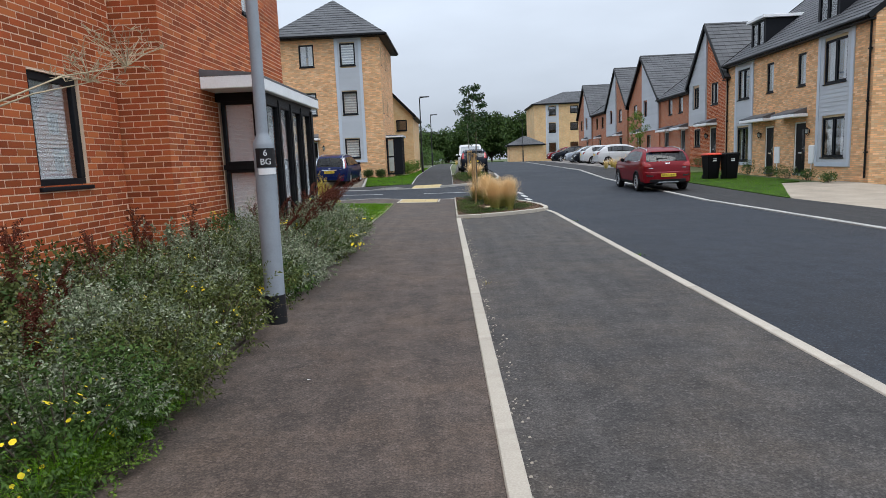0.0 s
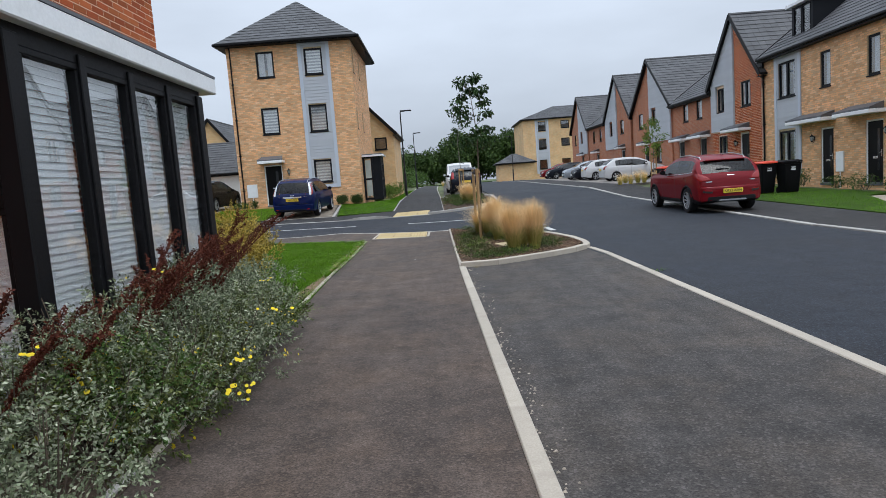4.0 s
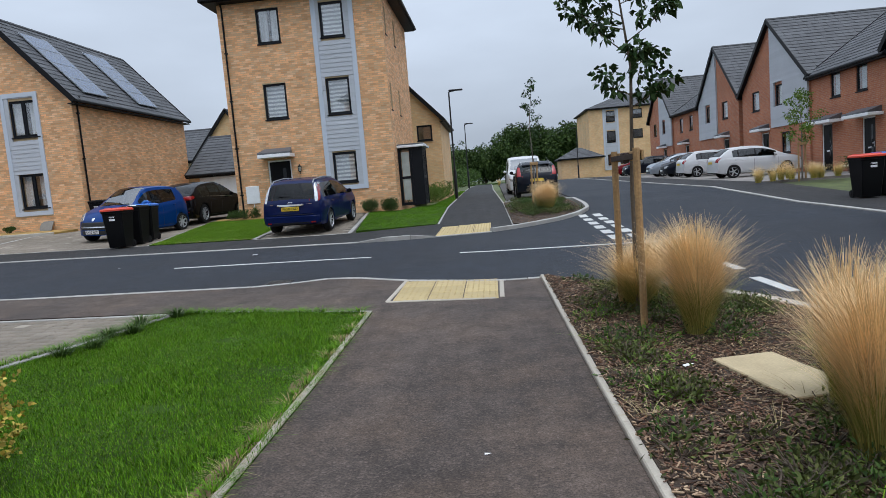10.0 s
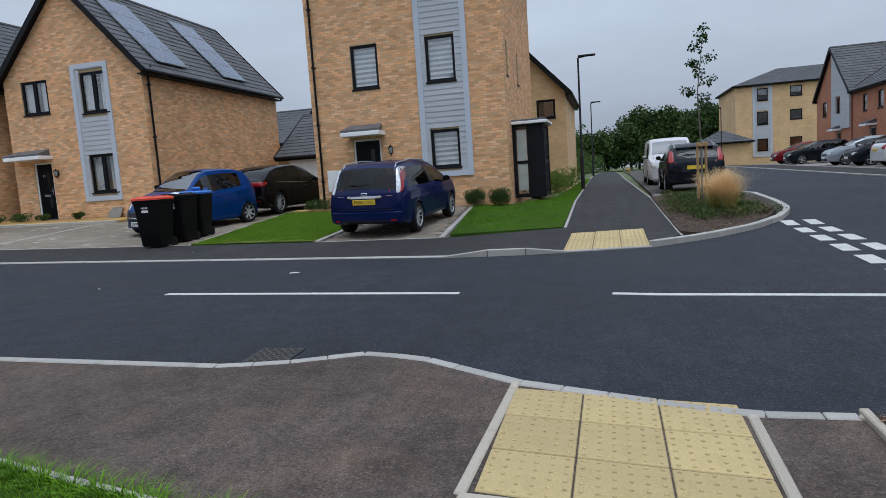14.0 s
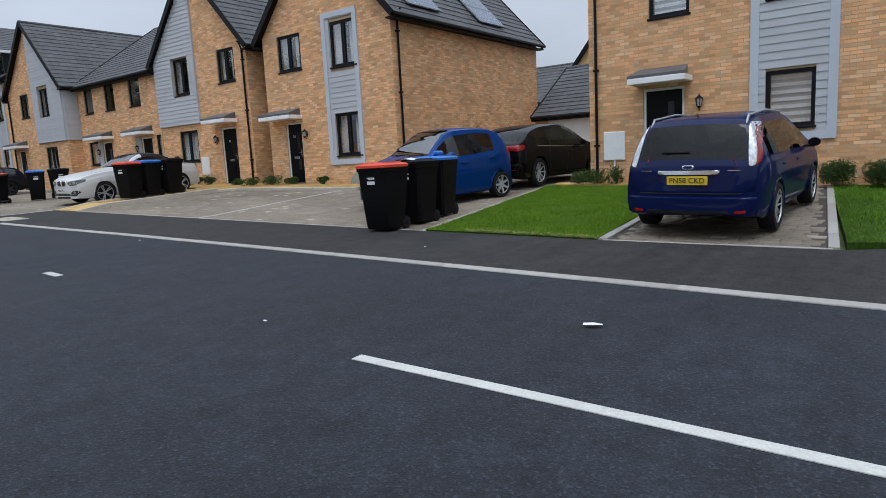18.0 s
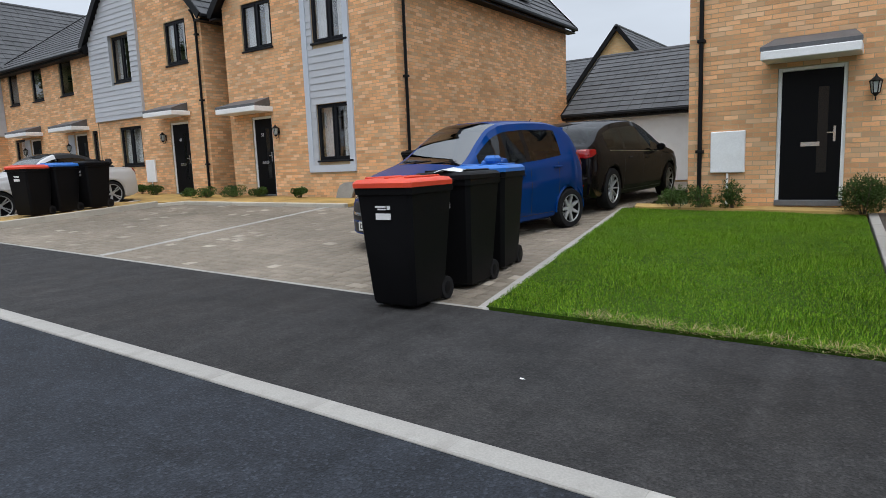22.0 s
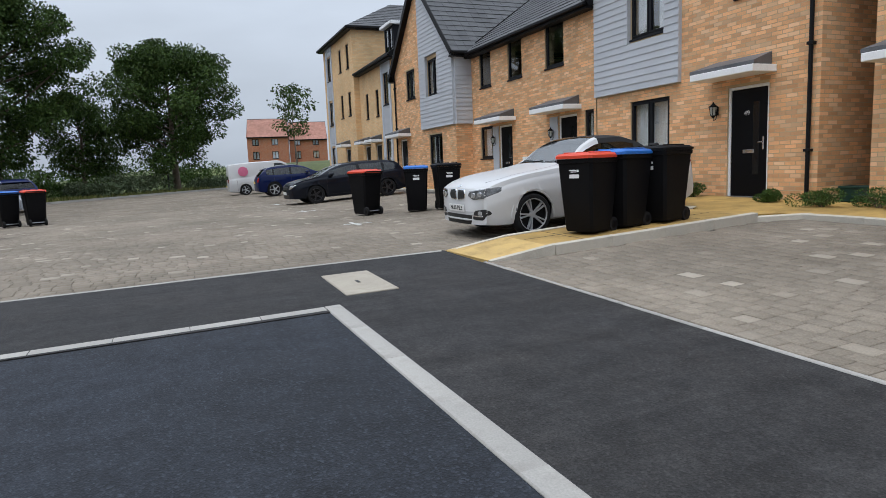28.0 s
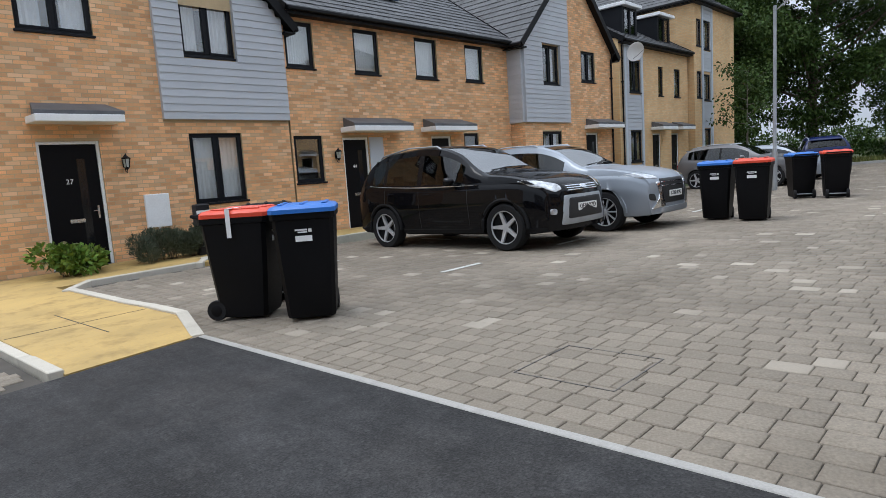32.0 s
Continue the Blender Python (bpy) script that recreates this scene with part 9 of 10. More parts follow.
# lawns: blades near the walk
def turf(poly, dens, length, parent, seed, mid=0.02, blade=None, bare=()):
    r2 = np.random.RandomState(seed)
    xs, ys = [p[0] for p in poly], [p[1] for p in poly]
    n = int((max(xs) - min(xs)) * (max(ys) - min(ys)) * dens)
    P = np.stack([r2.uniform(min(xs), max(xs), n), r2.uniform(min(ys), max(ys), n)], 1)
    x, y = P[:, 0], P[:, 1]
    ok = np.zeros(n, bool)
    for (ax, ay), (bx, by) in zip(poly, poly[1:] + poly[:1]):
        if ay != by:
            ok ^= ((ay > y) != (by > y)) & (x < (bx - ax) * (y - ay) / (by - ay) + ax)
    for cx, cy, rx, ry in bare:
        ok &= ((x - cx) / rx) ** 2 + ((y - cy) / ry) ** 2 > r2.uniform(0.0, 1.5, n) * (r2.uniform(0, 1, n) > 0.14)
    P = P[ok]
    n = len(P)
    z = 0.021 * (np.clip(P[:, 1], 19, 32) - 19) + 0.05 * (np.clip(P[:, 1], 32, 38.5) - 32) + 0.012 * (np.clip(P[:, 1], 38.5, 70) - 38.5) + 0.018 * (np.clip(-P[:, 0], 1, 27) - 1) + mid
    a = r2.uniform(0, 2 * np.pi, n)
    lean = r2.uniform(0.1, 0.9, n)
    patch = 0.75 + 0.5 * np.sin(P[:, 0] * 3.1 + np.sin(P[:, 1] * 2.3)) * np.sin(P[:, 1] * 2.7)
    L = length * r2.uniform(0.5, 1.2, n) * np.clip(patch, 0.5, 1.3)
    w = 0.0022 + 0.0014 * r2.uniform(0, 1, n)
    B = np.stack([P[:, 0], P[:, 1], z], 1)
    s = np.stack([-np.sin(a), np.cos(a), np.zeros(n)], 1) * w[:, None]
    T = B + np.stack([np.cos(a) * lean * L, np.sin(a) * lean * L, L], 1)
    v = np.stack([B - s, B + s, T], 1).reshape(-1, 3)
    part("turf", mesh_arrays("turf", v, np.arange(3 * n).reshape(-1, 3), blade or GRASS_BLADE), None, parent, "short green grass blades", kind="stuff")


BARE = ((-2.34, 15.0, 0.12, 1.5), (-2.35, 17.6, 0.10, 1.2), (-2.36, 19.2, 0.12, 0.35), (-2.32, 17.6, 0.08, 0.5), (-2.34, 20.5, 0.07, 0.3), (-2.75, 19.55, 0.2, 0.12), (-3.3, 18.7, 0.25, 0.12), (-4.1, 19.4, 0.22, 0.14), (-3.6, 20.6, 0.2, 0.1), (-2.28, 15.6, 0.08, 0.8), (-2.25, 13.6, 0.10, 0.7))
turf(LAWN_A, 7800, 0.036, lawns[0], 1, bare=BARE)
turf(LAWN_A, 1000, 0.038, lawns[0], 11, blade=PALE_BLADE, bare=BARE)
for cx, cy, rx, ry in BARE[:5]:
    rim = [(cx + rx * q * math.cos(a), cy + ry * q * math.sin(a)) for a, q in ((k * math.pi / 14, rnd.uniform(0.6, 1.0)) for k in range(28))]
    slab("bare_patch", [(min(x, -2.25), y) for x, y in rim], 0.0215, BARE_SOIL, "bare brown soil worn along the lawn's edging", "soil")
for x, y in ((-5.1, 20.95), (-4.98, 20.5), (-5.15, 20.25), (-4.78, 21.85), (-5.05, 21.5), (-4.9, 21.1)):
    tuft(x, y, 0.17, 0.2, 170, GREEN_LEAF, "dark uncut grass tuft at the lawn's edging", 0.02)
for k in range(26):
    tuft(-9.9 + 0.09 * k + rnd.uniform(-0.03, 0.03), 31.74 + rnd.uniform(-0.03, 0.04), 0.05, 0.12, 26, DRY_BLADE if k % 3 else GRASS_BLADE, "dry grass at the lawn's ragged edge", 0.02)
turf(LAWN_B, 4000, 0.030, lawns[1], 2)
turf(LAWN_B, 3600, 0.030, lawns[1], 12, blade=FRESH_BLADE)
turf(LAWN_C, 1500, 0.05, lawns[2], 3)
turf(LAWN_D, 260, 0.07, lawns[3], 4)


# mulch, ivy and weeds in the street beds
def mulch(poly, n, parent, seed):
    r2 = random.Random(seed)
    geo = Geo()
    xs, ys = [p[0] for p in poly], [p[1] for p in poly]
    made = 0
    while made < n:
        x, y = r2.uniform(min(xs), max(xs)), r2.uniform(min(ys), max(ys))
        if not inside(x, y, poly):
            continue
        l, w, a, z = 0.010 + 0.060 * r2.random() ** 1.8, r2.uniform(0.004, 0.014), r2.uniform(0, 6.283), g(x, y) + 0.052 + r2.uniform(0, 0.014)
        c, s, tl = math.cos(a), math.sin(a), r2.uniform(-0.4, 0.4)
        pts = [(x + c * p - s * q, y + s * p + c * q, z + tl * p + h) for h in (0, 0.005) for p, q in ((-l / 2, -w / 2), (l / 2, -w / 2), (l / 2, w / 2), (-l / 2, w / 2))]
        geo.add(pts, [(4, 5, 6, 7), (0, 1, 5, 4), (2, 3, 7, 6)])
        made += 1
    part("bark_chip", geo, CHIP, parent, "red-brown bark chips", kind="stuff")


CHIP = mat("bark_chip", (0.135, 0.072, 0.042), 0.9, 0.4, 3, 60, 0.3, 0.3, island=0.8, tint=(0.40, 0.29, 0.18))
mulch(BED_1, 27000, mulch_bed, 3)
mulch(BED_2, 3500, mulch_bed_far, 4)
for j in range(84):
    while True:
        x, y = bed_rnd.uniform(-0.08, 2.0), bed_rnd.uniform(16.7, 22.8)
        if x > 0.08 and inside(x, y, BED_1) and inside(x + 0.28, y, BED_1) and inside(x, y - 0.3, BED_1) and not (0.4 < x < 1.7 and 18.1 < y < 19.5):
            break
    shrub("ground_weed", on_ground(x, y, 0, 0.05), 0.26, 0.26, 0.11, 110, 0.055, 0.017, GREEN_LEAF if j % 3 == 0 else LIME_LEAF if j % 7 == 0 else OLIVE_LEAF, "low creeping weed among the bark chips", "weed")
for j in range(46):
    shrub("ground_weed", on_ground(bed_rnd.uniform(-0.1, 1.75), bed_rnd.uniform(33.2, 38.2), 0, 0.05), 0.34, 0.34, 0.2, 260, 0.05, 0.025, GREEN_LEAF if j % 2 else OLIVE_LEAF, "low creeping weed in the far street bed", "weed")


# straw stalks over the mulch, and longer grass along the lawn's edging
for j in range(22):
    while True:
        x, y = bed_rnd.uniform(0.0, 2.3), bed_rnd.uniform(16.8, 22.6)
        if inside(x, y, BED_1):
            break
    tuft(x, y, 0.10, 0.30, 16, DRY_BLADE if j % 2 else GRASS_BLADE, "thin dry stalks lying on the bark chips", 0.055)
for (ax, ay), (bx, by), n, dry in (((-4.75, 22.05), (-2.35, 21.66), 26, 0), ((-5.7, 19.6), (-4.9, 21.9), 22, 0), ((-2.3, 21.5), (-2.24, 16.2), 40, 1)):
    for j in range(n):
        t = (j + bed_rnd.random()) / n
        tuft(ax + (bx - ax) * t - 0.06, ay + (by - ay) * t + bed_rnd.uniform(-0.04, 0.02), bed_rnd.uniform(0.04, 0.085), 0.11, 50, DRY_BLADE if dry and j % 4 == 0 else GRASS_BLADE, "longer grass along the lawn's edging", 0.02)
for x, y, h, r in ((-2.55, 7.3, 0.95, 0.5), (-2.7, 8.4, 1.05, 0.5), (-2.5, 9.6, 1.0, 0.5), (-2.55, 10.8, 1.0, 0.5), (-2.75, 6.4, 0.95, 0.5), (-2.5, 11.6, 0.9, 0.5), (-2.9, 5.2, 1.0, 0.5), (-2.15, 9.5, 0.80, 0.56), (-2.1, 10.4, 0.80, 0.60), (-2.15, 11.2, 0.76, 0.58), (-2.3, 12.1, 0.76, 0.58), (-2.75, 13.1, 0.8, 0.55), (-3.15, 13.7, 0.7, 0.45), (-2.95, 12.2, 0.85, 0.5)):
    shrub("silver_shrub", on_ground(x, y, 0, 0.0), r, r, h, 5400 if y > 8.3 else 2400, 0.034, 0.012, SILVER_LEAF, "tall silver-grey shrub before the glazed bay", "shrub", 6, FLOWER_Y, lumps=11, sprig=0.13)


# trees
def tree(name, m, height, trunk_h, crown_r, trunk_r, leaves, size, leaf_mat, bark, label, limbs=14, squeeze=1.0, seed=1, low=0.32):
    r2 = random.Random(seed)
    r3 = np.random.RandomState(seed)
    root = thing(name, m, label, "tree")
    wob = [(r2.uniform(-0.03, 0.03) * height * t, r2.uniform(-0.03, 0.03) * height * t) for t in (0, 0.3, 0.6, 0.95)]
    pts = [(wx, wy, height * t) for (wx, wy), t in zip(wob, (0, 0.3, 0.6, 0.93))]
    part("trunk", Geo().tube(pts, [trunk_r * 1.15, trunk_r * 0.8, trunk_r * 0.5, trunk_r * 0.12], 10), bark, root, smooth=True)
    centres = []
    for k in range(limbs):
        t = trunk_h / height + (0.92 - trunk_h / height) * (k + 0.5) / limbs
        a = k * 2.399 + r2.uniform(-0.5, 0.5)
        base = Vector((curve_at([(0, pts[0][0]), (0.3, pts[1][0]), (0.6, pts[2][0]), (0.93, pts[3][0])], t), curve_at([(0, pts[0][1]), (0.3, pts[1][1]), (0.6, pts[2][1]), (0.93, pts[3][1])], t), t * height))
        s = (t - trunk_h / height) / (0.92 - trunk_h / height)
        reach = crown_r * (math.sin(math.pi * (0.18 + 0.74 * s)) ** 0.8) * r2.uniform(0.7, 1.05)
        tip = base + Vector((math.cos(a) * reach, math.sin(a) * reach * squeeze, reach * r2.uniform(0.25, 0.7)))
        tip.z = min(tip.z, height * 0.99)
        midp = (base + tip) / 2 + Vector((0, 0, -0.05 * reach))
        part("limb", Geo().tube([base, midp, tip], [trunk_r * 0.4 * (1.1 - t * 0.7), trunk_r * 0.22 * (1.1 - t * 0.6), trunk_r * 0.06], 6, False), bark, root, smooth=True)
        for q in (0.55, 0.8, 1.0):
            centres.append(base.lerp(tip, q) + Vector((r2.uniform(-0.12, 0.12), r2.uniform(-0.12, 0.12), r2.uniform(-0.05, 0.12))) * crown_r)
    centres.append(Vector(pts[3]))
    C = np.array([tuple(c) for c in centres])
    k = r3.randint(0, len(C), leaves)
    d = unit(r3.normal(size=(leaves, 3)))
    rad = crown_r * low * r3.uniform(0.6, 1.2, len(C))[k][:, None] * r3.uniform(0.15, 1, (leaves, 1)) ** 0.5
    P = C[k] + d * rad * np.array([1, 1, 0.75])
    v, f = leaf_arrays(P, unit(d + r3.normal(size=d.shape) * 0.7), size, size * 0.75, 0.3)
    part("crown", mesh_arrays("crown", v, f, leaf_mat), None, root, "crown of many leaves", kind="stuff")
    return root


def stakes(x, y, h, gap, dz=0.05, yaw=15):
    root = thing("tree_stake", on_ground(x, y, yaw, dz), "pair of timber stakes holding a young tree", "tree stake")
    for s in (-1, 1):
        part("post", Geo().tube([(s * gap, 0, -0.1), (s * gap, 0, h - 0.01), (s * gap, 0, h)], [0.033, 0.033, 0.029], 8), STAKE_WOOD, root)
    part("tie_bar", Geo().box(-gap - 0.03, gap + 0.03, -0.062, -0.036, h - 0.11, h - 0.02, 0.006), STAKE_WOOD, root, "short timber rail between the stakes")
    part("tie", Geo().box(-gap, gap, 0.031, 0.036, h - 0.10, h - 0.05, 0.002).box(-gap, gap, -0.036, -0.031, h - 0.10, h - 0.05, 0.002), RUBBER, root, "dark rubber strap round stakes and trunk")
    part("tie_block", Geo().box(-0.05, 0.05, -0.031, 0.031, h - 0.13, h - 0.03, 0.008), RUBBER, root, "dark rubber spacer")


RUBBER = mat("tie_rubber", (0.03, 0.016, 0.012), 0.8, 0.1, 5, 40, 0.1, 0.1)
tree("young_tree", on_ground(0.60, 20.78, 0, 0.05), 4.0, 1.95, 0.56, 0.027, 1700, 0.078, MAPLE_LEAF, BARK, "young staked maple in the street bed", 14, 1.0, 3, low=0.22)
stakes(0.50, 20.62, 1.62, 0.375, yaw=93.8)
tree("young_tree", on_ground(0.66, 36.0, 0, 0.05), 4.5, 1.7, 0.34, 0.028, 700, 0.08, MAPLE_LEAF, GREY_BARK, "thin staked young tree in the far street bed", 12, 1.0, 4, low=0.4)
stakes(0.66, 36.0, 1.5, 0.10)
tree("young_tree", on_ground(11.2, 40.0, 0, 0.0), 3.5, 1.3, 0.6, 0.03, 1300, 0.09, LIME_LEAF, GREY_BARK, "young bright green street tree across the road", 12, 1.0, 5, low=0.4)
stakes(11.2, 40.0, 1.4, 0.15, 0.0)

# ---- big trees and distance ----
for x, y, h, r, n, seed in ((-73, 15.5, 16.4, 6.6, 12000, 21), (-72, 8.5, 14.2, 6.3, 11000, 22), (-79, 28.0, 12.6, 5.6, 9000, 23), (-70, 2.0, 14, 6, 9000, 24), (-64, 11.5, 10.5, 4.4, 7000, 25), (-84, 20, 9, 4, 3000, 26), (-100, 60, 12, 6, 3000, 27)):
    tree("oak_tree", on_ground(x, y, 0, 0.0), h, h * 0.16, r, h * 0.024, n * 6, 0.23, OAK_LEAF, BARK, "large dark green oak beyond the parking court", 40, 1.0, seed, low=0.24)
tree("young_tree", on_ground(-63.3, 36.2, 0, 0.0), 7.6, 3.4, 1.6, 0.07, 1500, 0.2, OAK_LEAF, GREY_BARK, "slender young tree at the end of the court", 14, 1.0, 31, low=0.34)
tree("young_tree", on_ground(-54.5, 17.0, 0, 0.0), 5.6, 2.0, 1.6, 0.06, 1400, 0.16, OAK_LEAF, GREY_BARK, "young tree beside the lamp post in the court", 14, 1.0, 32, low=0.36)
for x, y, rx, h, col in ((-72, 25, 3.0, 2.4, SAGE_LEAF), (-75, 19, 2.6, 2.0, GREEN_LEAF), (-69.5, 21.5, 2.2, 1.7, SAGE_LEAF), (-77, 31.5, 2.5, 1.6, SAGE_LEAF), (-68.5, 14.5, 2.2, 1.7, GREEN_LEAF), (-83, 37, 4, 1.6, GREEN_LEAF), (-67.8, 9.5, 2.4, 2.0, GREEN_LEAF)):
    shrub("bank_shrub", on_ground(x - 4.0, y, 0, 0.0), rx, rx, h * 0.8, 1800, 0.28, 0.16, col, "rounded shrub on the rough bank by the court", "shrub", lumps=12)
vr = np.random.RandomState(4)
vn = 5200
va, vb = vr.uniform(0, 1, vn), vr.uniform(0, 7, vn)
vx, vy = -67.4 - va * 13.6 - vb, 19.2 + va * 15 - (vb * 0.4)
vz = 0.021 * (np.clip(vy, 19, 32) - 19) + 0.05 * (np.clip(vy, 32, 38.5) - 32) + 0.468 + 0.05
v_, f_ = leaf_arrays(np.stack([vx, vy, vz], 1), unit(np.stack([vr.normal(0, 0.3, vn), vr.normal(0, 0.3, vn), np.ones(vn)], 1)), 0.4, 0.05)
part("long_grass", mesh_arrays("long_grass", v_, f_, leafy("bank_grass", (0.13, 0.15, 0.04), (0.28, 0.25, 0.10))), None, verge_west, "long yellowing grass on the bank", kind="stuff")

for k in range(7):
    shrub("hedge_shrub", on_ground(-94 + 1.5 * (k % 2), -16 + 7.5 * k, 0, 0.0), 4.2, 5.0, 3.0 + 0.5 * (k % 3), 2600, 0.34, 0.2, OAK_LEAF, "dark hedge behind the oaks", "hedge", lumps=14)
wr2 = np.random.RandomState(9)
for k in range(26):
    x = -26 + 56 * k / 25 + wr2.uniform(-1, 1)
    h = (5.6 if x < 3 else 9.4) * wr2.uniform(0.75, 1.1)
    tree("woodland_tree", on_ground(x, 126 + wr2.uniform(-4, 9), 0, 0.0), h, 0.8, 3.6, 0.2, 4600, 0.46, OAK_LEAF, BARK, "dark tree of the wood closing the road", 12, 1.0, 100 + k, low=0.5)
for k in range(7):
    shrub("hedge_shrub", on_ground(-5.2 + 0.25 * k, 52 + 9 * k, 0, 0.0), 1.5, 3.5, 2.4 + 0.2 * (k % 3), 1100, 0.22, 0.12, GREEN_LEAF, "overgrown hedge beside the far path", "hedge", lumps=12)
slab("verge", [(-12, 104), (10, 104), (10, 120), (-12, 120)], 0.06, LAWN_SOIL, "green verge at the end of the road", "verge")
for x, y, w, h in ((-122, 38.8, 6.4, 6.0), (-124, 45.8, 6.2, 5.6)):
    hh = house("distant_house", pose(x, y, 3.45, 0, 0, 80), w, 9, h - 1.4, h + 1.6, "x", "distant red brick house with a red tiled roof", wins=[(0.8, 1.8, 1.0, 2.2), (3.8, 4.8, 1.0, 2.2), (0.8, 1.8, 3.2, 4.2), (3.8, 4.8, 3.2, 4.2)], brick="red", fine=False)
    for ch in hh.children_recursive:
        if ch.name.startswith("roof"):
            ch.data.materials[0] = bpy.data.materials["terracotta_tile"] if "terracotta_tile" in bpy.data.materials else mat("terracotta_tile", (0.38, 0.19, 0.14), 0.85, 0.15, 0.8, 20, 0.2, 0.2, island=0.15)

# ---- street lamps ----
COLUMN = mat("painted_lamp_column", (0.27, 0.30, 0.335), 0.5, 0.06, 2, 60, 0.06, 0.1, dirt=0.2)
SIGN_BLACK = mat("sign_black", (0.012, 0.012, 0.014), 0.45, 0.05, 4, 60, 0.05, 0.0, spec=0.3)
lamp1 = thing("street_lamp", on_ground(-1.80, 5.86, 0, 0.0), "grey painted street lamp column with a black base", "street lamp")
part("base_band", Geo().tube([(0, 0, -0.05), (0, 0, 0.29)], 0.098, 20), SIGN_BLACK, lamp1, "black painted foot", smooth=True)
part("lower_column", Geo().tube([(0, 0, 0.29), (0, 0, 1.70)], 0.094, 20), COLUMN, lamp1, smooth=True)
part("shoulder", Geo().lathe([(0.094, 1.70), (0.094, 1.715), (0.058, 1.79), (0.056, 1.81)], 20), COLUMN, lamp1, smooth=True)
part("upper_column", Geo().tube([(0, 0, 1.80), (0, 0, 4.5), (0, 0, 8.0)], [0.056, 0.05, 0.038], 18), COLUMN, lamp1, smooth=True)
part("column_door", Geo().box(-0.05, 0.05, 0.07, 0.098, 0.55, 1.1, 0.006), COLUMN, lamp1)
part("lantern_head", Geo().box(-0.12, 0.12, -0.05, 0.75, 8.0, 8.09, 0.03), COLUMN, lamp1)


def wrap_panel(geo, r, a0, a1, z0, z1, n=10):
    """A plate bent round a column."""
    vs = [(q * math.cos(math.radians(a0 + (a1 - a0) * k / n)), q * math.sin(math.radians(a0 + (a1 - a0) * k / n)), z) for q in (r, r + 0.004) for z in (z0, z1) for k in range(n + 1)]
    m1 = n + 1
    fs = [(2 * m1 + k, 2 * m1 + k + 1, 3 * m1 + k + 1, 3 * m1 + k) for k in range(n)] + [(k, m1 + k, m1 + k + 1, k + 1) for k in range(n)]
    fs += [(k, k + 1, 2 * m1 + k + 1, 2 * m1 + k) for k in range(n)] + [(m1 + k, 3 * m1 + k, 3 * m1 + k + 1, m1 + k + 1) for k in range(n)]
    return geo.add(vs, fs)


plate1 = part("number_panel", wrap_panel(Geo(), 0.095, -120, 15, 1.495, 1.67), SIGN_BLACK, lamp1, "black panel with the column number")
text_on(plate1, "6", 0.078, STICKER, pose(0.040, -0.094, 1.625, 90, 0, 24))
text_on(plate1, "BG", 0.078, STICKER, pose(0.040, -0.094, 1.545, 90, 0, 24))
part("notice", wrap_panel(Geo(), 0.095, -110, 0, 1.43, 1.487), STICKER, lamp1, "small white notice")


def far_lamp(x, y, h, dx, dy, label, material=None):
    root = thing("street_lamp", on_ground(x, y, 0, 0.0), label, "street lamp", "street lamps")
    mt = material or SIGN_BLACK
    part("column", Geo().tube([(0, 0, -0.1), (0, 0, 1.4), (0, 0, 1.5), (0, 0, h)], [0.085, 0.08, 0.05, 0.035], 12), mt, root, smooth=True)
    part("arm", Geo().tube([(0, 0, h), (dx * 0.5, dy * 0.5, h + 0.05)], 0.025, 8), mt, root)
    part("lantern_head", Geo().box(min(0, dx) - 0.1 * abs(dy), max(0, dx) + 0.1 * abs(dy), min(0, dy) - 0.1 * abs(dx), max(0, dy) + 0.1 * abs(dx), h + 0.03, h + 0.11, 0.02), mt, root)
    return root


far_lamp(-2.62, 46.5, 5.35, 0.7, 0, "slim black street lamp beside the far path")
far_lamp(-2.75, 68, 5.35, 0.7, 0, "slim black street lamp beside the far path")
far_lamp(8.6, 84, 5.35, -0.7, 0, "slim black street lamp across the road")
far_lamp(-78, 27.3, 6.0, 0.6, 0.3, "slim dark street lamp by the trees")
cl = thing("street_lamp", on_ground(-43.6, 21.3, 0, 0.0), "pale galvanised court lamp with a flat tilted head", "street lamp")
part("column", Geo().tube([(0, 0, -0.1), (0, 0, 1.2), (0, 0, 1.3), (0, 0, 5.6)], [0.08, 0.08, 0.055, 0.045], 14), GALV, cl, smooth=True)
part("lantern_head", Geo().box(-0.22, 0.22, -0.55, 0.35, 5.6, 5.66, 0.01), GALV, cl, at=pose(-0.1, -0.55, 1.55, 15, -8, 30))
part("arm", Geo().tube([(0, 0, 5.45), (0.25, 0.55, 5.7)], 0.02, 8), GALV, cl)
part("side_lamp", Geo().box(-0.08, 0.08, -0.2, 0.2, -0.02, 0.02, 0.01), GALV, cl, at=pose(0.3, 0.7, 5.78, 20, 0, -20))

# ---- things set in the ground ----
cover = solo("utility_cover", Geo().box(-0.61, 0.61, -0.285, 0.285, -0.05, 0, 0.006), mat("buff_concrete", (0.35, 0.315, 0.255), 0.85, 0.1, 3, 70, 0.12, 0.2, dirt=0.3), "buff concrete chamber cover set in the footway", "manhole cover", on_slope(-23.05, 29.77, 0, 0.022))
part("lifting_slot", Geo().box(-0.07, 0.07, -0.018, 0.018, -0.01, 0.003), SIGN_BLACK, cover, "dark lifting slot")
CAST_IRON = mat("worn_cast_iron", (0.12, 0.11, 0.10), 0.6, 0.2, 8, 60, 0.2, 0.2, metal=0.4)
gul = thing("gully_grate", on_slope(-4.27, 24.14, 2, 0.004) @ Matrix.Diagonal((0.86, 0.9, 1.0, 1.0)), "black cast iron gully grate with slanted bars", "drain")
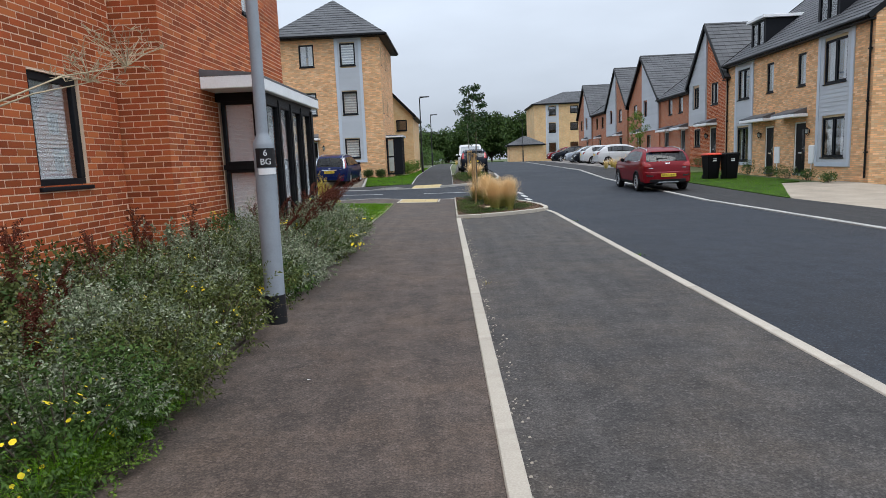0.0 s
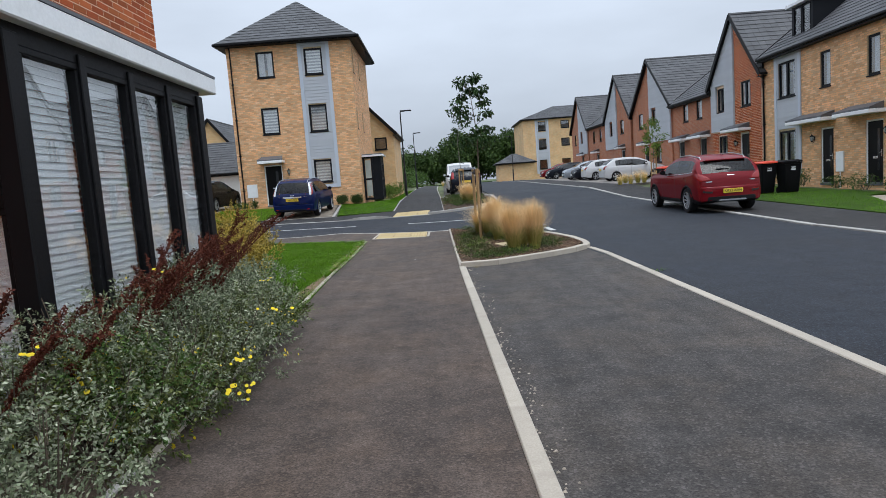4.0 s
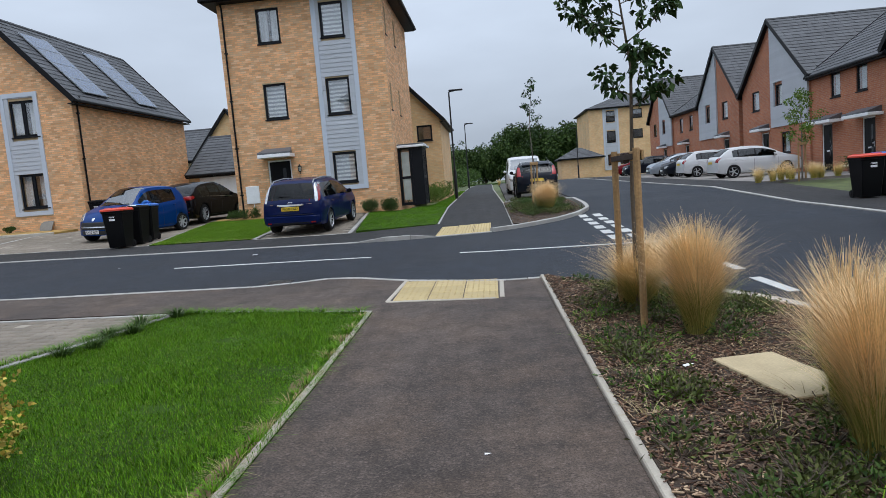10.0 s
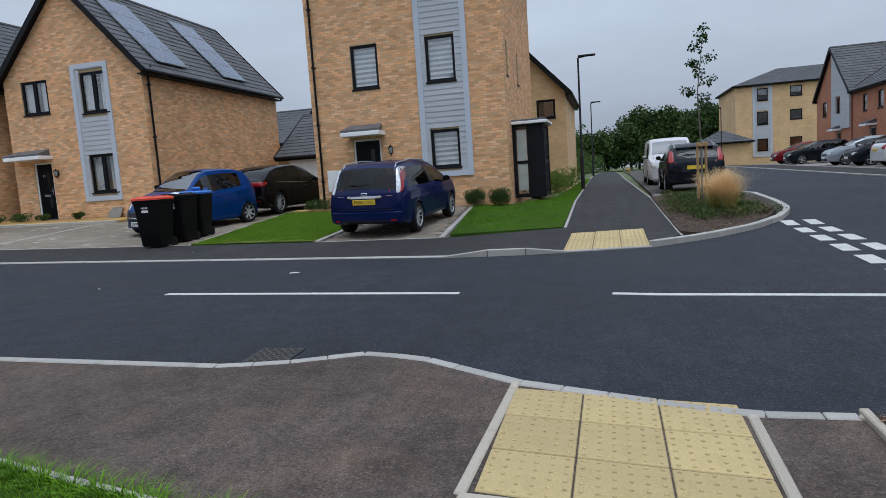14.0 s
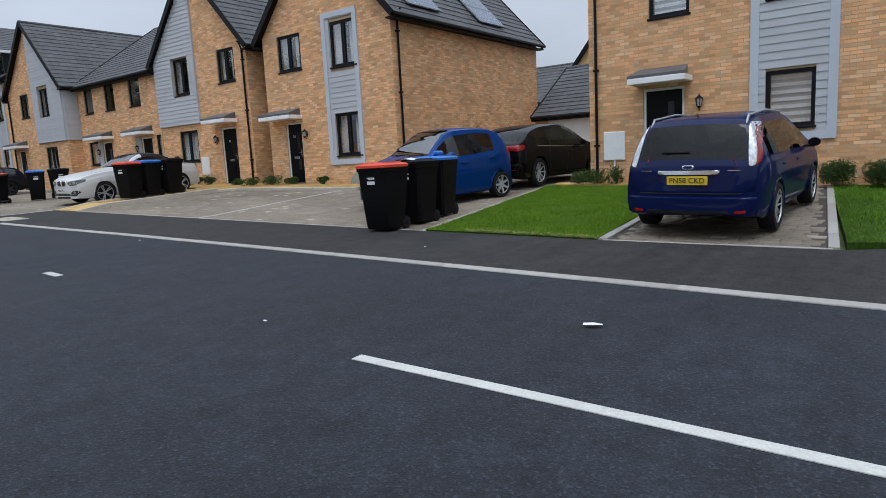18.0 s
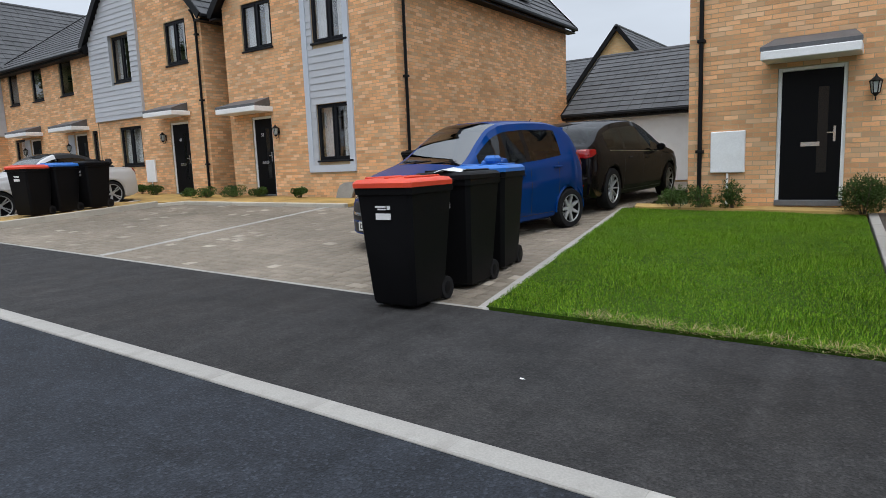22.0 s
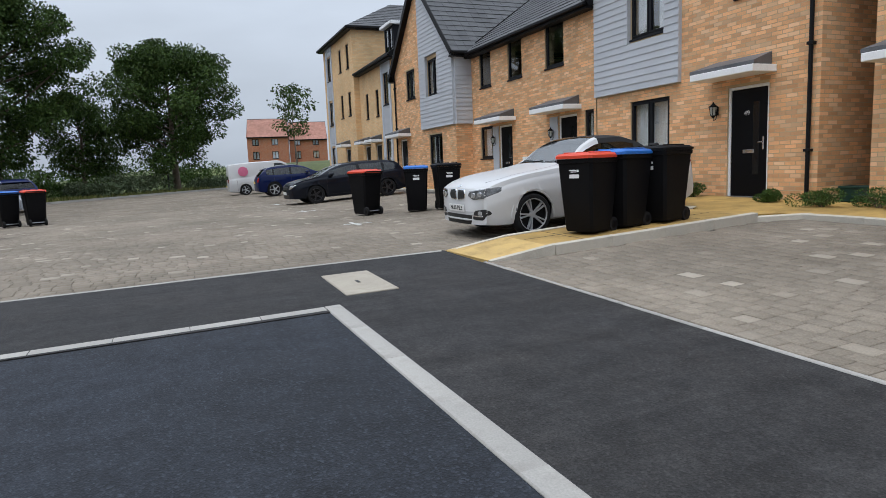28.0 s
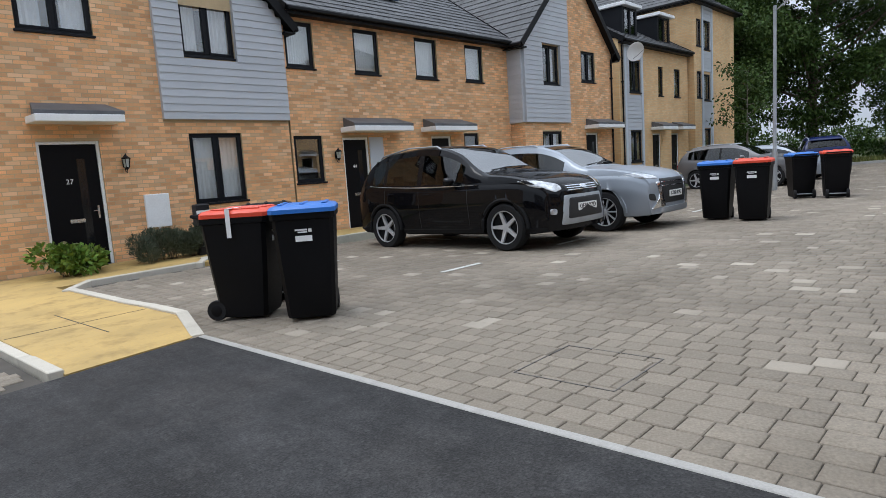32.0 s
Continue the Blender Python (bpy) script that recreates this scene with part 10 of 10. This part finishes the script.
part("frame", Geo().box(-0.23, 0.23, -0.23, -0.20, -0.05, 0.004).box(-0.23, 0.23, 0.20, 0.23, -0.05, 0.004).box(-0.23, -0.20, -0.20, 0.20, -0.05, 0.004).box(0.20, 0.23, -0.20, 0.20, -0.05, 0.004), SIGN_BLACK, gul)
part("pit", Geo().box(-0.2, 0.2, -0.2, 0.2, -0.06, 0.0015), INK, gul)
for s in range(-4, 5):
    for sg in (1, -1):
        a = 0.045 * s
        p, q = (max(-0.2, -0.2 + a * 2) if a > 0 else -0.2, 0), 0
        x0, x1 = max(-0.2, -0.2 + 2 * a), min(0.2, 0.2 + 2 * a)
        part("bar", bar((x0, sg * (x0 - 2 * a), 0.004), (x1, sg * (x1 - 2 * a), 0.004), 0.009, 0.008), CAST_IRON, gul)
cv2 = thing("inspection_cover", on_slope(-25.5, 25.26, 0, 0.010), "paver-filled inspection cover with a thin steel frame", "manhole cover")
for a in ((-0.33, 0.33, -0.358, -0.35), (-0.33, 0.33, 0.35, 0.358), (-0.33, -0.322, -0.35, 0.35), (0.322, 0.33, -0.35, 0.35)):
    part("frame_bar", Geo().box(*a, -0.03, 0.002), CAST_IRON, cv2)
solo("stepping_slab", Geo().box(-0.24, 0.24, -0.45, 0.45, -0.04, 0.02, 0.008), mat("sandstone_slab", (0.46, 0.37, 0.22), 0.85, 0.12, 3, 60, 0.12, 0.3), "buff paving slab lying in the street bed", "paving slab", on_slope(1.08, 18.75, 12, 0.06))
for x, y, a, s in ((-6.1, 27.95, 20, 0.075), (-12.6, 25.64, 40, 0.05), (-14.9, 29.0, 10, 0.025), (0.55, 19.03, 30, 0.05), (-8.57, 26.79, 0, 0.025), (-9.6, 30.3, 0, 0.02), (-18.9, 27.4, 60, 0.03), (-0.9, 17.8, 10, 0.02), (-1.1, 4.2, 0, 0.012)):
    solo("paper_scrap", Geo().add([(-s, -s * 0.3, 0.0), (0, -s * 0.45, s * 0.08), (s, -s * 0.2, 0.004), (s * 0.9, s * 0.3, 0.0), (0.1 * s, s * 0.4, s * 0.09), (-s * 0.95, s * 0.25, 0.006)], [(0, 1, 4, 5), (1, 2, 3, 4)]), STICKER, "scrap of white paper lying on the ground", "litter", on_slope(x, y, a, 0.075 if x > 0 else 0.022))
gr2 = random.Random(8)
for n in (420,):
    gv = Geo()
    for _ in range(n):
        y = gr2.uniform(0, 16)
        x = 0.31 - 0.0175 * y + abs(gr2.gauss(0, 0.06))
        r0 = gr2.uniform(0.003, 0.011)
        gv.add([(x + r0 * cx, y + r0 * cy, g(x, y) + 0.003 + (r0 if cz else 0)) for cz, cx, cy in ((0, -1, -1), (0, 1, -0.8), (0, 0.8, 1), (0, -0.9, 0.9), (1, 0.1, 0))], [(0, 1, 4), (1, 2, 4), (2, 3, 4), (3, 0, 4)])
    part("grit", gv, mat("pale_grit", (0.33, 0.29, 0.23), 0.9, 0.2, 20, 90, 0.2, 0.0, island=0.5), layby, "loose grit along the edging", kind="stuff")
for x, y in ((2.64, 9.2), (2.65, 14.5), (0.30, 7.5), (0.2, 16.15)):
    tuft(x, y, 0.05, 0.06, 18, DRY_BLADE if x < 1 else GRASS_BLADE, "small weed growing in the kerb joint", 0.0)

# ---- planting by the doors ----
for x, y, r, h in ((-5.45, 38.0, 0.36, 0.52), (-4.7, 38.05, 0.36, 0.5), (-8.15, 38.0, 0.36, 0.6)):
    shrub("box_shrub", on_ground(x, y, 0, 0.04), r * 0.95, r * 0.95, h, 6500, 0.030, 0.020, OAK_LEAF, "small clipped evergreen by the house wall", "shrub", lumps=40)
for x, y, r, h in ((-10.45, 38.1, 0.26, 0.36), (-10.9, 38.15, 0.3, 0.34), (-9.95, 38.15, 0.16, 0.42)):
    shrub("door_weed", on_ground(x, y, 0, 0.04), r, r, h, 1500, 0.05, 0.016, GREEN_LEAF, "loose green weed by the house wall", "weed", lumps=9, sprig=0.12)
for x, y, r, h in ((-4.0, 40.5, 0.4, 0.45), (-3.7, 42, 0.45, 0.6), (-3.5, 44, 0.5, 0.7), (-3.4, 46.5, 0.5, 0.8), (-3.2, 49, 0.5, 0.8)):
    shrub("flowering_shrub", on_ground(x, y, 0, 0.02), r * 1.3, r * 1.3, h * 1.25, 2400, 0.06, 0.03, LIME_LEAF if y > 41 else GREEN_LEAF, "leafy border plant by the side of the house", "shrub")
for x, y, r, h in ((-23.2, 37.5, 0.45, 0.34), (-22.4, 37.75, 0.5, 0.34), (-24.3, 37.7, 0.3, 0.25), (-21.6, 38.0, 0.3, 0.3), (-26.2, 37.8, 0.3, 0.35), (-27.1, 37.85, 0.3, 0.3), (-20.0, 38.0, 0.25, 0.25), (-33.5, 37.6, 0.25, 0.35)):
    shrub("evergreen_shrub", on_ground(x, y, 0, 0.06), r, r * 0.7, h, 2400, 0.035, 0.02, GREEN_LEAF, "low spreading evergreen by the front doors", "shrub")
shrub("hydrangea", on_ground(-25.35, 15.3, 0, 0.06), 0.58, 0.5, 0.6, 1100, 0.12, 0.08, LIME_LEAF, "bright green hydrangea with cream flower heads", "shrub", 16, FLOWER_W)
for k in range(4):
    shrub("lavender", on_ground(-26.75 - 0.38 * k, 15.35, 0, 0.06), 0.42, 0.36, 0.62, 4600, 0.10, 0.013, LAVENDER_LEAF, "grey-green lavender bush below the window", "shrub", up=1.4)
for x, y, r, h in ((13.6, 26.5, 0.5, 0.6), (13.7, 28.2, 0.45, 0.5), (13.8, 30.5, 0.4, 0.7), (13.6, 25.0, 0.45, 0.5), (13.5, 32.2, 0.5, 0.8), (13.6, 23.6, 0.4, 0.45), (13.8, 41.5, 0.5, 0.8), (13.6, 36.2, 0.5, 0.7)):
    shrub("flowering_shrub", on_ground(x, y, 0, 0.02), r, r, h, 600, 0.06, 0.035, GREEN_LEAF, "garden shrub before a house across the road", "shrub", 8, FLOWER_W)
for x, y in ((-26.0, 15.6), (-24.0, 38.0)):
    pl = thing("letter_post", on_ground(x - 1.75, y - 0.2, 0, 0.05), "slim black post box by the doors", "post box") if x < -25.5 else None
    if pl:
        part("body", Geo().box(-0.14, 0.14, -0.1, 0.1, 0, 1.0, 0.02), SIGN_BLACK, pl)
        part("label_plate", Geo().box(-0.14, 0.14, 0.1, 0.104, 0.78, 0.88), STICKER, pl)


# ---- roof dormers and a dish ----
def dormer(root, u, y, z, w, h, d):
    """A flat-topped dormer standing on the front slope."""
    b = part("dormer", Geo().box(u, u + 0.08, y, y + d, z, z + h).box(u + w - 0.08, u + w, y, y + d, z, z + h).box(u, u + w, y + 0.06, y + 0.08, z, z + 0.12), ANTHRACITE, root, "grey dormer cheeks")
    part("dormer_roof", Geo().box(u - 0.15, u + w + 0.15, y - 0.2, y + d, z + h, z + h + 0.14, 0.01), WHITE_TRIM, b, "white-edged flat dormer roof")
    window(root, lambda a, n, c: (a, y - n, c), u + 0.08, u + w - 0.08, z + 0.1, z + h - 0.02, 2, "none", False, deep=0.0)


for root, us in ((r1, (1.4, 7.4)),):
    for u in us:
        dormer(root, u, 0.55, 6.1, 1.5, 1.35, 2.2)
for u in (1.2, 4.6):
    dormer(sp, u, 0.4, 6.5, 1.35, 1.3, 2.0)
for hx in [o for o in scene.objects if o.name.startswith("town_house") and o.parent is None and abs(o.matrix_basis.translation.x + 50.3) < 0.2]:
    dormer(hx, 3.6, 0.4, 6.4, 1.35, 1.3, 2.0)
dish = thing("satellite_dish", pose(-46.75, 14.95, 6.05, 0, 0, 0), "white satellite dish on a wall bracket", "satellite dish")
part("reflector", Geo().lathe([(0.001, 0.0), (0.15, 0.015), (0.30, 0.06), (0.38, 0.10), (0.385, 0.09), (0.30, 0.045), (0.001, -0.015)], 24, "y"), WHITE_TRIM, dish, "white dish", smooth=True, tidy=True, at=pose(0.25, 0.35, 0, -25, 0, -30))
part("feed_arm", Geo().tube([(0.25, 0.30, -0.3), (0.45, 0.85, -0.05)], 0.012, 6), GALV, dish)
part("bracket", Geo().tube([(0, -0.05, -0.1), (0.2, 0.3, -0.1), (0.25, 0.32, 0)], 0.02, 6), GALV, dish)
for y in (0.6,):
    solar = [(1.6, 3.25), (3.3, 4.95)]
    for a, b in solar:
        p = part("solar_panel", slope_plate([(a, 1.15, 6.42), (b, 1.15, 6.42), (b, 3.0, 7.70), (a, 3.0, 7.70)], 0.04), SOLAR, st, "blue-black solar panel on the roof", at=pose(0, 0, 0.10))

# ---- block paving, laid stone by stone ----
def gz(x, y):
    return 0.021 * (np.clip(y, 19, 32) - 19) + 0.05 * (np.clip(y, 32, 38.5) - 32) + 0.012 * (np.clip(y, 38.5, 70) - 38.5) + 0.018 * (np.clip(-x, 1, 27) - 1)


def inside_many(x, y, poly):
    ok = np.zeros(len(x), bool)
    for (ax, ay), (bx, by) in zip(poly, poly[1:] + poly[:1]):
        if ay != by:
            ok ^= ((ay > y) != (by > y)) & (x < (bx - ax) * (y - ay) / (by - ay) + ax)
    return ok


def pave(parent, poly, rows_along, pitch, lens, near=None, seed=1, joint=0.0065, avoid=None, tidy=300):
    """Setts in courses over a polygon; those inside near are pieces of their own, the rest one joined part."""
    r2 = np.random.RandomState(seed)
    xs, ys = [p[0] for p in poly], [p[1] for p in poly]
    lo, hi, a0, a1 = (min(xs), max(xs), min(ys), max(ys)) if rows_along == "y" else (min(ys), max(ys), min(xs), max(xs))
    cx, cy, lx, ly = [], [], [], []
    c = lo
    while c < hi:
        p = a0 - r2.uniform(0, 0.3)
        while p < a1:
            l = lens[r2.randint(len(lens))]
            m_, q = c + pitch / 2, p + l / 2
            cx.append(m_ if rows_along == "y" else q)
            cy.append(q if rows_along == "y" else m_)
            lx.append(pitch if rows_along == "y" else l)
            ly.append(l if rows_along == "y" else pitch)
            p += l
        c += pitch
    cx, cy, lx, ly = (np.array(v) for v in (cx, cy, lx, ly))
    ok = inside_many(cx, cy, poly) & inside_many(cx - lx * 0.4, cy - ly * 0.4, poly) & inside_many(cx + lx * 0.4, cy + ly * 0.4, poly)
    if avoid is not None:
        ok &= ~inside_many(cx, cy, avoid)
    cx, cy, lx, ly = cx[ok], cy[ok], lx[ok], ly[ok]
    alone = np.zeros(len(cx), bool)
    if near is not None:
        alone = (cx > near[0]) & (cx < near[1]) & (cy > near[2]) & (cy < near[3])
        keep = np.flatnonzero(alone)[tidy:]
        alone[keep] = False
    made = {}
    for i in np.flatnonzero(alone):
        key = (round(lx[i], 3), round(ly[i], 3))
        if key not in made:
            made[key] = mesh_of("sett", Geo().box(-key[0] / 2 + joint / 2, key[0] / 2 - joint / 2, -key[1] / 2 + joint / 2, key[1] / 2 - joint / 2, -0.04, 0, 0.006), PAVER)
        part("sett", made[key], None, parent, at=on_slope(cx[i], cy[i], 0, 0.008 + r2.uniform(-0.002, 0.002)))
    cx, cy, lx, ly = (v[~alone] for v in (cx, cy, lx, ly))
    n = len(cx)
    dz = r2.uniform(-0.002, 0.002, n) + 0.008
    vs = []
    for inset, dep in ((joint / 2 + 0.005, 0.0), (joint / 2, -0.005), (joint / 2, -0.03)):
        for sx, sy in ((-1, -1), (1, -1), (1, 1), (-1, 1)):
            x, y = cx + sx * (lx / 2 - inset), cy + sy * (ly / 2 - inset)
            vs.append(np.stack([x, y, gz(x, y) + dz + dep], 1))
    v = np.stack(vs, 1).reshape(-1, 3)
    quads = [(0, 1, 2, 3)] + [(4 * k + 4 + i, 4 * k + 4 + (i + 1) % 4, 4 * k + (i + 1) % 4, 4 * k + i) for k in range(2) for i in range(4)]
    plain = quads[:1] + [(8 + i, 8 + (i + 1) % 4, (i + 1) % 4, i) for i in range(4)]
    off_ = np.flatnonzero(cx < -42)[:, None] * 12
    on_ = np.flatnonzero(cx >= -42)[:, None] * 12
    f = np.concatenate([on_ + np.array(q) for q in quads] + [off_ + np.array(q) for q in plain])
    part("sett_field", mesh_arrays("sett_field", v, f, PAVER), None, parent, "grey-brown block paving", kind="stuff")


COURT = [(-24.34, 31.38), (-24.46, 21.72), (-24.98, 20.2), (-24.88, 16.7), (-27.4, 16.75), (-66, 16.5), (-66.5, 19), (-80, 34), (-80, 37.0), (-24.75, 36.3), (-24.5, 32.3)]
pave(court_bed, COURT, "y", 0.175, (0.14, 0.175, 0.21, 0.245), near=(-26.6, -24.5, 22.6, 26.2), seed=5)
DRIVE = [(-23.34, 31.42), (-10.62, 31.54), (-11.62, 38.4), (-11.9, 45.9), (-16.8, 45.9), (-16.8, 37.9), (-17.5, 36.98), (-23.18, 36.5), (-23.2, 32.3)]
pave(drive_bed, DRIVE, "x", 0.16, (0.14, 0.175, 0.21, 0.245), near=(-18.6, -14.2, 31.6, 32.7), seed=6)
pave(focus_bed, [(-7.52, 31.66), (-4.98, 31.9), (-5.6, 38.45), (-7.95, 38.45)], "x", 0.16, (0.16, 0.2, 0.24), seed=7)

pave(west_drive, [(-4.9, 22.1), (-9.5, 22.2), (-9.5, 15), (-5.75, 15), (-5.75, 19.5), (-5.2, 20.9)], "x", 0.16, (0.16, 0.2, 0.24), seed=9)
pave(south_drive, [(-23.25, 21.72), (-18.5, 22.15), (-18.5, 14.5), (-23.25, 14.5)], "x", 0.16, (0.14, 0.175, 0.21, 0.245), seed=8)

# ---- things by the north houses ----
crate = thing("planter_box", on_ground(-23.36, 38.85, 4, 0.0), "dark green plastic planter box by the house wall", "planter")
part("body", Geo().box(-0.36, 0.36, -0.16, 0.16, 0.0, 0.26, 0.015), mat("dark_green_plastic", (0.008, 0.045, 0.032), 0.5, 0.1, 4, 40, 0.1, 0.1), crate)
part("soil", Geo().box(-0.33, 0.33, -0.13, 0.13, 0.255, 0.268), SOIL, crate)
part("rim", Geo().box(-0.38, 0.38, -0.18, -0.15, 0.23, 0.275, 0.008).box(-0.38, 0.38, 0.15, 0.18, 0.23, 0.275, 0.008).box(-0.38, -0.35, -0.15, 0.15, 0.23, 0.275, 0.008).box(0.35, 0.38, -0.15, 0.15, 0.23, 0.275, 0.008), bpy.data.materials["dark_green_plastic"], crate)
leaning = [(-0.30, 0.0), (-0.29, 0.20), (-0.24, 0.32), (-0.12, 0.38), (0.20, 0.40), (0.28, 0.36), (0.22, 0.10), (0.20, 0.0)]
solo("leaning_cover", Geo().prism(leaning, -0.02, 0.02, "y"), mat("weathered_grey_plastic", (0.24, 0.225, 0.20), 0.8, 0.15, 4, 40, 0.15, 0.2), "grey-brown plastic cover leaning on the brick wall", "cover", on_ground(-18.55, 38.12, 0, 0.06) @ pose(0, 0, 0, -18, 0, 0))

# ---- single bricks of the red wall nearest the path ----
rw_root = next(c for c in rbk.children if c.name.startswith("wall"))
rb2 = random.Random(12)
shapes, count = {}, 0
for row in range(17):
    z = 1.35 + row * 0.075
    u = 11.0 - (0.1125 if row % 2 else 0)
    while u < 15.1:
        p, q = max(u, 11.0), min(u + 0.215, 15.1)
        for lo, hi in ((p, min(q, 13.42)), (max(p, 14.30), q)) if 1.36 < z < 2.59 else ((p, q),):
            if hi - lo > 0.03:
                key = round(hi - lo, 3)
                if key not in shapes:
                    shapes[key] = mesh_of("brick", Geo().box(-key / 2, key / 2, -0.003, 0.0, 0.0, 0.065, 0.001), RED_BRICK)
                if count < 300:
                    part("brick", shapes[key], None, rw_root, at=pose((lo + hi) / 2, 0, z) @ Matrix.Translation((0, -rb2.uniform(0.0, 0.001), 0)))
                    count += 1
        u += 0.225
